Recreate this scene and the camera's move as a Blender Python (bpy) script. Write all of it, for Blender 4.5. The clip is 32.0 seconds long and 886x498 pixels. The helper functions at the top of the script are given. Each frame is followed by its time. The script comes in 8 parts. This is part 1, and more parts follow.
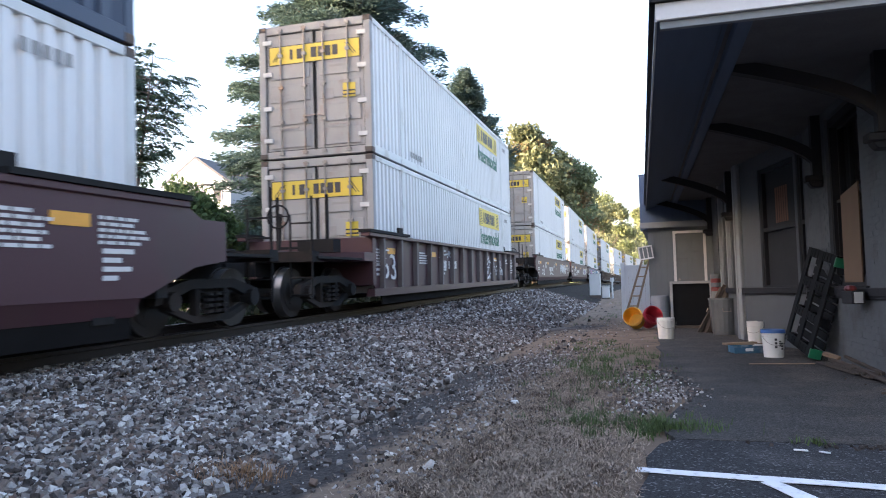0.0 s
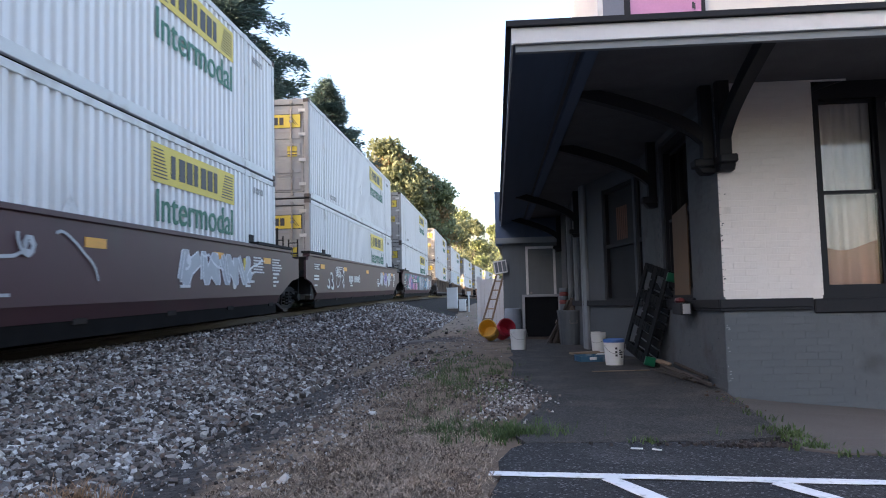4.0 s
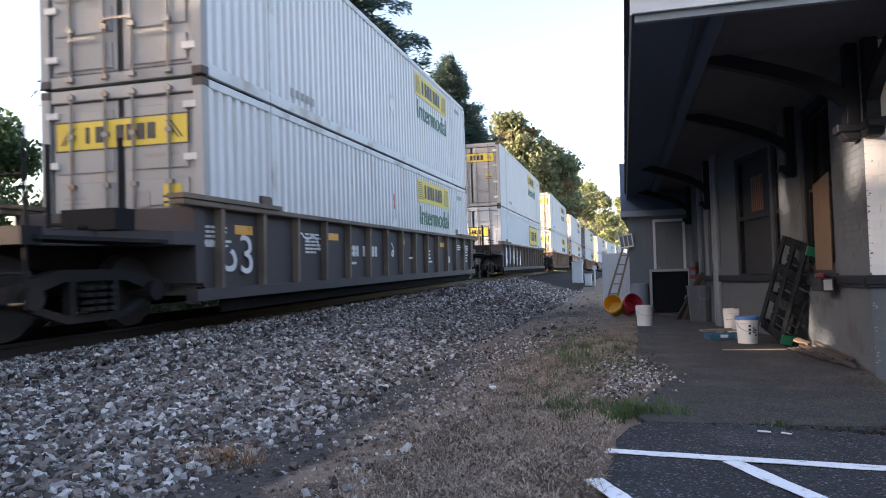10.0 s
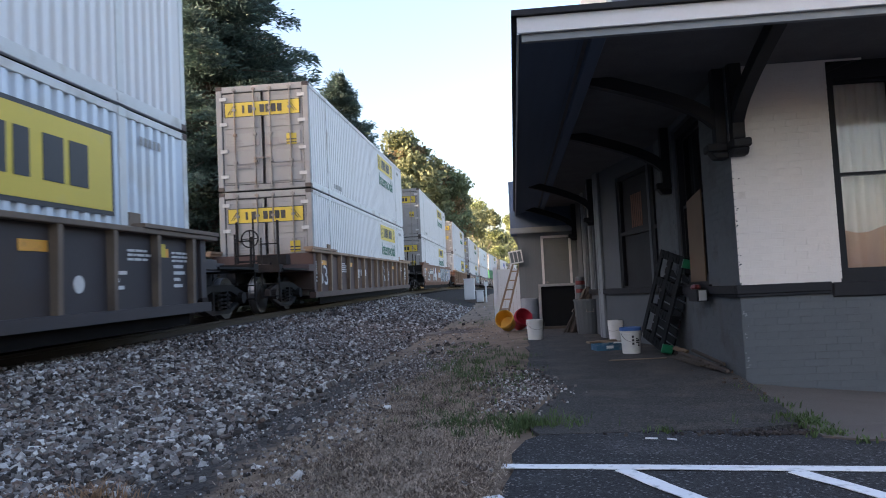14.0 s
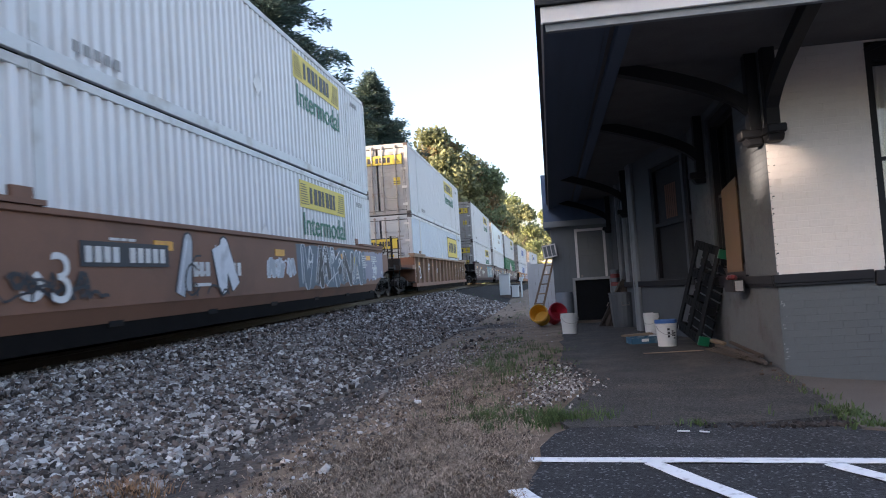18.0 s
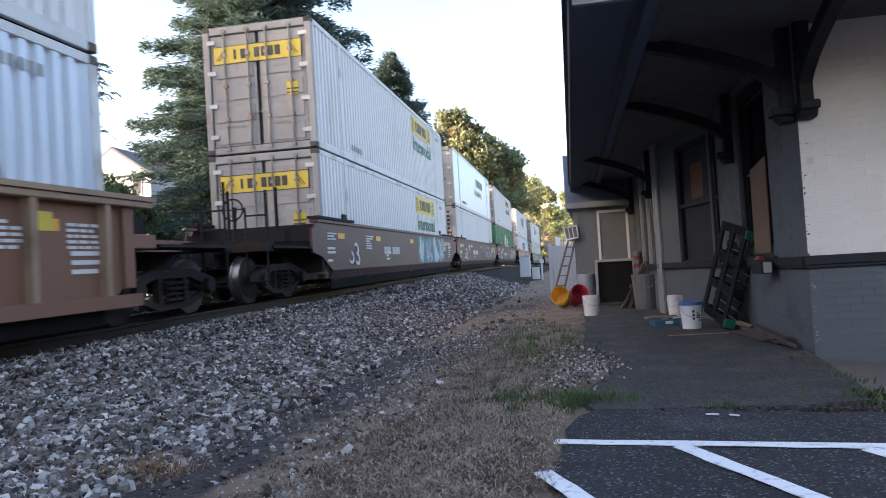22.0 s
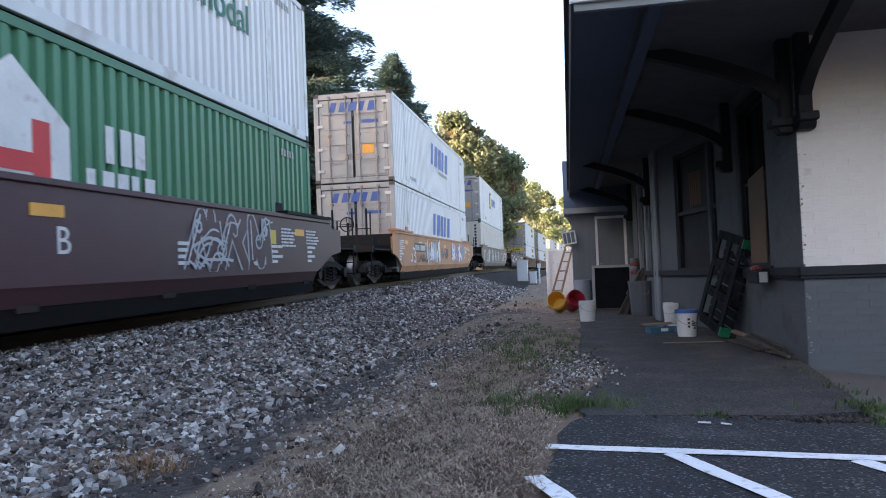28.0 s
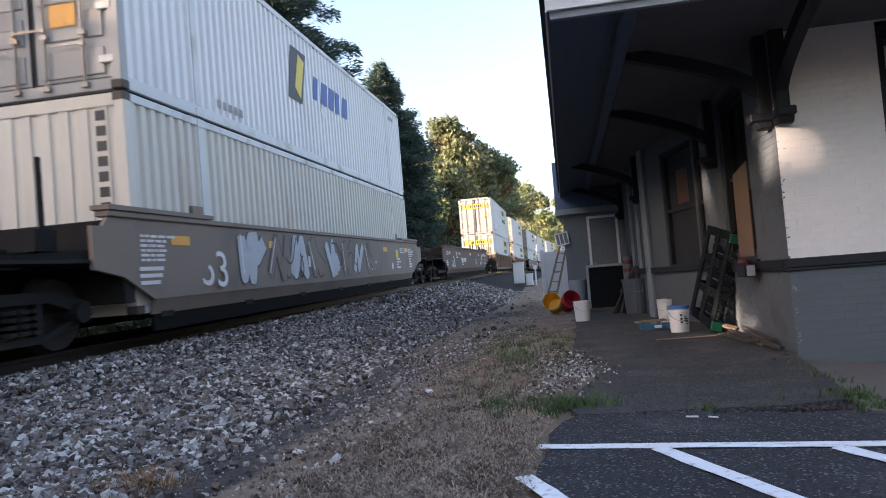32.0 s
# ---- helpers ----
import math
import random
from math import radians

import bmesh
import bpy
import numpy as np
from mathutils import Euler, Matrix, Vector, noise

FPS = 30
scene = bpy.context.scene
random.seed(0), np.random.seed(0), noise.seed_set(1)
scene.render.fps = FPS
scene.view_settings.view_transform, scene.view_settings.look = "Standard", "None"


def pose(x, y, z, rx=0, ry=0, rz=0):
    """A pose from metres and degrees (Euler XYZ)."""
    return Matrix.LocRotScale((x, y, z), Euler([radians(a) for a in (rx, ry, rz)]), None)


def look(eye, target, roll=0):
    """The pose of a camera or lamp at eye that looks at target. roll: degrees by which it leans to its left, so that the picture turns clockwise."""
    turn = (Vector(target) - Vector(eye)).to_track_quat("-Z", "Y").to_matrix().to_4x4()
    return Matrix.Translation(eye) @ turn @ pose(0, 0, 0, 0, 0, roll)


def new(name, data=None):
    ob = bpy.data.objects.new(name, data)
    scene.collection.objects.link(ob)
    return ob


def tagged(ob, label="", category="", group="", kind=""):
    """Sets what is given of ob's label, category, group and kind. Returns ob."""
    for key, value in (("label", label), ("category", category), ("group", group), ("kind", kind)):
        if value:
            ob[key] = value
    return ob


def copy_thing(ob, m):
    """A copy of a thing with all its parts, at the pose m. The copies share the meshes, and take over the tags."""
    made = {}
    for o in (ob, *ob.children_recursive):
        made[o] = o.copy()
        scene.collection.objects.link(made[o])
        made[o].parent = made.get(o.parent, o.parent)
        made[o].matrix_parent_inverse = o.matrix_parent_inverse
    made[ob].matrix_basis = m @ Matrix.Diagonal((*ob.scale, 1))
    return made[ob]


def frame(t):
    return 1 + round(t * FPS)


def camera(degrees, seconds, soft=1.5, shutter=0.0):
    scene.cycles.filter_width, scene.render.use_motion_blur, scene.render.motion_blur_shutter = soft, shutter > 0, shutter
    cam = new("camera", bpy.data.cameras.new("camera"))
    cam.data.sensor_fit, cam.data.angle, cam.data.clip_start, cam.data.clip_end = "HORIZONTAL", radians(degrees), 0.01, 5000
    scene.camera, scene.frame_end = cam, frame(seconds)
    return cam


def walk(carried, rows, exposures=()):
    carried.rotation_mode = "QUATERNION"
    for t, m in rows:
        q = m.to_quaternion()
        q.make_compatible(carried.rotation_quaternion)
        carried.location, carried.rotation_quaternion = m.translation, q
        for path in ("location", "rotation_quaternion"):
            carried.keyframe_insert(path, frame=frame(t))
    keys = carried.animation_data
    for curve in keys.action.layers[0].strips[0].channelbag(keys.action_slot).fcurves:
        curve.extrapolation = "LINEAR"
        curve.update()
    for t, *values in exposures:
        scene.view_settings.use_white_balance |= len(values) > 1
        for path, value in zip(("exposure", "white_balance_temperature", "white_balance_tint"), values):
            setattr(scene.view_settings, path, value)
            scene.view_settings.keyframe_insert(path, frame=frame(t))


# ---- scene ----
cam = camera(64.9, 32.0, 1.0, 0.2)
EXPOSURE, WB_KELVIN, WB_TINT = 2.51, 5870, 22
PATH = [
    (0, (0.028, -0.043, 0.897), (-0.589, 1.856, 1.023), -1.2),
    (0.5, (0.032, -0.031, 0.898), (-0.517, 1.887, 1.038), -4.0),
    (1, (0.033, -0.019, 0.894), (-0.444, 1.918, 1.039), -4.5),
    (1.5, (0.032, -0.031, 0.891), (-0.527, 1.884, 1.035), -4.7),
    (2, (0.038, -0.04, 0.893), (-0.507, 1.881, 1.017), -5.0),
    (2.5, (0.051, -0.019, 0.888), (-0.395, 1.93, 0.964), -5.5),
    (3, (0.047, -0.048, 0.885), (-0.445, 1.889, 0.978), -4.3),
    (3.5, (0.034, -0.048, 0.876), (-0.274, 1.928, 0.904), -1.1),
    (4, (0.029, -0.056, 0.874), (-0.195, 1.926, 1.031), -1.2),
    (4.5, (0.046, -0.068, 0.861), (-0.277, 1.903, 0.749), -3.5),
    (6.5, (0.058, -0.103, 0.883), (-0.415, 1.839, 0.944), -4.5),
    (7, (0.047, -0.088, 0.892), (-0.308, 1.878, 0.967), -5.2),
    (7.5, (0.05, -0.119, 0.914), (-0.37, 1.832, 1.051), -4.5),
    (8, (0.064, -0.118, 0.901), (-0.427, 1.817, 1.015), -3.4),
    (8.5, (0.08, -0.121, 0.902), (-0.407, 1.817, 0.985), -2.7),
    (9, (0.107, -0.121, 0.902), (-0.435, 1.804, 0.946), -3.6),
    (9.5, (0.106, -0.131, 0.912), (-0.441, 1.79, 1.021), -2.9),
    (10, (0.096, -0.122, 0.897), (-0.479, 1.791, 0.988), -1.3),
    (10.5, (0.103, -0.12, 0.896), (-0.444, 1.803, 0.941), -1.6),
    (11, (0.092, -0.093, 0.888), (-0.366, 1.854, 0.919), -1.8),
    (11.5, (0.095, -0.089, 0.887), (-0.304, 1.871, 0.907), -2.3),
    (12, (0.084, -0.078, 0.89), (-0.242, 1.895, 0.926), -1.8),
    (12.5, (0.09, -0.069, 0.882), (-0.265, 1.899, 0.905), -1.3),
    (13, (0.085, -0.066, 0.893), (-0.198, 1.914, 0.927), -2.0),
    (13.5, (0.069, -0.06, 0.894), (-0.206, 1.919, 0.989), -2.6),
    (15.5, (0.127, 0.028, 0.855), (-0.141, 2.004, 1.016), -2.5),
    (16, (0.133, -0.001, 0.859), (-0.249, 1.96, 0.951), -4.2),
    (16.5, (0.137, -0.002, 0.861), (-0.271, 1.954, 0.958), -4.1),
    (17, (0.129, -0.038, 0.857), (-0.208, 1.931, 0.953), -2.9),
    (17.5, (0.138, -0.02, 0.862), (-0.265, 1.937, 0.937), -2.2),
    (18, (0.136, -0.01, 0.868), (-0.238, 1.951, 0.996), -3.4),
    (18.5, (0.132, 0.015, 0.872), (-0.187, 1.986, 1.001), -3.0),
    (19, (0.131, 0.04, 0.865), (-0.25, 2.0, 0.98), -2.5),
    (19.5, (0.114, 0.064, 0.848), (-0.182, 2.037, 0.985), -2.9),
    (20, (0.103, 0.074, 0.848), (-0.184, 2.052, 0.908), -2.7),
    (20.5, (0.107, 0.072, 0.856), (-0.249, 2.037, 0.965), -4.8),
    (21, (0.095, 0.049, 0.855), (-0.33, 2.001, 0.94), -2.9),
    (21.5, (0.101, 0.052, 0.859), (-0.384, 1.99, 0.932), -3.6),
    (22, (0.1, 0.057, 0.854), (-0.333, 2.008, 0.934), -3.2),
    (22.5, (0.116, 0.065, 0.859), (-0.265, 2.026, 0.944), -2.7),
    (23, (0.128, 0.064, 0.859), (-0.184, 2.037, 0.96), -2.1),
    (23.5, (0.116, 0.071, 0.86), (-0.252, 2.033, 0.993), -0.7),
    (24, (0.124, 0.07, 0.861), (-0.193, 2.039, 1.014), -1.4),
    (24.5, (0.112, 0.072, 0.856), (-0.265, 2.032, 0.993), -1.2),
    (25, (0.126, 0.057, 0.86), (-0.259, 2.017, 0.953), -1.2),
    (25.5, (0.121, 0.056, 0.858), (-0.268, 2.014, 0.97), -0.9),
    (27.5, (0.114, 0.055, 0.857), (-0.234, 2.022, 0.956), -2.2),
    (28, (0.11, 0.049, 0.856), (-0.317, 2.001, 0.942), -1.9),
    (28.5, (0.119, 0.048, 0.853), (-0.371, 1.986, 0.914), -2.5),
    (29, (0.138, 0.023, 0.868), (-0.331, 1.967, 0.887), -4.0),
    (29.5, (0.145, -0.004, 0.876), (-0.312, 1.943, 0.888), -4.3),
    (30, (0.151, 0.008, 0.87), (-0.322, 1.951, 0.898), -3.6),
    (30.5, (0.159, 0.0, 0.866), (-0.278, 1.951, 0.912), -2.5),
    (31, (0.185, -0.001, 0.867), (-0.196, 1.961, 0.931), -3.8),
    (31.5, (0.184, -0.017, 0.87), (-0.188, 1.947, 0.951), -4.3),
    (32, (0.186, -0.027, 0.869), (-0.23, 1.927, 0.97), -4.4),
]
walk(cam, [(t, look(eye, target, roll)) for t, eye, target, roll in PATH],
     exposures=[(t, EXPOSURE + d, WB_KELVIN, WB_TINT) for t, d in (
         (0.0, 0.4), (1.0, -0.05), (2.0, 0.05), (4.0, 0.1), (7.0, -0.05), (8.0, -0.25), (9.0, 0.25), (10.0, 0.0), (11.0, 0.05), (12.0, 0.25), (13.0, -0.12), (16.0, 0.0), (17.0, 0.15),
         (18.0, -0.1), (19.0, 0.05), (21.0, 0.1), (22.0, 0.1), (23.0, -0.05), (24.0, -0.15), (25.0, -0.05), (28.0, 0.2), (29.0, 0.3), (30.0, 0.0), (31.0, 0.08), (32.0, -0.12))])


# ---- light ----
SUN_AZ, SUN_EL = radians(239), radians(9)      # where the sun stands: behind and to the left of the station, low
SUN_DIR = Vector((math.sin(SUN_AZ) * math.cos(SUN_EL), math.cos(SUN_AZ) * math.cos(SUN_EL), math.sin(SUN_EL)))
world = bpy.data.worlds.new("world")
scene.world = world
world.use_nodes = True
_wn = world.node_tree.nodes
sky = _wn.new("ShaderNodeTexSky")
sky.sky_type = "NISHITA"
sky.sun_disc = False
sky.sun_elevation, sky.sun_rotation = SUN_EL, SUN_AZ
sky.air_density, sky.dust_density, sky.ozone_density = 1.0, 4.0, 0.6
_wn["Background"].inputs["Strength"].default_value = 0.15
world.node_tree.links.new(sky.outputs["Color"], _wn["Background"].inputs["Color"])
sun = new("sun", bpy.data.lights.new("sun", "SUN"))
sun.data.energy, sun.data.angle, sun.data.color = 4.0, radians(0.6), (1.0, 0.78, 0.52)
sun.matrix_world = look((0, 0, 30), Vector((0, 0, 30)) - SUN_DIR)


# ---- materials ----
def material(name, color, rough=0.8, metal=0.0, vary=0.15, scale=3.0, fine=40.0, bump=0.0, bump_scale=60.0, dirt=None, dirt_amount=0.0,
             dirt_scale=1.2, per_piece=0.0, coords="Object", spec=0.5, stretch=None, shift=False):
    """A surface with two scales of variation, a fine relief and, where given, stains of another colour."""
    m = bpy.data.materials.new(name)
    m.use_nodes = True
    nt = m.node_tree
    bsdf = nt.nodes["Principled BSDF"]
    link = nt.links.new
    bsdf.inputs["Roughness"].default_value = rough
    bsdf.inputs["Metallic"].default_value = metal
    bsdf.inputs["Specular IOR Level"].default_value = spec
    co = nt.nodes.new("ShaderNodeTexCoord")
    vec = co.outputs[coords]
    if shift:                                    # each object its own stains
        oi = nt.nodes.new("ShaderNodeObjectInfo")
        sc = nt.nodes.new("ShaderNodeMath")
        sc.operation = "MULTIPLY"
        sc.inputs[1].default_value = 53.0
        link(oi.outputs["Random"], sc.inputs[0])
        va = nt.nodes.new("ShaderNodeVectorMath")
        link(vec, va.inputs[0])
        link(sc.outputs[0], va.inputs[1])
        vec = va.outputs[0]
    if stretch:
        mp = nt.nodes.new("ShaderNodeMapping")
        mp.inputs["Scale"].default_value = stretch
        link(vec, mp.inputs["Vector"])
        vec = mp.outputs["Vector"]

    def noise_tex(s, detail=5.0):
        n = nt.nodes.new("ShaderNodeTexNoise")
        n.inputs["Scale"].default_value, n.inputs["Detail"].default_value = s, detail
        link(vec, n.inputs["Vector"])
        return n.outputs["Fac"]

    def math_node(op, a, b):
        n = nt.nodes.new("ShaderNodeMath")
        n.operation = op
        for i, v in enumerate((a, b)):
            if isinstance(v, (int, float)):
                n.inputs[i].default_value = v
            else:
                link(v, n.inputs[i])
        return n.outputs[0]

    big, small = noise_tex(scale), noise_tex(fine, 3.0)
    both = math_node("ADD", math_node("MULTIPLY", big, 0.65), math_node("MULTIPLY", small, 0.35))
    value = math_node("ADD", math_node("MULTIPLY", math_node("SUBTRACT", both, 0.5), 4.0 * vary), 1.0)
    if per_piece:
        info = nt.nodes.new("ShaderNodeObjectInfo")
        geo = nt.nodes.new("ShaderNodeNewGeometry")
        r = math_node("FRACT", math_node("ADD", info.outputs["Random"], geo.outputs["Random Per Island"]), 0)
        value = math_node("MULTIPLY", value, math_node("ADD", math_node("MULTIPLY", math_node("SUBTRACT", r, 0.5), 2 * per_piece), 1.0))
    mix = nt.nodes.new("ShaderNodeMix")
    mix.data_type, mix.blend_type = "RGBA", "MULTIPLY"
    mix.inputs[0].default_value = 1.0
    mix.inputs[6].default_value = (*color, 1)
    comb = nt.nodes.new("ShaderNodeCombineColor")
    for k in range(3):
        link(value, comb.inputs[k])
    link(comb.outputs[0], mix.inputs[7])
    out = mix.outputs[2]
    if dirt:
        st = noise_tex(dirt_scale, 8.0)
        ramp = nt.nodes.new("ShaderNodeMapRange")
        ramp.inputs[1].default_value, ramp.inputs[2].default_value = 0.62 - 0.3 * dirt_amount, 0.78 - 0.25 * dirt_amount
        ramp.inputs[4].default_value = min(1.0, 0.35 + dirt_amount)
        link(st, ramp.inputs[0])
        mx = nt.nodes.new("ShaderNodeMix")
        mx.data_type = "RGBA"
        link(ramp.outputs[0], mx.inputs[0])
        link(out, mx.inputs[6])
        mx.inputs[7].default_value = (*dirt, 1)
        out = mx.outputs[2]
    link(out, bsdf.inputs["Base Color"])
    if bump:
        bn = nt.nodes.new("ShaderNodeBump")
        bn.inputs["Strength"].default_value, bn.inputs["Distance"].default_value = min(1.0, bump), 0.01
        link(noise_tex(bump_scale, 6.0), bn.inputs["Height"])
        link(bn.outputs[0], bsdf.inputs["Normal"])
    return m


def glass_material(name, tint=(0.97, 0.97, 0.97), rough=0.02):
    m = bpy.data.materials.new(name)
    m.use_nodes = True
    b = m.node_tree.nodes["Principled BSDF"]
    b.inputs["Base Color"].default_value = (*tint, 1)
    b.inputs["Roughness"].default_value = rough
    b.inputs["Transmission Weight"].default_value = 1.0
    b.inputs["IOR"].default_value = 1.5
    return m


M = {}
# darker bed between the rails: the train's shade is put into its colour
M["track_bed_shade"] = material("track_bed_shade", (0.022, 0.019, 0.018), 0.95, spec=0.2, vary=0.3, scale=1.5, fine=25, bump=1.0, bump_scale=22)
# near black, so the shade between loose stones is in the colour
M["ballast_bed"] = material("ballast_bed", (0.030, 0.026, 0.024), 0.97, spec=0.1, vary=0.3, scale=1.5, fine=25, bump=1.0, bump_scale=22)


def broken_stone(name, tones, fine=45.0):
    """Crushed stone: each piece takes one of several natural tones, mottled and rough."""
    m = material(name, (1, 1, 1), 0.9, vary=0.3, scale=2.0, fine=fine, bump=1.0, bump_scale=70, spec=0.3)
    nt = m.node_tree
    geo = nt.nodes.new("ShaderNodeNewGeometry")
    ramp = nt.nodes.new("ShaderNodeValToRGB")
    el = ramp.color_ramp.elements
    while len(el) < len(tones):
        el.new(0.5)
    for e, (p, c) in zip(el, tones):
        e.position, e.color = p, (*c, 1)
    nt.links.new(geo.outputs["Random Per Island"], ramp.inputs[0])
    mix = next(n for n in nt.nodes if n.bl_idname == "ShaderNodeMix")
    nt.links.new(ramp.outputs[0], mix.inputs[6])
    return m


M["stone"] = broken_stone("stone", [(0.0, (0.026, 0.022, 0.02)), (0.26, (0.085, 0.069, 0.061)), (0.46, (0.205, 0.185, 0.172)), (0.62, (0.15, 0.102, 0.080)), (0.82, (0.31, 0.29, 0.275)), (1.0, (0.62, 0.59, 0.56))])
# brown stone, taken darker still for the shade under the train
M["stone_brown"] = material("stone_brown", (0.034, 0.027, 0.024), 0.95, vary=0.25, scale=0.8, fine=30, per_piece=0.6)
M["soil"] = material("soil", (0.205, 0.150, 0.108), 0.95, vary=0.36, scale=1.6, fine=22, bump=1.0, bump_scale=35, spec=0.2, dirt=(0.06, 0.044, 0.035), dirt_amount=0.40, dirt_scale=3.2)


def add_mud(m):
    """Damp trodden mud along the ditch, where the mesh's own mud map says so, with a ragged edge."""
    nt = m.node_tree
    bsdf = nt.nodes["Principled BSDF"]
    old = bsdf.inputs["Base Color"].links[0].from_socket
    at = nt.nodes.new("ShaderNodeAttribute")
    at.attribute_name = "mud"
    nz = nt.nodes.new("ShaderNodeTexNoise")
    nz.inputs["Scale"].default_value, nz.inputs["Detail"].default_value = 2.6, 9.0
    nz.inputs["Roughness"].default_value = 0.7
    co = nt.nodes.new("ShaderNodeTexCoord")
    nt.links.new(co.outputs["Object"], nz.inputs["Vector"])
    add = nt.nodes.new("ShaderNodeMath")
    add.operation = "ADD"
    nt.links.new(at.outputs["Fac"], add.inputs[0])
    amp = nt.nodes.new("ShaderNodeMath")
    amp.operation = "MULTIPLY_ADD"
    amp.inputs[1].default_value, amp.inputs[2].default_value = 2.6, -0.95
    nt.links.new(nz.outputs["Fac"], amp.inputs[0])
    nt.links.new(amp.outputs[0], add.inputs[1])
    ramp = nt.nodes.new("ShaderNodeMapRange")
    ramp.inputs[1].default_value, ramp.inputs[2].default_value = 0.52, 0.98
    ramp.inputs[4].default_value = 0.95
    nt.links.new(add.outputs[0], ramp.inputs[0])
    mx = nt.nodes.new("ShaderNodeMix")
    mx.data_type = "RGBA"
    nt.links.new(ramp.outputs[0], mx.inputs[0])
    nt.links.new(old, mx.inputs[6])
    grain = nt.nodes.new("ShaderNodeTexNoise")
    grain.inputs["Scale"].default_value, grain.inputs["Detail"].default_value, grain.inputs["Roughness"].default_value = 28.0, 10.0, 0.8
    nt.links.new(co.outputs["Object"], grain.inputs["Vector"])
    tone = nt.nodes.new("ShaderNodeValToRGB")
    for e, (p, c) in zip(tone.color_ramp.elements, ((0.38, (0.014, 0.012, 0.012, 1)), (0.66, (0.105, 0.094, 0.088, 1)))):
        e.position, e.color = p, c
    nt.links.new(grain.outputs["Fac"], tone.inputs[0])
    nt.links.new(tone.outputs[0], mx.inputs[7])
    nt.links.new(mx.outputs[2], bsdf.inputs["Base Color"])


add_mud(M["soil"])
M["asphalt"] = material("asphalt", (0.036, 0.033, 0.031), 0.9, vary=0.62, scale=1.7, fine=60, bump=1.0, bump_scale=90, dirt=(0.088, 0.072, 0.058), dirt_amount=0.36, dirt_scale=1.9)
M["asphalt_new"] = material("asphalt_new", (0.022, 0.022, 0.025), 0.93, vary=0.5, scale=1.3, fine=160, bump=1.0, bump_scale=160, dirt=(0.075, 0.072, 0.072), dirt_amount=0.25, dirt_scale=1.4)


def aggregate(m, cells, pale, share):
    """Small stones that show in worn asphalt: random tones, and here and there a pale chip."""
    nt = m.node_tree
    bsdf = nt.nodes["Principled BSDF"]
    old = bsdf.inputs["Base Color"].links[0].from_socket
    co = nt.nodes.new("ShaderNodeTexCoord")
    vo = nt.nodes.new("ShaderNodeTexVoronoi")
    vo.inputs["Scale"].default_value = cells
    nt.links.new(co.outputs["Object"], vo.inputs["Vector"])
    sep = nt.nodes.new("ShaderNodeSeparateColor")
    nt.links.new(vo.outputs["Color"], sep.inputs[0])
    tone = nt.nodes.new("ShaderNodeMapRange")
    tone.inputs[3].default_value, tone.inputs[4].default_value = 0.35, 1.65
    nt.links.new(sep.outputs[0], tone.inputs[0])
    mul = nt.nodes.new("ShaderNodeMix")
    mul.data_type, mul.blend_type = "RGBA", "MULTIPLY"
    mul.inputs[0].default_value = 1.0
    nt.links.new(old, mul.inputs[6])
    nt.links.new(tone.outputs[0], mul.inputs[7])
    chip = nt.nodes.new("ShaderNodeMath")
    chip.operation = "GREATER_THAN"
    chip.inputs[1].default_value = 1 - share
    nt.links.new(sep.outputs[1], chip.inputs[0])
    mx = nt.nodes.new("ShaderNodeMix")
    mx.data_type = "RGBA"
    nt.links.new(chip.outputs[0], mx.inputs[0])
    nt.links.new(mul.outputs[2], mx.inputs[6])
    mx.inputs[7].default_value = (*pale, 1)
    nt.links.new(mx.outputs[2], bsdf.inputs["Base Color"])


aggregate(M["asphalt"], 95, (0.10, 0.09, 0.082), 0.05)
aggregate(M["asphalt_new"], 95, (0.13, 0.13, 0.135), 0.07)
M["paint_line"] = material("paint_line", (0.75, 0.75, 0.76), 0.8, vary=0.08, scale=8, fine=90, dirt=(0.12, 0.12, 0.12), dirt_amount=0.2, dirt_scale=22)
M["concrete"] = material("concrete", (0.105, 0.088, 0.078), 0.95, vary=0.12, scale=1.5, fine=50, bump=0.5, bump_scale=70, dirt=(0.09, 0.072, 0.06), dirt_amount=0.3)
# rail and sleeper tones are lowered too, as shade under the train
M["rail_steel"] = material("rail_steel", (0.035, 0.027, 0.024), 0.55, 0.7, vary=0.2)
M["sleeper"] = material("sleeper", (0.022, 0.018, 0.016), 0.95, vary=0.25, scale=3, per_piece=0.3, bump=0.5)
M["brick_white"] = material("brick_white", (0.66, 0.625, 0.60), 0.75, vary=0.07, scale=1.5, fine=30, bump=0.4, bump_scale=50, per_piece=0.015, dirt=(0.35, 0.32, 0.3), dirt_amount=0.06, dirt_scale=5)
M["brick_grey"] = material("brick_grey", (0.088, 0.100, 0.113), 0.75, vary=0.1, scale=2.5, fine=30, bump=0.4, bump_scale=50, per_piece=0.03, dirt=(0.045, 0.045, 0.046), dirt_amount=0.3, dirt_scale=2.4)
# copy of the wall grey, darker: canopy shade is put into the colour
M["bay_grey"] = material("bay_grey", (0.070, 0.080, 0.092), 0.75, vary=0.12, scale=2.5, fine=30, bump=0.4, bump_scale=50)
M["trim_dark"] = material("trim_dark", (0.014, 0.015, 0.019), 0.6, vary=0.15, bump=0.2, spec=0.25)
M["trim_grey"] = material("trim_grey", (0.19, 0.21, 0.23), 0.7, vary=0.08)
# dark blue paint, lightened: veiling glare under the eaves is in the colour
M["soffit"] = material("soffit", (0.068, 0.100, 0.165), 0.7, vary=0.12, scale=1.5, stretch=(6, 0.4, 1))
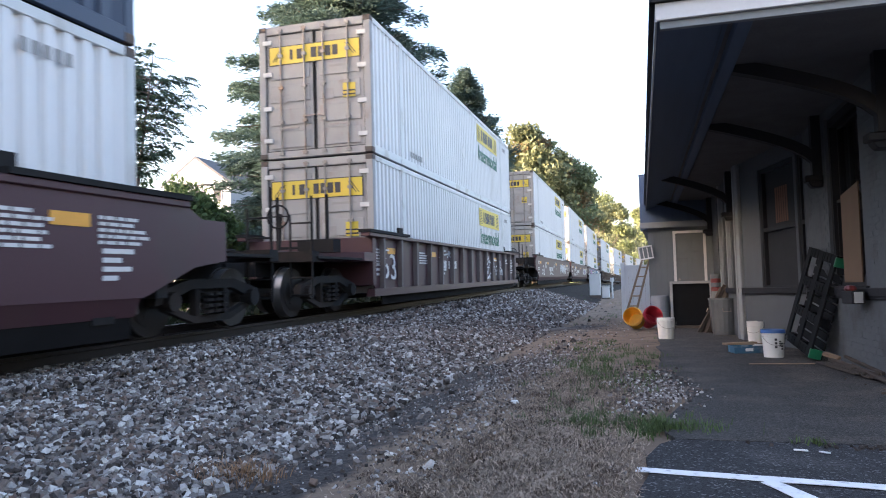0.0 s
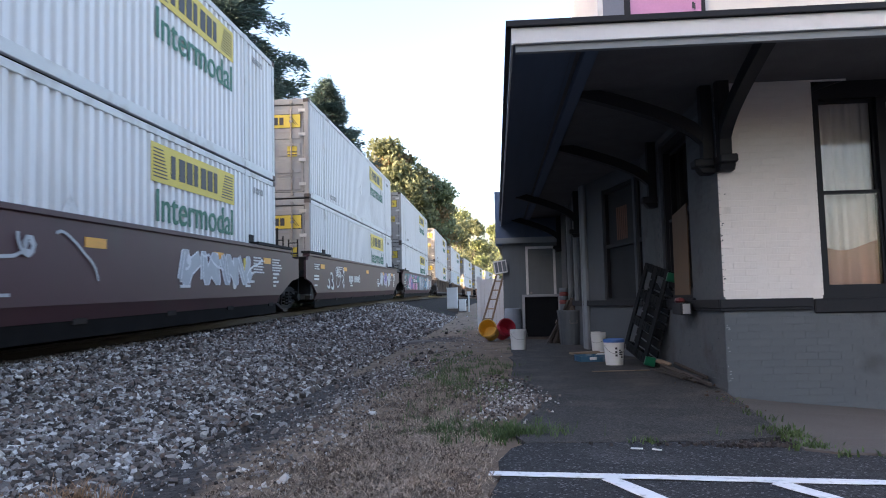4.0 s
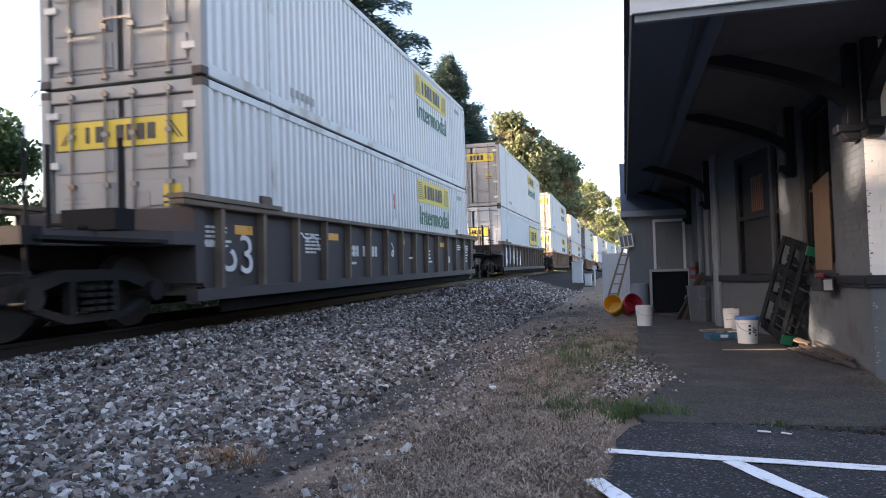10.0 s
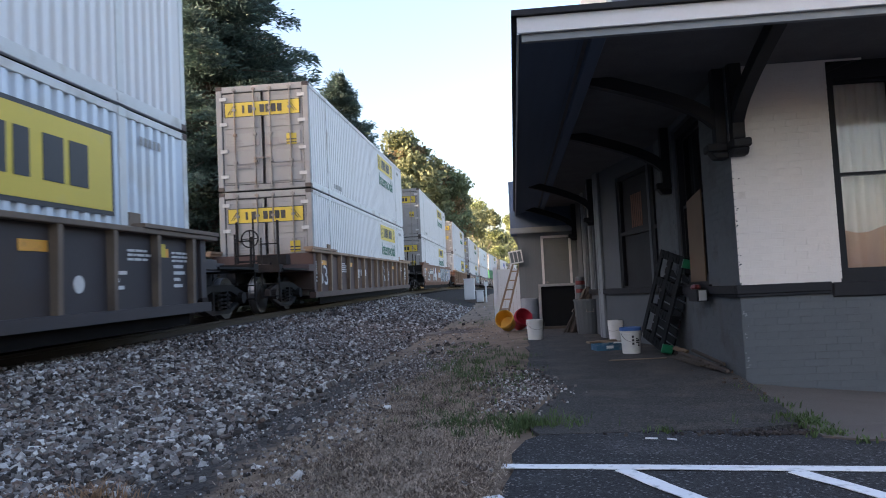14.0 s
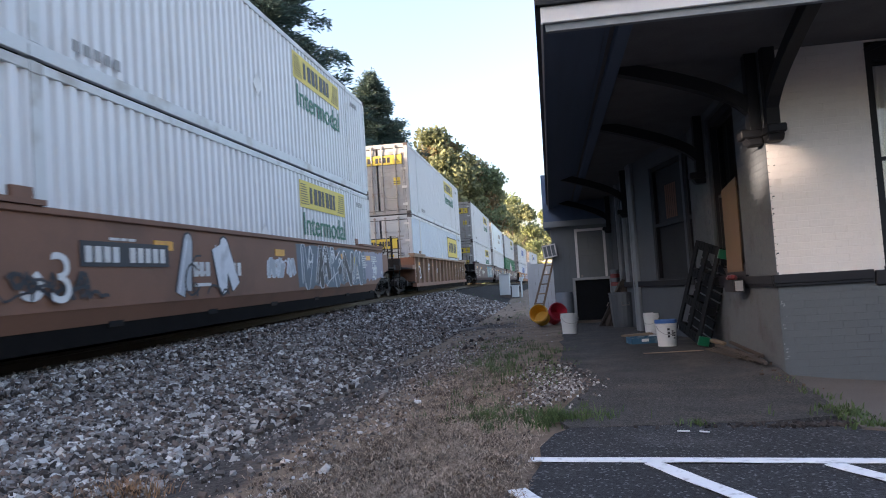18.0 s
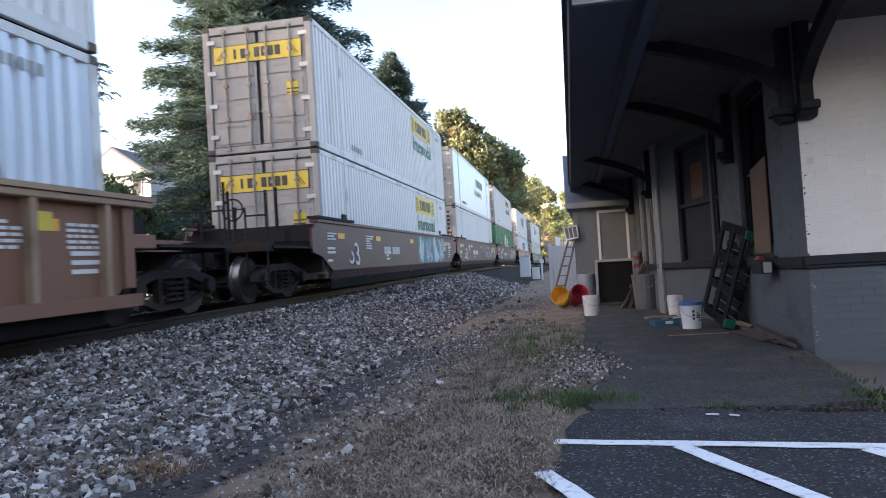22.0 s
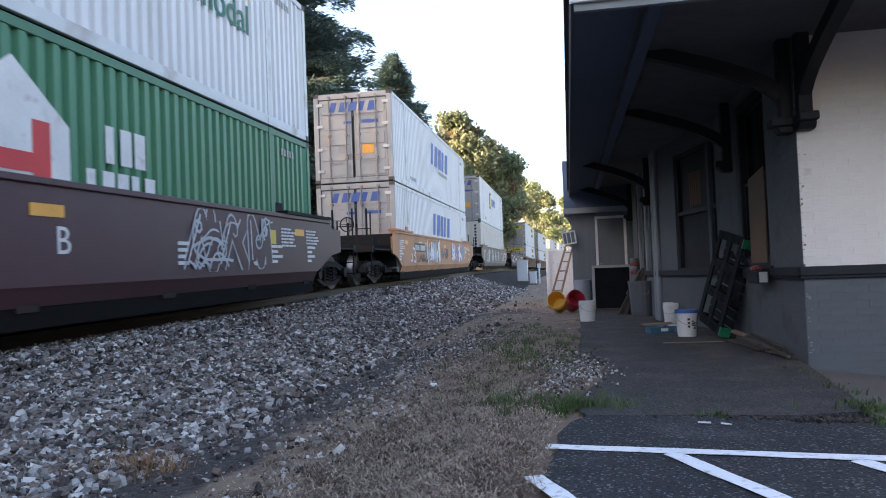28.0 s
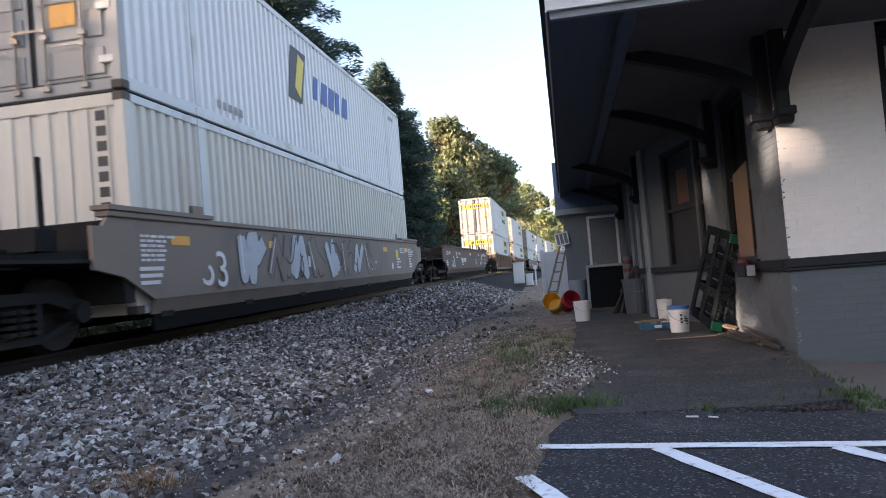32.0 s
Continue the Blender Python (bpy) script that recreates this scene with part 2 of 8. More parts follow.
M["fascia"] = material("fascia", (0.55, 0.56, 0.58), 0.6, vary=0.06, dirt=(0.3, 0.3, 0.3), dirt_amount=0.1, dirt_scale=3)
M["shingle"] = material("shingle", (0.10, 0.10, 0.11), 0.95, vary=0.25, scale=3, fine=50, bump=0.6)
M["plywood"] = material("plywood", (0.135, 0.09, 0.058), 0.8, vary=0.12, scale=2, fine=30, stretch=(1, 1, 0.15))
M["glass"] = glass_material("glass")
# dark glass without reflections, given as a plain dark colour
M["unlit_pane"] = material("unlit_pane", (0.02, 0.022, 0.026), 0.7, vary=0.3, scale=2, spec=0.25)
M["blind"] = material("blind", (0.80, 0.78, 0.75), 0.8, vary=0.06)
M["curtain_rust"] = material("curtain_rust", (0.16, 0.085, 0.06), 0.9, vary=0.15)
# pink reflection in the glass, given as the colour of a hung sheet
M["reflection_red"] = material("reflection_red", (0.58, 0.40, 0.33), 0.85, vary=0.1)
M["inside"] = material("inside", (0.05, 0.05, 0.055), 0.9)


# ---- mesh tools ----
def box(bm, x0, x1, y0, y1, z0, z1):
    v = [bm.verts.new((x, y, z)) for x in (x0, x1) for y in (y0, y1) for z in (z0, z1)]
    for f in ((0, 1, 3, 2), (4, 6, 7, 5), (0, 4, 5, 1), (2, 3, 7, 6), (0, 2, 6, 4), (1, 5, 7, 3)):
        bm.faces.new([v[i] for i in f])
    return v


def prism(bm, ring, axis, a, b):
    """A ring of 2D points pushed out from a to b along an axis; the ring lies in the other two axes, in xyz order."""
    def at(p, h):
        q = list(p)
        q.insert("xyz".index(axis), h)
        return q
    lo, hi = [bm.verts.new(at(p, a)) for p in ring], [bm.verts.new(at(p, b)) for p in ring]
    n = len(ring)
    for i in range(n):
        bm.faces.new((lo[i], lo[(i + 1) % n], hi[(i + 1) % n], hi[i]))
    bm.faces.new(lo[::-1])
    bm.faces.new(hi)


def tube(bm, p, q, r, r2=None, n=10, caps=True):
    """A round bar from p to q."""
    p, q = Vector(p), Vector(q)
    d = (q - p).normalized()
    s = d.cross(Vector((0, 0, 1)) if abs(d.z) < 0.9 else Vector((1, 0, 0))).normalized()
    u = d.cross(s)
    r2 = r if r2 is None else r2
    rings = []
    for c, rr in ((p, r), (q, r2)):
        rings.append([bm.verts.new(c + rr * (math.cos(2 * math.pi * k / n) * s + math.sin(2 * math.pi * k / n) * u)) for k in range(n)])
    for k in range(n):
        bm.faces.new((rings[0][k], rings[0][(k + 1) % n], rings[1][(k + 1) % n], rings[1][k]))
    if caps:
        bm.faces.new(rings[0][::-1])
        bm.faces.new(rings[1])


def lathe(bm, profile, n=24, centre=(0, 0)):
    """A turned body round the z axis from (radius, height) points."""
    rings = [[bm.verts.new((centre[0] + r * math.cos(2 * math.pi * k / n), centre[1] + r * math.sin(2 * math.pi * k / n), z)) for k in range(n)] for r, z in profile]
    for a, b in zip(rings, rings[1:]):
        for k in range(n):
            bm.faces.new((a[k], a[(k + 1) % n], b[(k + 1) % n], b[k]))
    return rings


def to_mesh(bm, name, mats, smooth=False, bevel=0.0):
    if bevel:
        bmesh.ops.bevel(bm, geom=list(bm.edges), offset=bevel, segments=1, affect="EDGES", clamp_overlap=True)
    bmesh.ops.recalc_face_normals(bm, faces=list(bm.faces))
    me = bpy.data.meshes.new(name)
    bm.to_mesh(me)
    bm.free()
    for m in mats if isinstance(mats, (list, tuple)) else [mats]:
        me.materials.append(m)
    if smooth:
        me.shade_smooth()
    return me


def part(name, bm, mat, parent=None, label="", smooth=False, bevel=0.0, at=None):
    """One mesh object of its own, from a bmesh or a finished mesh, under a thing or a part."""
    me = bm if isinstance(bm, bpy.types.Mesh) else to_mesh(bm, name, mat, smooth, bevel)
    ob = new(name, me)
    if parent:
        ob.parent = parent
    if at is not None:
        ob.matrix_basis = at
    if label:
        ob["label"] = label
    return ob


def empty(name, m=None, **tags):
    ob = new(name)
    ob.empty_display_size = 0.2
    if m is not None:
        ob.matrix_basis = m
    return tagged(ob, **tags)


def soup(name, verts, faces, mat):
    me = bpy.data.meshes.new(name)
    me.from_pydata(verts, [], faces)
    for m in mat if isinstance(mat, (list, tuple)) else [mat]:
        me.materials.append(m)
    return me


def letters(text, size, depth=0.004):
    """A word as a mesh, in the xy plane, from its left end, built-in font."""
    cu = bpy.data.curves.new("word", "FONT")
    cu.body, cu.size, cu.extrude = text, size, depth / 2
    ob = new("word", cu)
    me = bpy.data.meshes.new_from_object(ob.evaluated_get(bpy.context.evaluated_depsgraph_get()))
    bpy.data.objects.remove(ob)
    bpy.data.curves.remove(cu)
    return me


# ---- the line of the track ----
TRACK_X, TRACK_SLOPE, RAIL_Z = -7.08, -0.041, 0.60


def track_x(y):
    bend = max(0.0, y - 75)
    bend = 0.00055 * bend * bend if bend < 140 else 0.00055 * 140 * (2 * bend - 140)
    return TRACK_X + TRACK_SLOPE * (y - 14) + bend


def rail_z(y):
    d = min(y - 14, 100.0)
    return RAIL_Z + 0.026 * d - (0.00013 * d * d if d > 0 else 0.0)


def track_pose(y):
    return pose(track_x(y), y, rail_z(y), math.degrees(math.atan((rail_z(y + 1) - rail_z(y - 1)) / 2)), 0, math.degrees(-math.atan((track_x(y + 1) - track_x(y - 1)) / 2)))


# ---- the ground ----
def smooth01(x):
    x = max(0.0, min(1.0, x))
    return x * x * (3 - 2 * x)


def mixed(a, b, k):
    return a + (b - a) * k


def ground_z(x, y):
    """Ballast shoulder, a shallow ditch along it, the trodden strip and the paved platform."""
    d = x - track_x(y)
    far = smooth01((y - 16) / 40)
    base = max(0.0, rail_z(y) - RAIL_Z) * 0.75 * far          # the strip climbs along with the track further on
    top = rail_z(y) - 0.2
    if d < -2.2:
        k = smooth01((-2.2 - d) / 3.0)
        return mixed(top, top - 0.7, k)
    if d < 1.75:
        return top
    foot = 4.38
    k = (d - 1.75) / (foot - 1.75)
    low = base - 0.06 * (1 - far)
    if k < 1:
        return mixed(top, low, k ** 0.92)
    e = smooth01((d - foot) / 0.9)
    z = mixed(low, base, e)
    if y < 20:
        z += 0.02 * noise.noise(Vector((x * 1.3, y * 0.8, 0))) * smooth01((-0.1 - x) / 0.5)
    return z


def build_ground():
    xs = sorted({*np.round(np.arange(-9.5, 3.01, 0.125), 3), *np.arange(-60, -9.5, 3), *np.arange(3, 40, 2.5), -900, -400, -150, 80, 200, 500, 900})
    ys = sorted({*np.round(np.arange(-2, 26, 0.4), 3), *np.arange(26, 100, 2.5), *np.arange(-40, -2, 3), *np.arange(100, 560, 6), -900, -300, -100, 700, 1500, 3000})
    verts = [(float(x), float(y), ground_z(x, y) - (0.03 if x > -0.2 and y < 30 else 0.0) - 0.7 * (smooth01((x - 1.35) / 0.5) if 4.2 < y < 30 else 0.0)) for y in ys for x in xs]
    n = len(xs)
    faces = [(j * n + i, j * n + i + 1, (j + 1) * n + i + 1, (j + 1) * n + i) for j in range(len(ys) - 1) for i in range(n - 1)]
    me = soup("ground", verts, faces, [M["soil"], M["ballast_bed"], M["track_bed_shade"]])
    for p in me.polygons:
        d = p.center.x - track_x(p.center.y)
        # the strip below the train takes the shade-coloured bed
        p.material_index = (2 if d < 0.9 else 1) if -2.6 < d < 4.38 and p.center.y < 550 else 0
    mud = me.attributes.new("mud", "FLOAT", "POINT")
    vals = []
    for x, y, z in verts:
        d = x - track_x(y)
        mid = 4.76 + 0.03 * max(0.0, y - 5) + 0.06 * math.sin(y * 1.3)
        v = max(0.0, 1.0 - (abs(d - mid) / 0.42) ** 2) * smooth01((10.5 - y) / 3.0)
        # past the track the mud tone darkens the ground seen under the train
        v = max(v, 0.8 * math.exp(-((y - 17.0) / 1.3) ** 2 - ((x + 2.3) / 1.0) ** 2), 0.9 if d < -2.6 else 0.0)
        vals.append(v)
    mud.data.foreach_set("value", vals)
    me.shade_smooth()
    return tagged(new("ground", me), "bare soil and grey ballast beside the railway track", "ground", kind="structure")


ground = build_ground()


def build_stones():
    """Broken ballast stones, each a chipped block, thick near the platform and thinner further off."""
    rng = np.random.default_rng(4)
    verts, faces = [], []
    cube = np.array([(x, y, z) for x in (-1, 1) for y in (-1, 1) for z in (-1, 1)], float)
    quads = [(0, 1, 3, 2), (4, 6, 7, 5), (0, 4, 5, 1), (2, 3, 7, 6), (0, 2, 6, 4), (1, 5, 7, 3)]
    for (y0, y1, dens, size) in ((-5.0, 1.2, 330, 0.026), (1.2, 5.0, 3100, 0.0182), (5.0, 9.0, 2000, 0.0195), (9.0, 16.0, 900, 0.0205), (16.0, 36.0, 230, 0.030)):
        for d0, d1, k in ((0.86, 1.9, 0.5), (1.9, 4.38, 1.0), (4.38, 4.55, 0.3), (4.55, 5.0, 0.008), (5.0, 5.5, 0.008)):
            for _ in range(int((y1 - y0) * (d1 - d0) * dens * k)):
                y = rng.uniform(y0, y1)
                x = track_x(y) + rng.uniform(d0, d1)
                s = size * rng.uniform(0.55, 1.45)
                turn = Euler((rng.normal(0, 0.75), rng.normal(0, 0.75), rng.uniform(0, 6.28))).to_matrix()
                pts = cube * (s * np.array([1.25, 0.95, 0.7]) * rng.uniform(0.7, 1.3, 3)) * rng.uniform(0.45, 1.15, (8, 3))
                pts = pts @ np.array(turn).T + (x, y, ground_z(x, y) + s * rng.uniform(-0.3, 1.0) + 0.04 * smooth01((1.9 - d1) * 50 + 1) * (d1 < 2))
                b = len(verts)
                verts += pts.tolist()
                faces += [tuple(b + i for i in q) for q in quads]
    V2, F2 = [], []
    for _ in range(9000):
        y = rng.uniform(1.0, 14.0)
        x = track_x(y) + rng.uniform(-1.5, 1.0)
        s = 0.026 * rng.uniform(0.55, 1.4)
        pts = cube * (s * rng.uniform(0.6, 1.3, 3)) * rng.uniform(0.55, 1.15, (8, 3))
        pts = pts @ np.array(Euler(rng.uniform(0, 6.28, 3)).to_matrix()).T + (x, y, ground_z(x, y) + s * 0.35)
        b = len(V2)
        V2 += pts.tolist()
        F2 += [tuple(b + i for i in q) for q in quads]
    tagged(new("track_stones", soup("track_stones", V2, F2, M["stone_brown"])), "brown ballast stones, darkened as train shade, between and beside the rails", "gravel", kind="stuff")
    return tagged(new("ballast_stones", soup("ballast_stones", verts, faces, M["stone"])), "loose broken grey ballast stones on the shoulder", "gravel", kind="stuff")


build_stones()


def build_paving():
    """The paved platform strip with its broken edge, and the painted lines of the parking bay."""
    rng = random.Random(3)
    left = []
    y = -8.0
    while y < 34:
        edge = -0.14 - 0.018 * max(0.0, y - 8)
        edge += 0.25 * math.exp(-((y - 6.0) / 1.2) ** 2)
        left.append((edge + rng.uniform(-0.05, 0.05), y))
        y += 0.35
    ring = left + [(12, 34), (12, -8)]
    bm = bmesh.new()
    prism(bm, ([(x, y) for x, y in left if y > 4.42] + [(1.9, 34), (1.9, 6.94), (1.80, 5.9), (1.66, 4.62), (1.2, 4.47), (0.02, 4.40)])[::-1], "z", -0.08, 0.0)
    tagged(part("paving", bm, M["asphalt"]), "worn brownish asphalt platform with a ragged edge", "asphalt", kind="structure")
    bm = bmesh.new()
    prism(bm, ([(x, y) for x, y in left if y < 4.38] + [(0.02, 4.40), (1.2, 4.47), (1.66, 4.45), (3.0, 4.36), (12, 4.25), (12, -8)])[::-1], "z", -0.08, -0.004)
    tagged(part("parking_surface", bm, M["asphalt_new"]), "speckled dark asphalt of the parking bay", "asphalt", kind="structure")
    lines = empty("parking_lines", label="white painted parking bay lines on dark asphalt", category="road marking", kind="structure")

    def stripe(p, q, w):
        p, q = Vector((*p, 0)), Vector((*q, 0))
        side = (q - p).normalized().cross(Vector((0, 0, 1))) * w / 2
        n = max(2, int((q - p).length / 0.12))
        bm = bmesh.new()
        rows = []
        for i in range(n + 1):
            c = p.lerp(q, i / n)
            rows.append([bm.verts.new(c + side * (s + rng.uniform(-0.1, 0.1)) + Vector((0, 0, z))) for s, z in ((-1, 0.001), (-1, 0.005), (1, 0.005), (1, 0.001))])
        for a, b in zip(rows, rows[1:]):
            for k in range(3):
                bm.faces.new((a[k], b[k], b[k + 1], a[k + 1]))
        part("painted_line", bm, M["paint_line"], lines)

    stripe((-0.17, 3.60), (5.2, 3.22), 0.085)
    for x in (0.42, 1.20, 1.98, 2.76):
        y = 3.60 - 0.071 * (x + 0.17)
        stripe((x, y - 0.05), (x + 1.4, y - 0.05 - 2.75), 0.085)
    stripe((-0.19, 3.07), (1.0, 0.75), 0.085)


build_paving()


def build_track():
    track = empty("railway_track", label="rusty steel rails on dark timber sleepers in ballast", category="railway track", kind="structure")
    prof = [(-0.075, 0), (0.075, 0), (0.06, 0.02), (0.012, 0.035), (0.012, 0.12), (0.037, 0.13), (0.037, 0.165), (-0.037, 0.165), (-0.037, 0.13), (-0.012, 0.12), (-0.012, 0.035), (-0.06, 0.02)]
    for side in (-0.72, 0.72):
        verts, faces = [], []
        ys = list(np.arange(-40, 120, 4)) + list(np.arange(120, 560, 8))
        for y in ys:
            verts += [(track_x(y) + side + px, float(y), rail_z(y) - 0.165 + pz) for px, pz in prof]
        n = len(prof)
        for j in range(len(ys) - 1):
            faces += [(j * n + i, j * n + (i + 1) % n, (j + 1) * n + (i + 1) % n, (j + 1) * n + i) for i in range(n)]
        ob = new("rail", soup("rail", verts, faces, M["rail_steel"]))
        ob.parent = track
    bm = bmesh.new()
    box(bm, -1.3, 1.3, -0.115, 0.115, -0.16, 0.0)
    me = to_mesh(bm, "sleeper", M["sleeper"], bevel=0.012)
    for i in range(130):
        y = -6 + i * 0.53
        part("sleeper", me, None, track, at=track_pose(y) @ pose(0, 0, -0.166, 0, 0, (i * 37 % 7 - 3) * 0.3))


build_track()


# ---- the train ----
M["white_side"] = material("white_side", (0.645, 0.63, 0.625), 0.5, 0.0, vary=0.05, scale=0.7, fine=14, dirt=(0.42, 0.39, 0.34), dirt_amount=0.12, dirt_scale=0.9, stretch=(1, 1, 0.3), shift=True, per_piece=0.05)
M["silver_side"] = material("silver_side", (0.50, 0.55, 0.62), 0.4, 0.15, vary=0.05, scale=0.7, fine=14, dirt=(0.4, 0.38, 0.34), dirt_amount=0.08, dirt_scale=0.9, shift=True, per_piece=0.05)
M["blue_white_side"] = material("blue_white_side", (0.52, 0.62, 0.74), 0.3, 0.0, vary=0.04, scale=0.5, fine=10)
M["cream_side"] = material("cream_side", (0.60, 0.56, 0.49), 0.6, vary=0.06, scale=0.7, dirt=(0.35, 0.24, 0.14), dirt_amount=0.15, dirt_scale=1.3, stretch=(1, 1, 0.25), shift=True, per_piece=0.05)
M["green_side"] = material("green_side", (0.03, 0.16, 0.07), 0.5, vary=0.08, scale=0.7)
M["navy_side"] = material("navy_side", (0.02, 0.035, 0.07), 0.5, vary=0.1)
M["rail_white"] = material("rail_white", (0.55, 0.55, 0.54), 0.55, vary=0.08, dirt=(0.25, 0.2, 0.15), dirt_amount=0.3, dirt_scale=1.6, shift=True)
M["rail_green"] = material("rail_green", (0.03, 0.13, 0.06), 0.55, vary=0.08)
# rusty and clean door greys are darkened: shade on the container ends
M["door_rusty"] = material("door_rusty", (0.305, 0.30, 0.292), 0.7, vary=0.10, scale=1.5, dirt=(0.19, 0.115, 0.075), dirt_amount=0.14, dirt_scale=2.0, stretch=(1.6, 1, 0.8), shift=True, per_piece=0.05)
M["door_white"] = material("door_white", (0.40, 0.42, 0.44), 0.6, vary=0.06, scale=1.5, dirt=(0.3, 0.26, 0.2), dirt_amount=0.12, dirt_scale=1.6, shift=True)
M["door_clean"] = material("door_clean", (0.33, 0.325, 0.315), 0.6, vary=0.06, scale=1.5, dirt=(0.35, 0.25, 0.16), dirt_amount=0.16, dirt_scale=1.6, shift=True, per_piece=0.05)
M["casting"] = material("casting", (0.085, 0.07, 0.062), 0.75, 0.2, vary=0.2, dirt=(0.13, 0.06, 0.03), dirt_amount=0.3, dirt_scale=8)
M["gasket"] = material("gasket", (0.03, 0.03, 0.03), 0.9)
M["rod"] = material("rod", (0.25, 0.24, 0.23), 0.45, 0.5, vary=0.15, dirt=(0.2, 0.11, 0.06), dirt_amount=0.35, dirt_scale=3)
M["yellow_sign"] = material("yellow_sign", (0.60, 0.45, 0.045), 0.55, vary=0.06, scale=2, dirt=(0.45, 0.35, 0.12), dirt_amount=0.15, dirt_scale=2)
M["ink"] = material("ink", (0.03, 0.03, 0.035), 0.6, vary=0.1)
M["grey_ink"] = material("grey_ink", (0.28, 0.27, 0.26), 0.7, vary=0.15)
M["green_ink"] = material("green_ink", (0.015, 0.12, 0.07), 0.6, vary=0.1)
M["blue_ink"] = material("blue_ink", (0.04, 0.09, 0.30), 0.6, vary=0.15)
M["orange_label"] = material("orange_label", (0.70, 0.33, 0.04), 0.5, vary=0.12, dirt=(0.3, 0.15, 0.05), dirt_amount=0.2, dirt_scale=6)
M["white_ink"] = material("white_ink", (0.62, 0.60, 0.58), 0.7, vary=0.15, dirt=(0.25, 0.18, 0.16), dirt_amount=0.15, dirt_scale=6)
M["red_ink"] = material("red_ink", (0.5, 0.03, 0.03), 0.6)
M["maroon"] = material("maroon", (0.058, 0.021, 0.026), 0.55, vary=0.12, scale=0.8, dirt=(0.05, 0.035, 0.03), dirt_amount=0.3, dirt_scale=0.9, shift=True)
M["car_grey"] = material("car_grey", (0.15, 0.145, 0.14), 0.7, vary=0.15, scale=0.8, dirt=(0.07, 0.05, 0.04), dirt_amount=0.35, dirt_scale=1.0)
M["car_brown"] = material("car_brown", (0.085, 0.050, 0.042), 0.75, vary=0.15, scale=0.8, dirt=(0.06, 0.04, 0.03), dirt_amount=0.35, dirt_scale=1.0, shift=True)
M["car_dark"] = material("car_dark", (0.05, 0.042, 0.044), 0.75, vary=0.15, scale=0.8, dirt=(0.05, 0.035, 0.03), dirt_amount=0.35, dirt_scale=1.0, shift=True)
M["car_rust"] = material("car_rust", (0.195, 0.095, 0.058), 0.75, vary=0.15, scale=0.8, dirt=(0.13, 0.07, 0.045), dirt_amount=0.35, dirt_scale=1.0, shift=True)
M["car_orange"] = material("car_orange", (0.41, 0.20, 0.095), 0.7, vary=0.12, scale=0.8, dirt=(0.25, 0.12, 0.06), dirt_amount=0.3, dirt_scale=1.0)
M["car_tan"] = material("car_tan", (0.19, 0.145, 0.115), 0.7, vary=0.12, scale=0.8, dirt=(0.13, 0.1, 0.08), dirt_amount=0.3, dirt_scale=1.0)
M["chord_rust"] = material("chord_rust", (0.30, 0.20, 0.13), 0.8, vary=0.15, scale=1.5, dirt=(0.1, 0.06, 0.04), dirt_amount=0.3)
M["chord_tan"] = material("chord_tan", (0.155, 0.115, 0.085), 0.8, vary=0.2, scale=1.5, dirt=(0.06, 0.045, 0.04), dirt_amount=0.35)
M["post_rust"] = material("post_rust", (0.15, 0.125, 0.12), 0.8, vary=0.15, scale=1.5, dirt=(0.07, 0.045, 0.04), dirt_amount=0.3)
M["underframe"] = material("underframe", (0.013, 0.012, 0.012), 0.85, vary=0.25, scale=3, spec=0.25, dirt=(0.045, 0.032, 0.026), dirt_amount=0.3)
# flat black that stands for the shade below the cars
M["underside_black"] = material("underside_black", (0.009, 0.008, 0.008), 0.95, vary=0.3, scale=3, spec=0.1)
M["wheel_steel"] = material("wheel_steel", (0.035, 0.030, 0.028), 0.6, 0.3, vary=0.2)
M["tread"] = material("tread", (0.24, 0.235, 0.23), 0.42, 0.85, vary=0.1)
for _n, _c in dict(spray_white=(0.66, 0.66, 0.68), spray_black=(0.03, 0.03, 0.035), spray_teal=(0.04, 0.17, 0.19), spray_blue=(0.10, 0.27, 0.46), spray_pink=(0.52, 0.16, 0.34),
                   spray_purple=(0.16, 0.10, 0.30), spray_silver=(0.42, 0.43, 0.45), spray_sky=(0.30, 0.48, 0.58), spray_lilac=(0.24, 0.23, 0.29), spray_slate=(0.10, 0.13, 0.165)).items():
    M[_n] = material(_n, _c, 0.6, vary=0.12, scale=2, fine=20, dirt=(0.1, 0.08, 0.08), dirt_amount=0.12, dirt_scale=2)

HALF, WIDE, TALL = 8.075, 1.295, 2.896      # a 53-foot container


def corrugated_side(x, out, mat, tall=TALL):
    """One long wall with its upright ribs; out: +1 or -1, the way that it faces."""
    bm = bmesh.new()
    z0, z1 = 0.17, tall - 0.11
    pitch, depth = 0.235, 0.05
    line, y = [], -HALF + 0.16
    while y < HALF - 0.16 - pitch:
        line += [(y, 0), (y + 0.10, 0), (y + 0.135, 1), (y + 0.20, 1)]
        y += pitch
    line += [(HALF - 0.15, 0)]
    lo = [bm.verts.new((x - out * depth * k, yy, z0)) for yy, k in line]
    hi = [bm.verts.new((x - out * depth * k, yy, z1)) for yy, k in line]
    for i in range(len(line) - 1):
        bm.faces.new((lo[i], lo[i + 1], hi[i + 1], hi[i]) if out > 0 else (lo[i], hi[i], hi[i + 1], lo[i + 1]))
    me = bpy.data.meshes.new("side_wall")
    bm.to_mesh(me)
    bm.free()
    me.materials.append(mat)
    return me


ONE = {"sign_marks": "sign_mark", "logo_shapes": "logo_shape", "label_marks": "label_mark", "number_bars": "number_bar"}


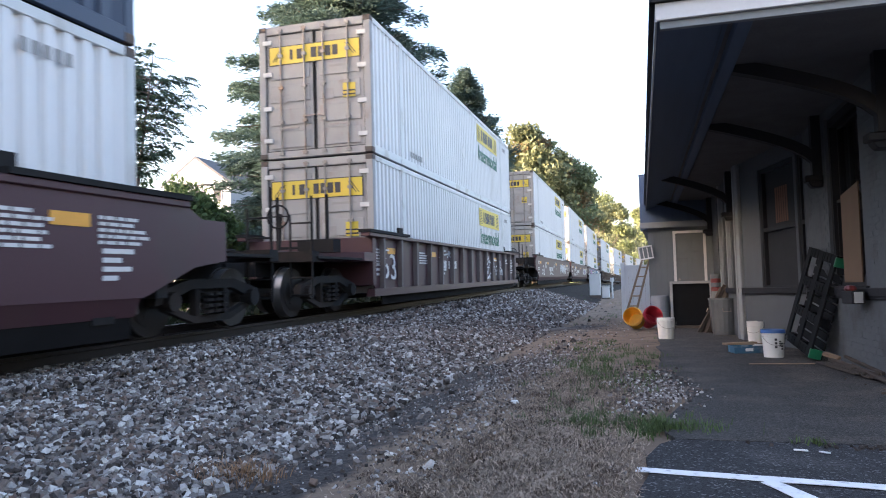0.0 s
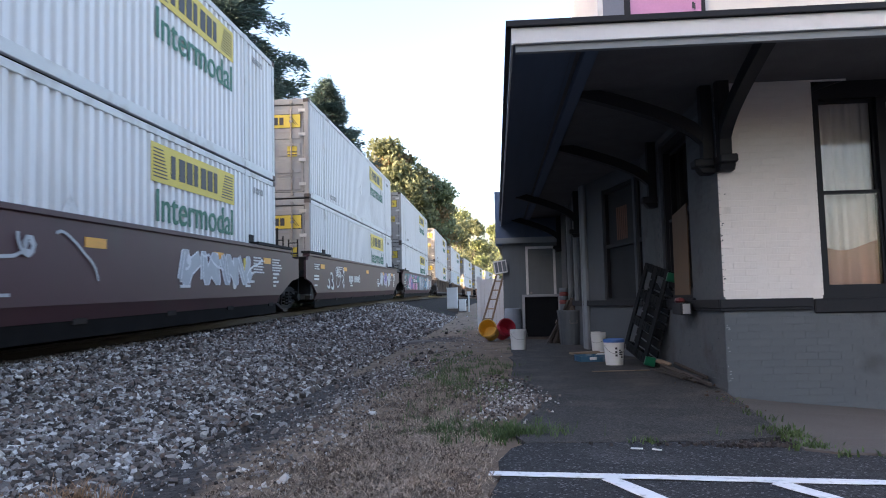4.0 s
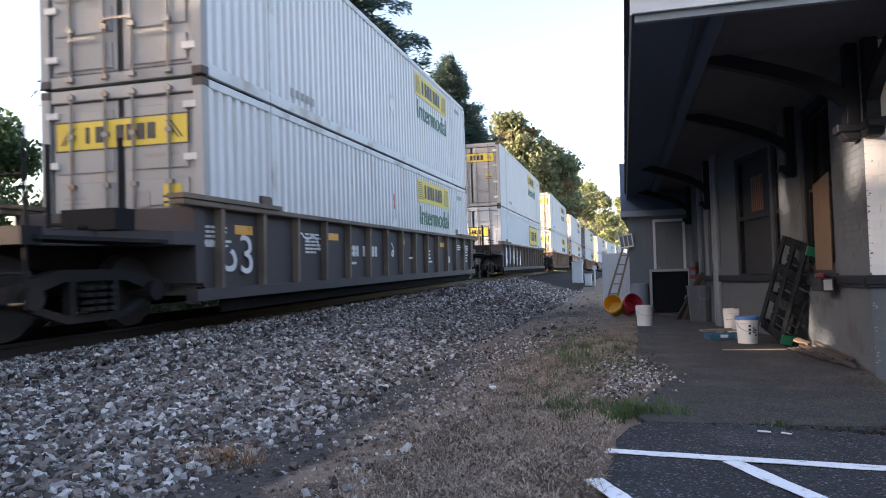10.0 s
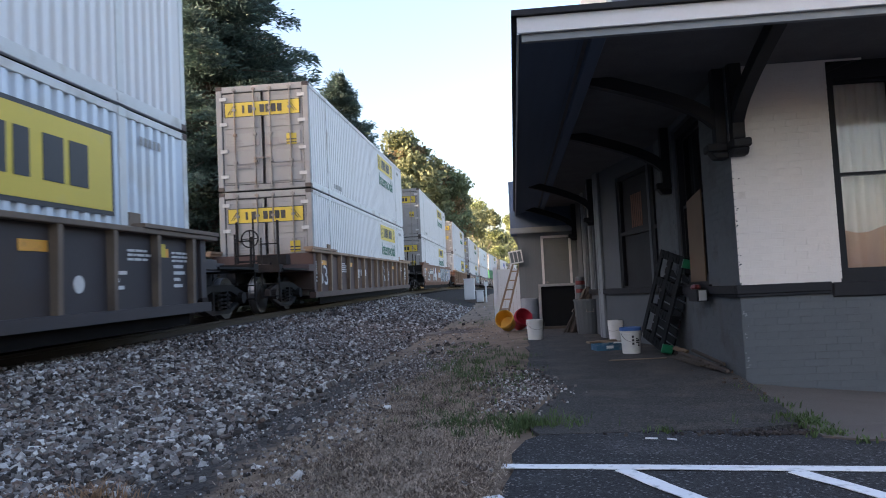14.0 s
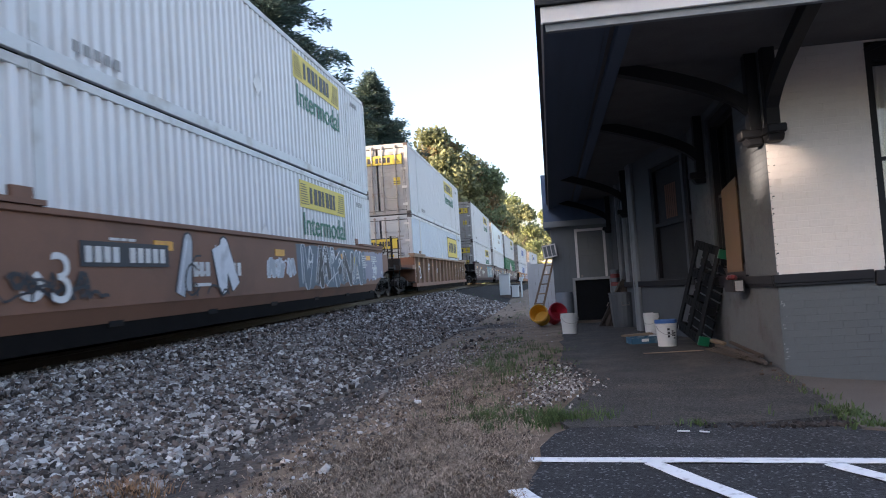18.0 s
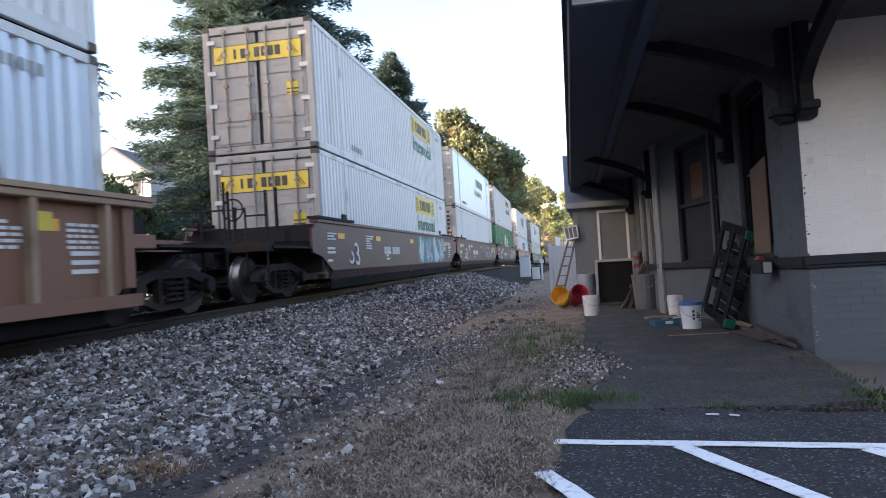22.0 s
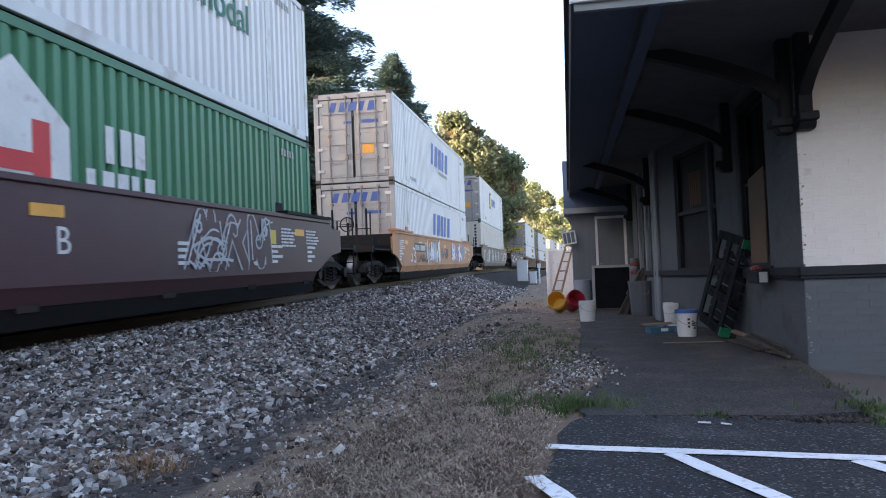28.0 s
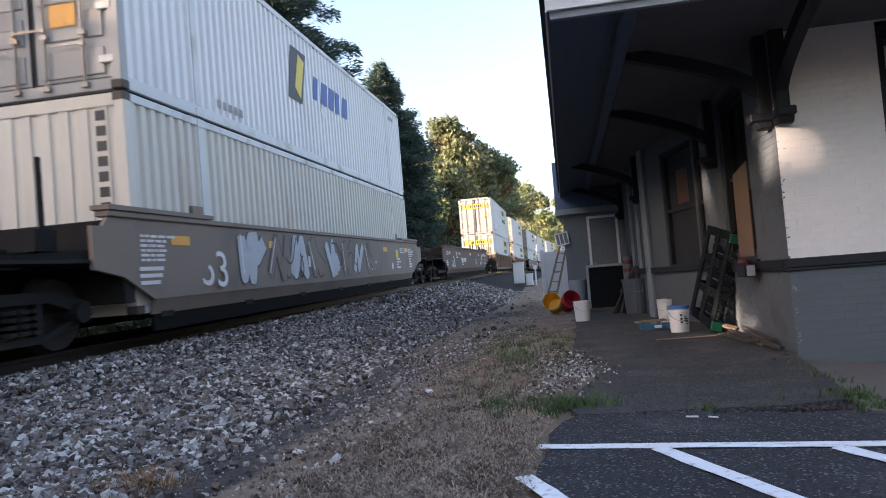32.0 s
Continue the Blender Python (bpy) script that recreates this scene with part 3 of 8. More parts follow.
def face_bars(rows, mat, parent, y, name="stencil"):
    """Small blocks of unreadable writing on an end wall: (x0, x1, z0, z1)."""
    if name in ONE:
        for r in rows:
            bm = bmesh.new()
            box(bm, r[0], r[1], y - 0.006, y, r[2], r[3])
            part(ONE[name], bm, mat, parent)
        return
    bm = bmesh.new()
    for x0, x1, z0, z1 in rows:
        box(bm, x0, x1, y - 0.006, y, z0, z1)
    return tagged(part(name, bm, mat, parent), kind="stuff" if len(rows) > 1 else "")


def side_bars(rows, mat, parent, x, name="stencil"):
    if name in ONE:
        for r in rows:
            bm = bmesh.new()
            box(bm, x, x + 0.006, *r)
            part(ONE[name], bm, mat, parent)
        return
    bm = bmesh.new()
    for y0, y1, z0, z1 in rows:
        box(bm, x, x + 0.006, y0, y1, z0, z1)
    return tagged(part(name, bm, mat, parent), kind="stuff" if len(rows) > 1 else "")


def logo_bars(y0, y1, z0, z1, n, slant=0.0):
    """A row of plain solid blocks that stand for a company's lettering, as closed outlines in (y, z)."""
    w = (y1 - y0) / n
    out = []
    for i in range(n):
        a, b = y0 + i * w + 0.05 * w, y0 + (i + 1) * w - (0.18 if i % 3 else 0.42) * w
        low = z0 if i % 4 != 1 else z0 + 0.0
        out.append([(u + slant * (z - z0), z) for u, z in ((a, low), (b, low), (b, z1), (a, z1))])
    return out


def side_shapes(name, shapes, mat, parent, x, label="", thick=0.006):
    if name in ONE:
        for ring in shapes:
            bm = bmesh.new()
            prism(bm, ring, "x", x, x + thick)
            part(ONE[name], bm, mat, parent)
        return
    bm = bmesh.new()
    for ring in shapes:
        prism(bm, ring, "x", x, x + thick)
    return tagged(part(name, bm, mat, parent, label), kind="stuff" if len(shapes) > 1 else "")


def container(name, side, rails, doors, style, label, plain_end=False, tall=TALL):
    """A 53-foot container, standing on z = 0 round its middle; its doors look down the line towards -y."""
    c = empty(name, label=label, category="shipping container", group="containers on the train")
    smooth_panel = style == "smooth"
    if smooth_panel:
        n = 14
        for out in (1, -1):
            x = out * (WIDE - 0.012)
            bm = bmesh.new()
            box(bm, *sorted((x - out * 0.04, x - out * 0.018)), -HALF + 0.1, HALF - 0.1, 0.17, tall - 0.11)
            wall = part("side_wall", bm, side, c)
            for i in range(n):
                a, b = -HALF + 0.15 + i * (2 * HALF - 0.3) / n, -HALF + 0.15 + (i + 1) * (2 * HALF - 0.3) / n - 0.012
                bm = bmesh.new()
                box(bm, *sorted((x - out * 0.018, x)), a, b, 0.17, tall - 0.11)
                part("panel", bm, side, wall)
    for out in () if smooth_panel else (1, -1):
        part("side_wall", corrugated_side(out * (WIDE - 0.012), out, side), None, c)
    bm = bmesh.new()
    box(bm, -WIDE + 0.03, WIDE - 0.03, -HALF + 0.1, HALF - 0.1, tall - 0.075, tall - 0.03)
    part("roof", bm, side, c)
    bm = bmesh.new()
    box(bm, -WIDE + 0.04, WIDE - 0.04, -HALF + 0.1, HALF - 0.1, 0.02, 0.15)
    part("floor_frame", bm, M["underframe"], c)
    for s in (1, -1):
        x0, x1 = sorted((s * (WIDE - 0.07), s * WIDE))
        for nm, z0, z1 in (("bottom_rail", 0.0, 0.175), ("top_rail", tall - 0.115, tall)):
            bm = bmesh.new()
            box(bm, x0, x1, -HALF + 0.14, HALF - 0.14, z0, z1)
            part(nm, bm, rails, c, bevel=0.008)
        for y in (-HALF + 0.0, HALF - 0.15):
            bm = bmesh.new()
            box(bm, *sorted((s * (WIDE - 0.15), s * (WIDE + 0.003))), y, y + 0.15, 0, tall)
            post = part("corner_post", bm, rails if y > 0 else doors, c, bevel=0.01)
            for z in (-0.004, tall - 0.116):
                bm = bmesh.new()
                box(bm, *sorted((s * (WIDE - 0.16), s * (WIDE + 0.008))), y - 0.006, y + 0.16, z, z + 0.12)
                part("corner_casting", bm, M["casting"], post, "dark steel corner casting", bevel=0.012)
        for y in (-6.13, 6.13):
            bm = bmesh.new()
            box(bm, *sorted((s * (WIDE - 0.05), s * (WIDE + 0.004))), y - 0.09, y + 0.09, 0.172, tall - 0.112)
            for z in (0.0, tall - 0.13):
                box(bm, *sorted((s * (WIDE - 0.16), s * (WIDE + 0.012))), y - 0.1, y + 0.1, z, z + 0.13)
            part("lift_post", bm, rails, c)
    bm = bmesh.new()                                                        # the closed far end
    for i in range(10):
        box(bm, -1.12 + i * 0.226, -1.0 + i * 0.226, HALF - 0.06, HALF - 0.03, 0.15, tall - 0.12)
    box(bm, -1.15, 1.15, HALF - 0.09, HALF - 0.055, 0.1, tall - 0.08)
    part("end_wall", bm, side, c)
    y = -HALF
    for nm, z0, z1 in (("door_header", tall - 0.17, tall), ("door_sill", 0.0, 0.15)):
        bm = bmesh.new()
        box(bm, -1.15, 1.15, y + 0.02, y + 0.14, z0, z1)
        part(nm, bm, doors, c, bevel=0.008)
    if plain_end:
        bm = bmesh.new()
        for i in range(8):
            box(bm, -1.1 + i * 0.283, -0.95 + i * 0.283, y + 0.03, y + 0.06, 0.15, tall - 0.17)
        box(bm, -1.15, 1.15, y + 0.055, y + 0.1, 0.15, tall - 0.17)
        part("front_wall", bm, doors, c)
        face_bars([(0.86, 1.0, 2.55 - 0.2 * i, 2.68 - 0.2 * i) for i in range(11)], M["ink"], c, y + 0.03, "upright_marking")
        return c
    for s in (-1, 1):
        x0, x1 = sorted((s * 0.025, s * 1.14))
        bm = bmesh.new()
        box(bm, x0, x1, y + 0.05, y + 0.09, 0.16, tall - 0.18)
        door = part("door", bm, doors, c, bevel=0.006)
        for k in range(5):
            z = 0.22 + k * 0.5
            bm = bmesh.new()
            box(bm, x0 + 0.09, x1 - 0.09, y + 0.028, y + 0.052, z, z + 0.36)
            part("door_panel", bm, doors, door, bevel=0.006)
        bm = bmesh.new()
        box(bm, x0 - 0.004, x0 + 0.012, y + 0.035, y + 0.06, 0.16, tall - 0.18)
        box(bm, x1 - 0.012, x1 + 0.004, y + 0.035, y + 0.06, 0.16, tall - 0.18)
        box(bm, x0 + 0.012, x1 - 0.012, y + 0.035, y + 0.06, 0.152, 0.172)
        box(bm, x0 + 0.012, x1 - 0.012, y + 0.035, y + 0.06, tall - 0.195, tall - 0.172)
        part("gasket", bm, M["gasket"], door)
        for x in (s * 0.22, s * 0.78):
            bm = bmesh.new()
            tube(bm, (x, y - 0.012, 0.1), (x, y - 0.012, tall - 0.06), 0.02, n=8)
            for z in (0.06, 0.75, 1.5, 2.2, tall - 0.14):
                box(bm, x - 0.05, x + 0.05, y - 0.03, y + 0.04, z, z + 0.06)
            part("lock_rod", bm, M["rod"], door)
            bm = bmesh.new()
            box(bm, *sorted((x, x - s * 0.42)), y - 0.045, y - 0.025, 0.62 if x * s > 0.5 else 0.86, 0.65 if x * s > 0.5 else 0.89)
            box(bm, x - 0.03, x + 0.03, y - 0.045, y, 0.6 if x * s > 0.5 else 0.84, 0.68 if x * s > 0.5 else 0.91)
            part("handle", bm, M["rod"], door)
        for z in (0.35, 1.05, 1.8, 2.5):
            bm = bmesh.new()
            box(bm, *sorted((s * 1.0, s * 1.2)), y - 0.012, y + 0.05, z, z + 0.09)
            part("hinge", bm, rails, door)
    small = [(0.3, 0.62, 2.0, 2.06), (0.68, 0.95, 2.0, 2.06), (0.35, 0.9, 1.88, 1.93), (-0.95, -0.6, 1.35, 1.39), (-0.95, -0.55, 1.28, 1.31), (-0.95, -0.62, 1.21, 1.24)]
    face_bars(small, M["grey_ink"], c, y + 0.028)
    if style in ("jb", "jb_b", "jb_framed", "smooth"):
        if style == "jb_framed":
            zs = (1.55, 1.95)
            face_bars([(-0.72, 0.72, zs[0] - 0.04, zs[1] + 0.04)], M["ink"], c, y + 0.026, "sign_border")
            face_bars([(-0.69, 0.69, *zs)], M["yellow_sign"], c, y + 0.02, "sign_panel")
            face_bars([(-0.42 + 0.115 * i, -0.42 + 0.115 * i + 0.08, zs[0] + 0.1, zs[1] - 0.1) for i in range(7) if i != 2], M["ink"], c, y + 0.013, "sign_marks")
        elif style in ("jb", "jb_b"):
            face_bars([(-1.07, 1.07, 2.03, 2.45)], M["ink"], c, y + 0.027, "sign_border")
            face_bars([(-1.045, 1.045, 2.05, 2.43)], M["yellow_sign"], c, y + 0.021, "sign_panel")
            face_bars([(-0.56 + 0.165 * i, -0.56 + 0.165 * i + (0.06 if i == 0 else 0.125), 2.13, 2.35) for i in range(7) if i != 2], M["ink"], c, y + 0.014, "sign_marks")
            for k in range(2):
                for e in (-1, 1):
                    bm = bmesh.new()
                    p = e * (0.72 + 0.06 * k)
                    prism(bm, [(p, 2.36), (p + e * 0.02, 2.36), (p + e * 0.2, 2.12), (p + e * 0.18, 2.12)][::e], "y", y + 0.008, y + 0.014)
                    part("sign_stripe", bm, M["ink"], c)
        face_bars([(0.66, 0.94, 1.2, 1.5)] if style not in ("smooth", "jb_framed") else [(0.3, 0.5, 1.2, 1.3)], M["yellow_sign"], c, y + 0.022, "label_plate")
        face_bars([(0.66, 0.94, 1.24, 1.27), (0.66, 0.94, 1.32, 1.35)], M["ink"], c, y + 0.016, "label_marks")
        if style != "smooth":
            face_bars([(0.2, 0.44, 1.2, 1.42)], M["grey_ink"], c, y + 0.022, "notice_plate")
    if style in ("swift", "swift_badge"):
        for ring in logo_bars(-0.8, 0.8, 2.3, 2.6, 5, 0.3):
            bm = bmesh.new()
            prism(bm, ring, "y", y + 0.016, y + 0.024)
            part("logo_shape", bm, M["blue_ink"], c)
        word = letters("INTERMODAL", 0.17)
        word.materials.append(M["grey_ink"])
        part("lettering", word, None, c, "small grey word INTERMODAL", at=Matrix(((1, 0, 0, -0.3), (0, 0, -1, y + 0.02), (0, 1, 0, 2.12), (0, 0, 0, 1))))
        face_bars([(-0.3, 0.0, 1.9, 1.98), (0.3, 0.85, 1.9, 2.0)], M["blue_ink"], c, y + 0.02, "number_bars")
        face_bars([(0.3, 0.68, 0.9, 1.2)], M["orange_label"], c, y + 0.02, "placard")
        face_bars([(-0.5, -0.25, 0.95, 1.2)], M["grey_ink"], c, y + 0.02, "notice_plate")
    # writing on the wall that faces the platform
    x = WIDE - 0.008
    if style in ("jb", "jb_b"):
        side_shapes("sign_panel", [[(1.95, 2.04), (5.40, 2.04), (5.40, 2.66), (1.95, 2.66)]], M["yellow_sign"], c, x, "yellow rectangular company sign")
        side_shapes("sign_marks", logo_bars(2.6, 4.65, 2.16, 2.54, 7), M["ink"], c, x + 0.007)
        side_shapes("sign_stripes", [[(4.75 + 0.02 * k, z), (5.3, z), (5.3, z + 0.018), (4.75 + 0.02 * k, z + 0.018)] for k, z in enumerate(np.arange(2.12, 2.6, 0.055))]
                    + [[(2.02, z), (2.5 - 0.02 * k, z), (2.5 - 0.02 * k, z + 0.018), (2.02, z + 0.018)] for k, z in enumerate(np.arange(2.12, 2.6, 0.055))], M["ink"], c, x + 0.007)
        word = letters("Intermodal", 0.74)
        word.materials.append(M["green_ink"])
        wide = max(v.co.x for v in word.vertices)
        for v in word.vertices:
            v.co.x *= 3.25 / wide
        heavy = word.copy()
        part("lettering", word, None, c, "dark green word Intermodal", at=Matrix(((0, 0, 1, x + 0.002), (1, 0, 0, 2.06), (0, 1, 0, 1.42), (0, 0, 0, 1))))
        part("lettering", heavy, None, c, "dark green word Intermodal", at=Matrix(((0, 0, 1, x + 0.0035), (1, 0, 0, 2.09), (0, 1, 0, 1.43), (0, 0, 0, 1))))
    if style == "jb_framed":
        side_shapes("sign_border", [[(2.0, 1.35), (5.9, 1.35), (5.9, 2.5), (2.0, 2.5)]], M["ink"], c, x)
        side_shapes("sign_panel", [[(2.06, 1.41), (5.84, 1.41), (5.84, 2.44), (2.06, 2.44)]], M["yellow_sign"], c, x + 0.007, "yellow company sign with a dark border")
        side_shapes("sign_marks", logo_bars(2.5, 5.4, 1.65, 2.2, 6), M["ink"], c, x + 0.014)
    if style == "swift":
        side_shapes("logo_shapes", logo_bars(-1.6, 2.6, 1.4, 2.3, 5, 0.25), M["blue_ink"], c, x, "faded blue company lettering shapes")
        side_shapes("subtitle", [[(0.2 + 0.24 * i, 1.15), (0.35 + 0.24 * i, 1.15), (0.35 + 0.24 * i, 1.28), (0.2 + 0.24 * i, 1.28)] for i in range(9)], M["grey_ink"], c, x)
    if style == "swift_badge":
        side_shapes("logo_shapes", logo_bars(-0.8, 1.9, 1.5, 2.05, 5, 0.25), M["blue_ink"], c, x, "blue company lettering shapes")
        side_shapes("badge", [[(-2.3, 1.2), (-1.5, 1.2), (-1.1, 2.4), (-2.0, 2.4)]], M["ink"], c, x)
        side_shapes("badge_stripe", [[(-1.9, 1.5), (-1.6, 1.3), (-1.25, 2.2), (-1.6, 2.3)]], M["yellow_sign"], c, x + 0.007)
    if style == "smooth":
        side_shapes("faded_lettering", logo_bars(0.6, 3.9, 1.75, 2.2, 6), M["grey_ink"], c, x + 0.006, "faint company lettering shapes")
        for txt, size, yy, zz in (("INTERMODAL", 0.5, 0.1, 1.15), ("TOP LIFT ONLY", 0.2, -5.3, 0.3)):
            word = letters(txt, size)
            word.materials.append(M["grey_ink"])
            part("lettering", word, None, c, "grey stencilled lettering", at=Matrix(((0, 0, 1, x + 0.01), (1, 0, 0, yy), (0, 1, 0, zz), (0, 0, 0, 1))))
    if style == "green":
        side_shapes("badge", [[(-0.85, 0.9), (0.75, 0.9), (0.75, 1.9), (-0.05, 2.5), (-0.85, 1.9)]], M["white_ink"], c, x, "white house-shaped badge")
        side_shapes("badge_mark", [[(-0.55, 1.0), (-0.3, 1.0), (-0.3, 1.9), (-0.55, 1.9)], [(0.2, 1.0), (0.45, 1.0), (0.45, 1.9), (0.2, 1.9)], [(-0.3, 1.35), (0.2, 1.35), (0.2, 1.55), (-0.3, 1.55)]], M["red_ink"], c, x + 0.007)
        side_shapes("logo_shapes", logo_bars(1.35, 2.2, 1.6, 2.05, 3) + logo_bars(1.0, 2.4, 1.1, 1.5, 5), M["white_ink"], c, x, "white company lettering shapes")
    side_bars([(-5.5 + 0.2 * i, -5.38 + 0.2 * i, 0.28, 0.42) for i in range(5)], M["grey_ink"], c, x)
    side_bars([(6.6 + 0.13 * i, 6.68 + 0.13 * i, 2.45, 2.58) for i in range(5)], M["grey_ink"], c, x)
    for yy in (-0.1,):
        bm = bmesh.new()
        prism(bm, [(yy - 0.2, 1.3), (yy, 1.08), (yy + 0.2, 1.3), (yy, 1.55)], "x", x, x + 0.006)
        part("diamond_patch", bm, M["white_ink"], c, "pale diamond-shaped placard holder")
    if style == "jb_b":
        side_shapes("red_strip", [[(-0.14, 1.68), (-0.08, 1.68), (-0.08, 2.05), (-0.14, 2.05)]], M["red_ink"], c, x, "upright red tape strip")
    return c


def ribbon(bm, pts, wide, x, z0, z1):
    """A broad brush line through (y, z) points: a flat piece for each stretch and a round one at each bend."""
    for k, (p, q) in enumerate(zip(pts, pts[1:])):
        d = Vector((q[0] - p[0], q[1] - p[1]))
        if d.length < 1e-4:
            continue
        nrm = Vector((-d.y, d.x)).normalized() * wide / 2
        h = x + 0.0005 * k
        ring = [(p[0] - nrm.x, p[1] - nrm.y), (q[0] - nrm.x, q[1] - nrm.y), (q[0] + nrm.x, q[1] + nrm.y), (p[0] + nrm.x, p[1] + nrm.y)]
        bm.faces.new([bm.verts.new((h, a, min(z1, max(z0, b)))) for a, b in ring])
        if k:
            bm.faces.new([bm.verts.new((h + 0.00025, p[0] + wide / 2 * math.cos(a), min(z1, max(z0, p[1] + wide / 2 * math.sin(a))))) for a in np.linspace(0, 2 * math.pi, 9)[:-1]])


def graffiti(parent, seed, y0, y1, z0, z1, fills, line, x, strokes=7, ground=None, letter=0.85):
    """Sprayed piece: a ragged ground, broad angular strokes with outlines and highlights, and loose thin scribbles."""
    rng = random.Random(seed)
    if ground:
        m = 18
        top = [(y0 - 0.2 + (y1 - y0 + 0.4) * i / m, z1 - rng.uniform(0, 0.10)) for i in range(m + 1)]
        low = [(y0 - 0.2 + (y1 - y0 + 0.4) * i / m + rng.uniform(-0.1, 0.1), z0 + rng.uniform(0, 0.12)) for i in range(m + 1)]
        bm = bmesh.new()
        for i in range(m):
            bm.faces.new([bm.verts.new((x, a, b)) for a, b in (low[i], low[i + 1], top[i + 1], top[i])])
        part("graffiti_ground", bm, ground, parent)
        bm = bmesh.new()
        for i in range(int((y1 - y0) * 2)):
            c, r = (rng.uniform(y0, y1), rng.uniform(z0 + 0.1, z1 - 0.1)), rng.uniform(0.04, 0.16)
            bm.faces.new([bm.verts.new((x + 0.0015 + 0.00008 * i, c[0] + r * 1.4 * math.cos(a), min(z1, max(z0, c[1] + r * math.sin(a))))) for a in np.linspace(0, 2 * math.pi, 13)[:-1]])
        tagged(part("graffiti_overspray", bm, fills[-1] if fills else line, parent), kind="stuff")
    n = max(1, int((y1 - y0) / letter)) if fills else 0
    w, h = (y1 - y0) / max(1, n), z1 - z0
    for i in range(n):
        cy = y0 + i * w
        wide = min(0.24, 0.24 * w) * rng.uniform(0.85, 1.2)
        pts, u = [], 0.12
        up = rng.random() < 0.5
        for k in range(rng.choice((3, 4, 5))):
            pts.append((cy + w * min(0.92, max(0.06, u + rng.uniform(-0.15, 0.15))), z0 + h * ((0.86 if up else 0.14) + rng.uniform(-0.06, 0.06))))
            up = not up
            u += rng.uniform(0.05, 0.35)
        if rng.random() < 0.5:
            mid = pts[len(pts) // 2]
            pts += [(mid[0] + 0.2 * w, z0 + h * 0.5), (cy + 0.9 * w, z0 + h * rng.choice((0.2, 0.8)))]
        for nm, mat, wd, off in (("graffiti_outline", line, wide + 0.075, 0.003), ("graffiti_letter", fills[i % len(fills)], wide, 0.007)):
            bm = bmesh.new()
            ribbon(bm, pts, wd, x + off, z0, z1)
            part(nm, bm, mat, parent)
        bm = bmesh.new()
        ribbon(bm, [(a - 0.03, b + 0.03) for a, b in pts[:2]], 0.03, x + 0.0115, z0, z1)
        part("graffiti_shine", bm, M["spray_white"], parent)
    bm = bmesh.new()
    for s in range(strokes):
        p = [rng.uniform(y0, y1 - 0.2), rng.uniform(z0 + 0.1, z1 - 0.1)]
        a, turn, pts = rng.uniform(0, 6.28), rng.uniform(-0.6, 0.6), []
        for q in range(14):
            pts.append(tuple(p))
            p[0] += 0.085 * math.cos(a)
            p[1] += 0.085 * math.sin(a)
            if not z0 + 0.05 < p[1] < z1 - 0.05:
                a, p[1] = -a, min(z1 - 0.05, max(z0 + 0.05, p[1]))
            a += turn
            turn += rng.uniform(-0.35, 0.35)
        ribbon(bm, pts, rng.uniform(0.025, 0.05), x + 0.0125 + 0.0006 * s, z0, z1)
    tagged(part("graffiti_scribble", bm, line if not ground else M["spray_white"], parent), kind="stuff")


TRUCKS = []


def truck(parent, y):
    """A two-axle truck: cast side frames, springs, bolster, and two wheelsets that turn."""
    bm = bmesh.new()
    for s in (-1, 1):
        x0, x1 = sorted((s * 0.95, s * 1.07))
        prism(bm, [(-1.16, 0.40), (-1.12, 0.56), (-0.5, 0.71), (0.5, 0.71), (1.12, 0.56), (1.16, 0.40), (1.0, 0.42), (0.45, 0.585), (-0.45, 0.585), (-1.0, 0.42)], "x", x0, x1)
        prism(bm, [(-1.0, 0.425), (-0.94, 0.33), (-0.4, 0.15), (0.4, 0.15), (0.94, 0.33), (1.0, 0.425), (0.4, 0.24), (-0.4, 0.24)], "x", x0 + 0.01, x1 - 0.01)
        for e in (-0.36, 0.27):
            box(bm, x0 + 0.01, x1 - 0.01, e, e + 0.09, 0.22, 0.60)
        for e in (-0.9, 0.9):
            tube(bm, (s * 0.98, e, 0.44), (s * 1.16, e, 0.44), 0.12, n=12)
        for e in (-0.18, 0.0, 0.18):
            for k in range(4):
                tube(bm, (s * 1.1, e, 0.27 + 0.075 * k), (s * 1.1, e, 0.31 + 0.075 * k), 0.075, n=8)
    box(bm, -1.0, 1.0, -0.2, 0.2, 0.45, 0.68)
    t = part("truck", bm, M["underframe"], parent, "dark cast steel truck side frames with coil springs", at=pose(0, y, 0))
    sets = []
    for e in (-0.9, 0.9):
        bm = bmesh.new()
        tube(bm, (-0.95, 0, 0), (0.95, 0, 0), 0.08, n=10)
        for s in (-0.72, 0.72):
            tube(bm, (s - 0.065, 0, 0), (s + 0.065, 0, 0), 0.42, n=28)
            tube(bm, (s - s / abs(s) * 0.09, 0, 0), (s - s / abs(s) * 0.065, 0, 0), 0.448, n=28)
            tube(bm, (s + s / abs(s) * 0.065, 0, 0), (s + s / abs(s) * 0.075, 0, 0), 0.31, n=20)
            for k in range(3):
                a = k * 2.094
                tube(bm, (s + s / abs(s) * 0.07, 0.2 * math.cos(a), 0.2 * math.sin(a)), (s + s / abs(s) * 0.085, 0.2 * math.cos(a), 0.2 * math.sin(a)), 0.03, n=6)
        bm.normal_update()
        for f in bm.faces:
            if abs(f.normal.x) < 0.1 and min(math.hypot(v.co.y, v.co.z) for v in f.verts) > 0.40:
                f.material_index = 1
        sets.append(part("wheelset", bm, [M["wheel_steel"], M["tread"]], t, at=pose(0, e, 0.44)))
    TRUCKS.append(sets)
    return t


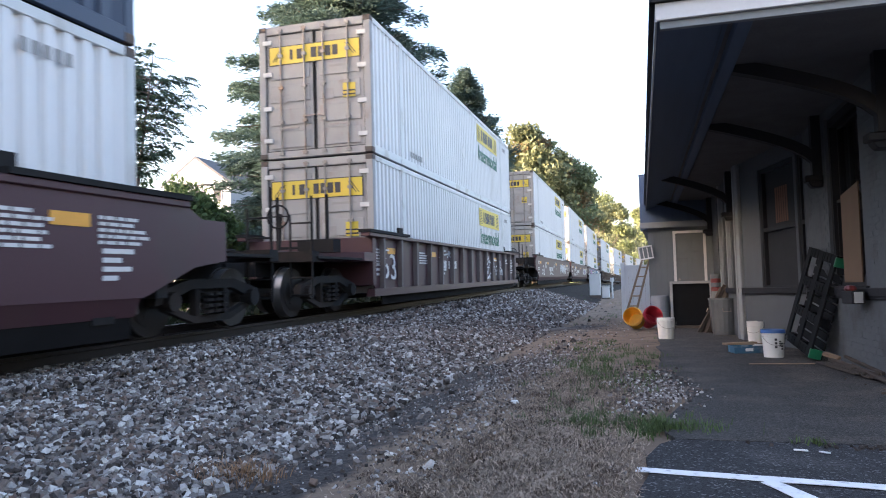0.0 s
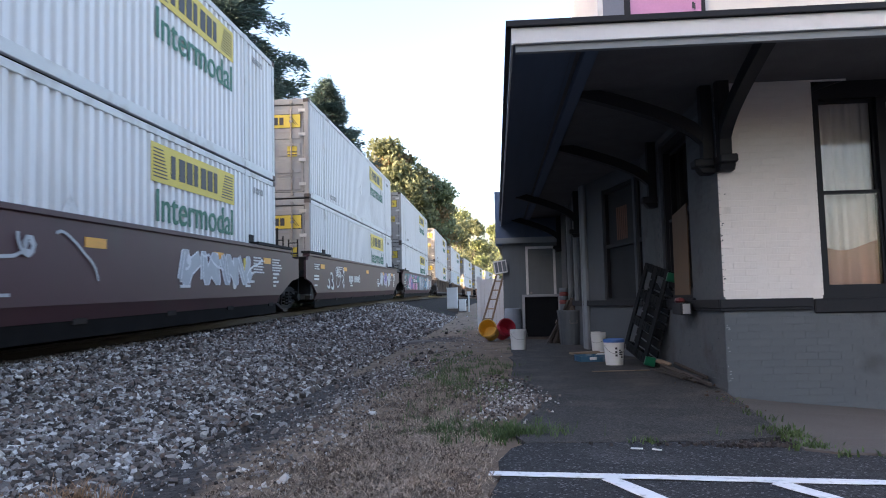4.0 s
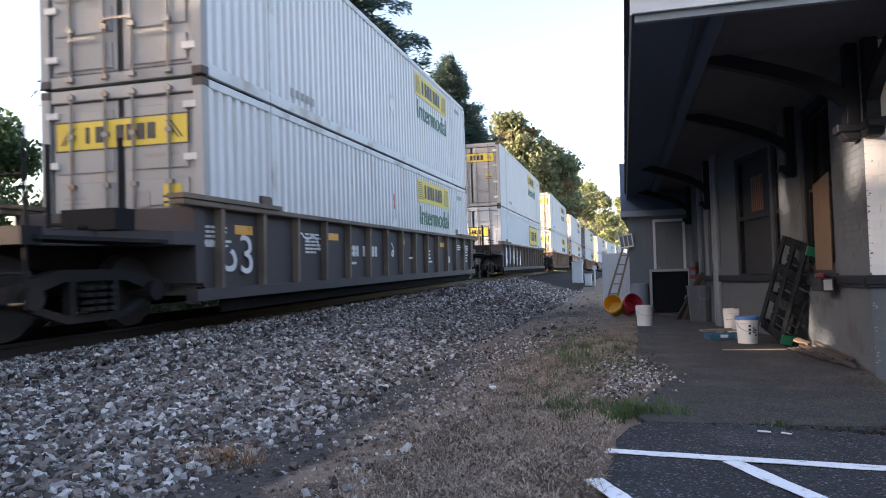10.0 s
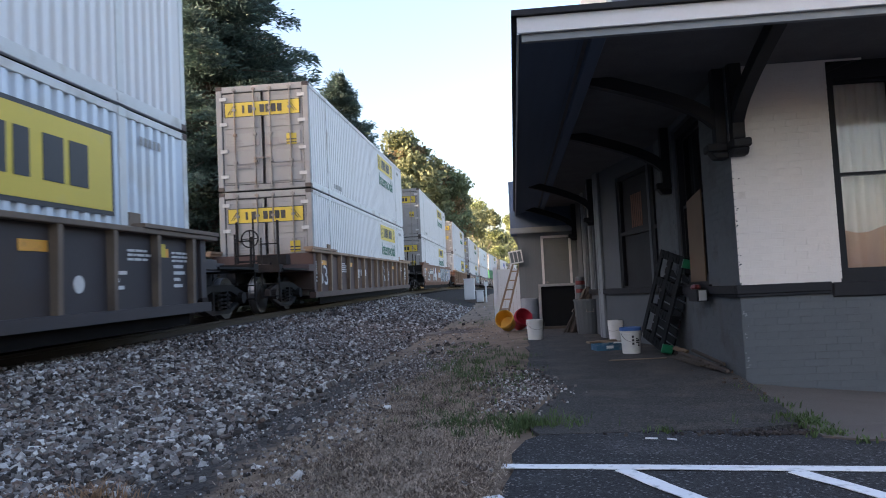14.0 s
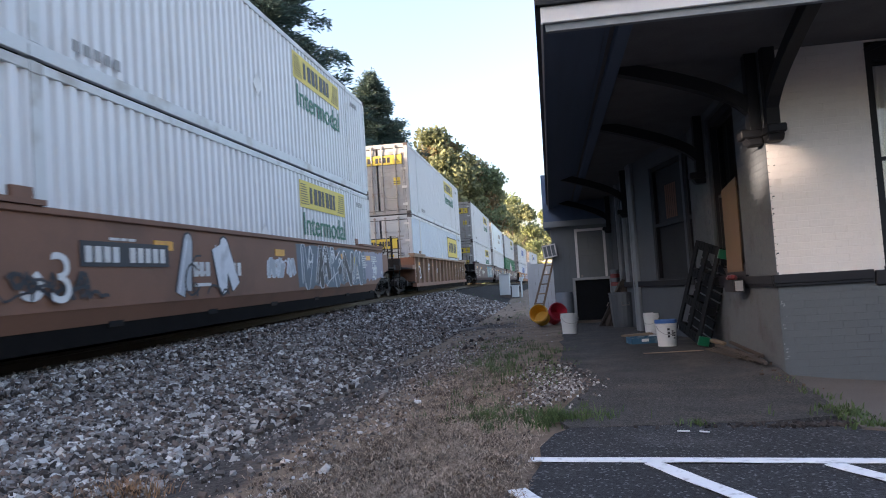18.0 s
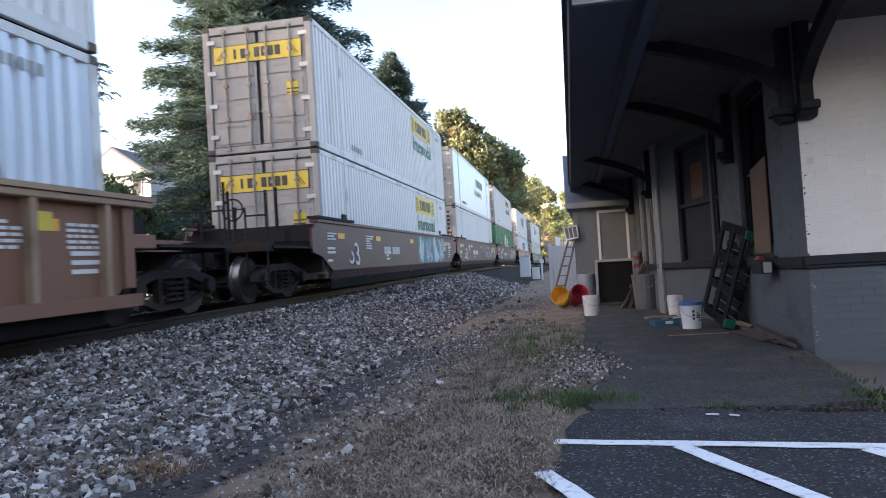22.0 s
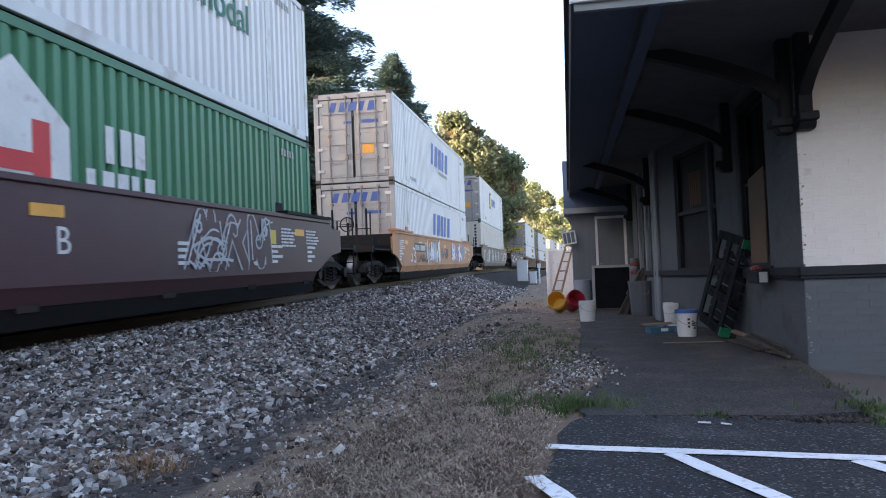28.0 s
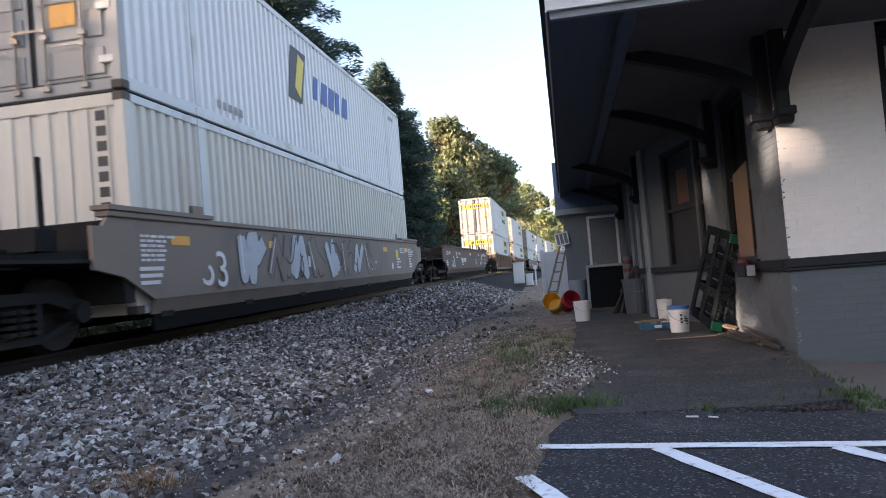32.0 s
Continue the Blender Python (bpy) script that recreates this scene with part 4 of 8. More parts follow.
def well_car(name, ribbed, paint, label, half_a, half_b, truck_a, truck_b, chord=None):
    """A well car for a double stack, round its middle at rail height. half_a, half_b: how far its ends reach; truck_*: where trucks stand."""
    c = empty(name, label=label, category="well car", group="well cars of the train")
    top, low = (1.48 if ribbed else 1.55), 0.30
    W = 1.44
    for s in (1, -1):
        bm = bmesh.new()
        if ribbed:
            ring = [(-8.45, low + 0.35), (-8.0, low), (8.0, low), (8.45, low + 0.35), (8.45, top), (-8.45, top)]
            prism(bm, ring, "x", *sorted((s * (W - 0.13), s * (W - 0.10))))
        else:
            n = 2
            ring = [(-9.05, 0.92), (-8.5, 0.82), (-7.9, low + 0.22), (8.0, low + 0.22), (8.9, 0.85), (9.55, 0.93), (9.55, top - 0.12), (9.05, top - 0.12), (8.8, top), (-8.75, top), (-8.85, top - 0.12), (-9.05, top - 0.12)]
            prism(bm, ring, "x", *sorted((s * (W - 0.06), s * W)))
        side = part("side_sheet", bm, paint, c)
        bm = bmesh.new()
        if ribbed:
            box(bm, *sorted((s * (W - 0.16), s * (W + 0.01))), -8.5, 8.5, low - 0.02, low + 0.13)
        else:
            prism(bm, [(s * W, low + 0.24), (s * (W - 0.09), low + 0.02), (s * (W - 0.13), low + 0.02), (s * (W - 0.06), low + 0.24)], "y", -7.85, 7.95)
        part("bottom_sill", bm, paint, side)
        # black skirt added to shut the bright gap under the car
        bm = bmesh.new()
        box(bm, *sorted((s * (W - 0.135), s * (W - 0.10))), -7.8, 7.9, 0.10, low - 0.022 if ribbed else low + 0.04)
        part("floor_beam", bm, M["underside_black"], side)
        bm = bmesh.new()
        box(bm, *sorted((s * (W - 0.16), s * (W + 0.035))), -8.78, 8.78, top, top + 0.075)
        part("top_chord", bm, chord or paint, side, bevel=0.01)
        if ribbed:
            for i in range(15):
                y = -7.9 + i * 15.8 / 14
                bm = bmesh.new()
                prism(bm, [(s * (W - 0.10), low + 0.13), (s * (W + 0.0), low + 0.13), (s * (W + 0.02), top), (s * (W - 0.10), top)], "y", y - 0.045, y + 0.045)
                part("side_post", bm, chord or M["post_rust"], side)
        for e in (-1, 1):
            bm = bmesh.new()
            y0, y1 = sorted((e * 6.3, e * 8.8))
            prism(bm, [(y0, top + 0.08), (y1, top + 0.08), (y1, top + 0.14), (y0, top + 0.14)], "x", *sorted((s * (W - 0.2), s * (W + 0.06))))
            box(bm, *sorted((s * (W - 0.2), s * (W - 0.14))), *sorted((e * 6.25, e * 6.55)), top + 0.08, top + 0.3)
            part("guide_plate", bm, chord or (paint if paint in (M["car_orange"], M["car_rust"], M["car_tan"]) else M["underframe"]), side)
    bm = bmesh.new()
    for i in range(7):
        y = -7.5 + i * 2.5
        box(bm, -1.36, 1.36, y - 0.15, y + 0.15, low - 0.03, low + 0.06)
    box(bm, -0.35, 0.35, -8.4, 8.4, low - 0.02, low + 0.04)
    part("well_floor", bm, M["underframe"], c)
    for e, reach, ty in ((-1, half_a, truck_a), (1, half_b, truck_b)):
        bm = bmesh.new()
        y0, y1 = sorted((e * 8.35, e * reach))
        ring = [(-1.40, e * 8.4), (1.40, e * 8.4), (1.40, e * 8.9), (0.75, e * (9.4)), (0.6, e * reach), (-0.6, e * reach), (-0.75, e * 9.4), (-1.40, e * 8.9)]
        prism(bm, ring if e > 0 else ring[::-1], "z", 0.98, 1.16)
        box(bm, -1.40, 1.40, *sorted((e * 8.25, e * 8.45)), low + 0.2, top)
        part("end_platform", bm, paint if ribbed else M["underframe"], c, bevel=0.01)
        bm = bmesh.new()
        for s in (-1, 1):
            tube(bm, (s * 0.55, e * 8.75, 1.1), (s * 0.55, e * 8.75, 2.35), 0.035, n=6)
            tube(bm, (s * 0.55, e * 8.75, 1.2), (s * 0.55, e * 9.5, 1.2), 0.03, n=6)
        tube(bm, (-0.55, e * 8.75, 1.3), (0.55, e * 8.75, 1.3), 0.03, n=6)
        box(bm, 0.2, 0.95, *sorted((e * 9.0, e * 9.35)), 1.17, 1.42)
        part("brake_rigging", bm, M["underframe"], c, "dark uprights, pipes and a brake cylinder")
        bm = bmesh.new()
        box(bm, -0.32, 0.32, *sorted((e * 8.4, e * reach)), 0.72, 0.98)
        part("draft_sill", bm, M["underframe"], c)
        if reach > 11:
            bm = bmesh.new()
            box(bm, -1.35, 1.35, *sorted((e * 10.8, e * 11.05)), 0.95, 1.12)
            for x in (-1.3, -0.9, 0.9, 1.3):
                tube(bm, (x, e * 10.95, 0.35), (x, e * 10.95, 2.05 if abs(x) > 1 else 1.75), 0.02, n=6)
            for z in (0.4, 0.68, 1.3, 1.6):
                for xx in (-1, 1):
                    tube(bm, (xx * 0.9, e * 10.95, z), (xx * 1.3, e * 10.95, z), 0.016, n=6)
            box(bm, -1.4, -0.8, *sorted((e * 9.0, e * 10.9)), 1.0, 1.04)
            box(bm, 0.8, 1.4, *sorted((e * 9.0, e * 10.9)), 1.0, 1.04)
            part("end_ladder", bm, M["underframe"], c, "dark steel end sill with ladder and hand rails")
            bm = bmesh.new()
            box(bm, -0.13, 0.13, *sorted((e * 11.0, e * 11.62)), 0.72, 0.98)
            box(bm, -0.2, 0.2, *sorted((e * 11.45, e * 11.64)), 0.68, 1.02)
            part("coupler", bm, M["underframe"], c)
            if e < 0:
                bm = bmesh.new()
                for q in range(16):
                    a, b2 = 2 * math.pi * q / 16, 2 * math.pi * (q + 1) / 16
                    tube(bm, (0.55 + 0.20 * math.cos(a), -10.72, 1.75 + 0.20 * math.sin(a)), (0.55 + 0.20 * math.cos(b2), -10.72, 1.75 + 0.20 * math.sin(b2)), 0.018, n=5)
                for q in range(4):
                    tube(bm, (0.55, -10.72, 1.75), (0.55 + 0.20 * math.cos(q * 1.57), -10.72, 1.75 + 0.20 * math.sin(q * 1.57)), 0.012, n=5)
                tube(bm, (0.55, -10.72, 1.0), (0.55, -10.62, 1.8), 0.03, n=6)
                part("brake_wheel", bm, M["underframe"], c)
        else:
            bm = bmesh.new()
            for x in (-1.2, -0.95, 0.95, 1.2):
                tube(bm, (x, e * 9.0, 0.5), (x, e * 9.0, 2.0), 0.02, n=6)
            for z in (0.6, 0.9, 1.3, 1.6, 1.9):
                tube(bm, (0.95, e * 9.0, z), (1.2, e * 9.0, z), 0.016, n=6)
                tube(bm, (-0.95, e * 9.0, z), (-1.2, e * 9.0, z), 0.016, n=6)
            tube(bm, (-1.25, e * 9.0, 1.12), (1.25, e * 9.0, 1.12), 0.03, n=6)
            part("end_ladder", bm, M["underframe"], c, "dark steel ladder and hand rails")
        if ty:
            truck(c, e * ty)
    x = W + 0.002 if not ribbed else W - 0.098
    for y in (-7.2, -4.0, 0.2, 4.2, 7.0):
        bm = bmesh.new()
        box(bm, x, x + 0.006, y - 0.24, y + 0.24, top - 0.32, top - 0.19)
        part("reflector", bm, M["orange_label"], c, "yellow-orange reflector strip")
    me = letters("53", 0.78)
    me.materials.append(M["white_ink"])
    part("lettering", me, None, c, "white painted number 53", at=Matrix(((0, 0, 1, x + 0.004), (1, 0.18, 0, -7.78 if ribbed else -6.7), (0, 1, 0, 0.66), (0, 0, 0, 1))))
    rng = random.Random(len(label))
    rows = []
    for y in (-8.2, -3.2, 2.6, 5.6, 7.4):
        for k in range(4):
            w = rng.uniform(0.2, 0.55)
            if rng.random() < 0.8:
                rows.append((y, y + w, 1.0 - 0.1 * k, 1.05 - 0.1 * k) if ribbed else (y, y + w, 0.98 - 0.09 * k, 1.03 - 0.09 * k))
    rows += [(-3.4 + 0.185 * i, -3.27 + 0.185 * i, 0.86, 1.08) for i in range(10) if i != 4]
    for y0 in (-8.15, -5.2, 6.1, 7.35):                         # blocks of small stencilled lines
        for k in range(rng.choice((3, 5, 6))):
            z = (1.22 if ribbed else 1.32) - 0.062 * k
            y = y0
            while y < y0 + rng.uniform(0.35, 0.75):
                w = rng.uniform(0.06, 0.2)
                rows.append((y, y + w, z, z + 0.034))
                y += w + 0.03
    side_bars(rows, M["white_ink"], c, x + 0.001)
    side_bars([(6.75, 7.15, 1.16, 1.36) if ribbed else (5.5, 5.85, 1.05, 1.3)], M["yellow_sign"], c, x + 0.001, "label_plate")
    for q, y in enumerate((5.0,)):
        ring = [(y + 0.11 * math.cos(a), 0.78 + 0.11 * math.sin(a)) for a in np.linspace(0, 2 * math.pi, 17)[:-1]]
        side_shapes("round_mark", [ring], M["white_ink"], c, x + 0.001)
    return c


SPEED = 9.1
#         s0 of the stack's near end, kind of car, its paint, lower and upper container
UNITS = [
    (-10.06, "smooth_single", "maroon", "jb", "dark_blue"), (13.14, "ribbed", "maroon", "jb", "jb"),
    (36.4, "pack_first", "maroon", "jb_white", "jb"), (55.69, "pack_mid", "maroon", "jb", "jb"), (75.75, "pack_last", "maroon", "jb", "jb"),
    (98.71, "ribbed", "car_dark", "jb_b", "jb"), (122.03, "ribbed", "car_dark", "jb_framed", "jb"), (145.42, "ribbed", "car_brown", "jb", "jb"),
    (168.34, "smooth_single", "car_rust", "jb", "jb"), (191.2, "ribbed", "car_rust", "jb_framed", "jb"),
    (214.61, "pack_first", "maroon", "jb", "jb"), (233.57, "pack_mid", "maroon", "jb_plainend", "smooth"), (252.58, "pack_last", "maroon", "green", "jb"),
    (276.12, "smooth_single", "car_orange", "swift", "swift"), (299.02, "smooth_single", "car_tan", "white_plain", "swift_badge"),
    (322.5, "smooth_single", "car_brown", None, None), (347.0, "ribbed", "car_brown", "jb", "jb"), (370.4, "ribbed", "car_brown", "jb", "jb"),
    (393.8, "pack_first", "maroon", "jb", "jb"), (413.0, "pack_mid", "maroon", "jb", "jb"), (432.3, "pack_last", "maroon", "jb", "jb"),
    (455.7, "ribbed", "car_brown", "jb", "jb"), (479.0, "ribbed", "car_brown", "jb", "jb"),
]
BOXES = {
    "dark_blue": ("navy_side", "navy_side", "navy_side", "none", "dark blue corrugated 53-foot container", True),
    "jb": ("white_side", "rail_white", "door_rusty", "jb", "white corrugated 53-foot container with rusty doors and yellow sign", False),
    "jb_b": ("white_side", "rail_white", "door_clean", "jb_b", "white corrugated container with clean doors and yellow sign", False),
    "jb_white": ("white_side", "rail_white", "door_clean", "jb", "clean white corrugated 53-foot container with yellow sign", False),
    "jb_framed": ("silver_side", "rail_white", "door_white", "jb_framed", "silver-blue corrugated container with black-bordered yellow sign", False),
    "jb_plainend": ("white_side", "rail_white", "door_clean", "swift_none", "plain white corrugated container with scuffed end wall", True),
    "smooth": ("blue_white_side", "rail_white", "door_clean", "smooth", "pale blue-white smooth-panelled 53-foot container", False),
    "green": ("green_side", "rail_green", "green_side", "green", "dark green corrugated container with white house badge", False),
    "swift": ("white_side", "rail_white", "door_clean", "swift", "white corrugated container with faded blue lettering shapes", False),
    "swift_badge": ("white_side", "rail_white", "door_clean", "swift_badge", "white corrugated container with blue and yellow badge", False),
    "white_plain": ("cream_side", "rail_white", "cream_side", "none", "off-white corrugated container with upright stencilling on its end", True),
}
CARS = {   # ribbed sides, reach and truck at the near end, reach and truck at the far end
    "ribbed": (True, 11.1, 9.8, 11.1, 9.8), "smooth_single": (False, 11.1, 9.8, 11.1, 9.8),
    "pack_first": (False, 11.1, 9.8, 9.6, 9.6), "pack_mid": (False, 9.5, None, 9.6, 9.6), "pack_last": (False, 9.5, None, 11.1, 9.8),
}
PAINT_WORDS = {"maroon": "dark maroon", "car_grey": "weathered grey", "car_dark": "dirty dark brown", "car_brown": "rusty brown", "car_rust": "orange-brown", "car_orange": "faded orange", "car_tan": "tan-grey"}
WELL_FLOOR = 0.34
TRAIN = []          # (thing, distance of its middle at the start, height over the rail)


def build_train():
    made = {}
    cars = {}
    for s0, kind, paint, lower, upper in UNITS:
        mid = s0 + HALF
        key = (kind, paint)
        if key in cars and s0 > 330:
            car = copy_thing(cars[key], Matrix())
        else:
            ribbed, ha, ta, hb, tb = CARS[kind]
            car = well_car("well_car", ribbed, M[paint], f"{PAINT_WORDS[paint]} {'rib-sided' if ribbed else 'smooth-sided'} well car on the rails, {'empty' if lower is None else 'double-stacked'}",
                           ha, hb, ta, tb, M["chord_rust"] if paint in ("car_brown", "car_rust") and ribbed else M["chord_tan"] if paint == "car_dark" else None)
            cars.setdefault(key, car)
        TRAIN.append((car, mid, 0.0))
        for k, what in enumerate((lower, upper)):
            if what is None:
                continue
            if what in made:
                box_ = copy_thing(made[what], Matrix())
            else:
                side, rails, doors, style, label, plain = BOXES[what]
                box_ = container("container", M[side], M[rails], M[doors], style, label, plain)
                made[what] = box_
            TRAIN.append((box_, mid, WELL_FLOOR + k * (TALL + 0.045)))
    return


build_train()
CAR = [t for t in TRAIN if t[2] == 0.0]
_w = 1.445
_s = {k: M["spray_" + k] for k in ("white", "black", "teal", "blue", "pink", "purple", "silver", "sky", "lilac", "slate")}
PIECES = [   # car, seed, from, to, low, high, fills, line, scribbles, ground, width of a letter, how far proud
    (1, 1, 2.9, 4.1, 0.5, 1.35, [], "white", 6, None, 0.85, 0), (1, 21, 4.4, 5.9, 0.6, 1.25, [], "white", 6, None, 0.85, 0), (1, 22, -4.5, -2.4, 1.05, 1.4, [], "silver", 4, None, 0.85, 0),
    (2, 2, -3.5, -0.3, 0.6, 1.5, [], "silver", 7, None, 0.85, 0), (2, 23, 2.6, 6.0, 0.75, 1.35, ["silver"], "white", 4, None, 0.85, 0),
    (3, 3, 3.2, 6.6, 0.75, 1.35, ["silver", "purple"], "white", 5, None, 0.85, 0), (3, 33, -5.5, -3.5, 0.6, 1.4, [], "white", 7, None, 0.85, 0),
    (4, 44, -7.6, -0.6, 0.52, 1.00, [], "teal", 2, "black", 0.85, 0.0008), (4, 45, -7.6, -0.6, 0.98, 1.52, [], "teal", 1, "teal", 0.85, 0), (4, 4, -7.5, -4.2, 0.55, 1.50, ["black", "pink", "purple"], "pink", 1, None, 1.0, 0.004), (4, 46, -4.1, -0.8, 0.55, 0.98, ["pink", "black"], "pink", 1, None, 0.7, 0.004), (4, 47, -3.9, -0.8, 1.24, 1.50, ["teal", "purple"], "pink", 1, None, 0.8, 0.004),
    (4, 54, -0.2, 2.9, 0.52, 1.52, ["silver", "lilac"], "blue", 4, "slate", 1.0, 0), (4, 14, 3.3, 6.0, 0.52, 1.52, ["blue", "sky", "white"], "black", 2, "black", 0.9, 0),
    (4, 64, 6.35, 6.6, 0.55, 1.52, [], "lilac", 1, "lilac", 0.85, 0), (4, 24, 7.2, 8.3, 0.75, 1.3, [], "white", 9, None, 0.85, 0), (6, 6, -7.6, -2.0, 0.5, 1.42, ["white", "silver"], "black", 3, None, 1.0, 0),
    (8, 48, -7.4, -4.2, 0.6, 0.98, [], "black", 8, None, 0.85, 0), (8, 8, -3.7, -1.4, 0.52, 1.52, ["silver", "white"], "black", 3, None, 1.1, 0), (8, 58, -0.5, 1.0, 0.8, 1.2, ["silver"], "white", 2, None, 0.5, 0),
    (8, 28, 1.3, 6.4, 0.52, 1.52, ["slate", "black"], "white", 7, "slate", 0.9, 0), (8, 38, 6.8, 8.6, 0.6, 1.52, [], "silver", 2, "lilac", 0.85, 0),
    (10, 10, 1.4, 6.3, 0.52, 1.52, ["silver", "lilac"], "blue", 3, "teal", 1.2, 0), (11, 11, 0.8, 5.2, 0.6, 1.5, ["maroon"], "sky", 8, None, 0.85, 0), (12, 12, 2.8, 5.6, 0.6, 1.52, ["maroon"], "silver", 12, None, 0.85, 0),
    (13, 63, -5.0, -4.1, 0.6, 0.95, [], "black", 6, None, 0.85, 0), (13, 13, -4.0, -1.0, 0.55, 1.52, ["silver", "white"], "black", 2, None, 0.75, 0), (13, 43, -0.8, 0.9, 0.75, 1.2, ["maroon"], "maroon", 1, None, 0.6, 0),
    (13, 53, 1.9, 6.0, 0.6, 1.5, ["white", "lilac"], "purple", 4, None, 0.95, 0),
    (14, 15, -5.4, 3.0, 0.6, 1.5, ["silver", "car_tan"], "black", 5, None, 1.0, 0), (9, 9, 3.0, 6.0, 0.6, 1.3, [], "white", 2, None, 0.85, 0), (7, 7, 1.0, 5.0, 0.6, 1.3, [], "white", 4, None, 0.85, 0), (5, 5, -6.0, 2.0, 0.6, 1.3, [], "white", 4, None, 0.85, 0),
]
_s["maroon"] = M["maroon"]
for _c, _seed, _a, _b, _lo, _hi, _fills, _line, _n, _g, _let, _up in PIECES:
    graffiti(CAR[_c][0], _seed, _a, _b, _lo, _hi, [_s[f] if f in _s else M[f] for f in _fills], _s[_line], (1.345 if UNITS[_c][1] == "ribbed" else _w) + _up, _n, _s[_g] if _g else None, _let)
for _c, _y in ((8, -5.75), (13, -5.95)):
    side_bars([(_y, _y + 1.85, 1.0, 1.3)], M["ink"], CAR[_c][0], _w + 0.002, "number_patch")
    side_bars([(_y + 0.08 + 0.172 * i, _y + 0.2 + 0.172 * i, 1.05, 1.24) for i in range(10) if i != 4], M["white_ink"], CAR[_c][0], _w + 0.009, "number_bars")
side_bars([(-4.05, -1.75, 0.98, 1.26)], M["ink"], CAR[4][0], _w + 0.022, "number_patch")
side_bars([(-3.95 + 0.21 * i, -3.81 + 0.21 * i, 1.03, 1.21) for i in range(10) if i != 4], M["white_ink"], CAR[4][0], _w + 0.03, "number_bars")
for _k, _t, _y in ((3, "B", -1.6), (10, "A", 1.3), (11, "C", 0.2), (12, "B", 0.3)):
    _me = letters(_t, 0.42)
    _me.materials.append(M["white_ink"])
    part("lettering", _me, None, CAR[_k][0], "white painted unit letter", at=Matrix(((0, 0, 1, _w), (1, 0, 0, _y), (0, 1, 0, 0.85), (0, 0, 0, 1))))


# ---- the station building ----
TH = radians(2.2)
CORNER = Vector((1.96, 6.98, 0.0))
FRAME = Matrix.Translation(CORNER) @ Matrix.Rotation(TH, 4, "Z")      # the building's own axes: a to the right, b along the track


def in_frame(a, b, z=0.0, turn=0.0):
    return FRAME @ pose(a, b, z, 0, 0, turn)


BELT = 0.83         # height of the belt course
WALL_TOP = 3.44


def station_part(name, bm, mat, parent=None, label="", **kw):
    return part(name, bm, mat, parent, label, **kw)


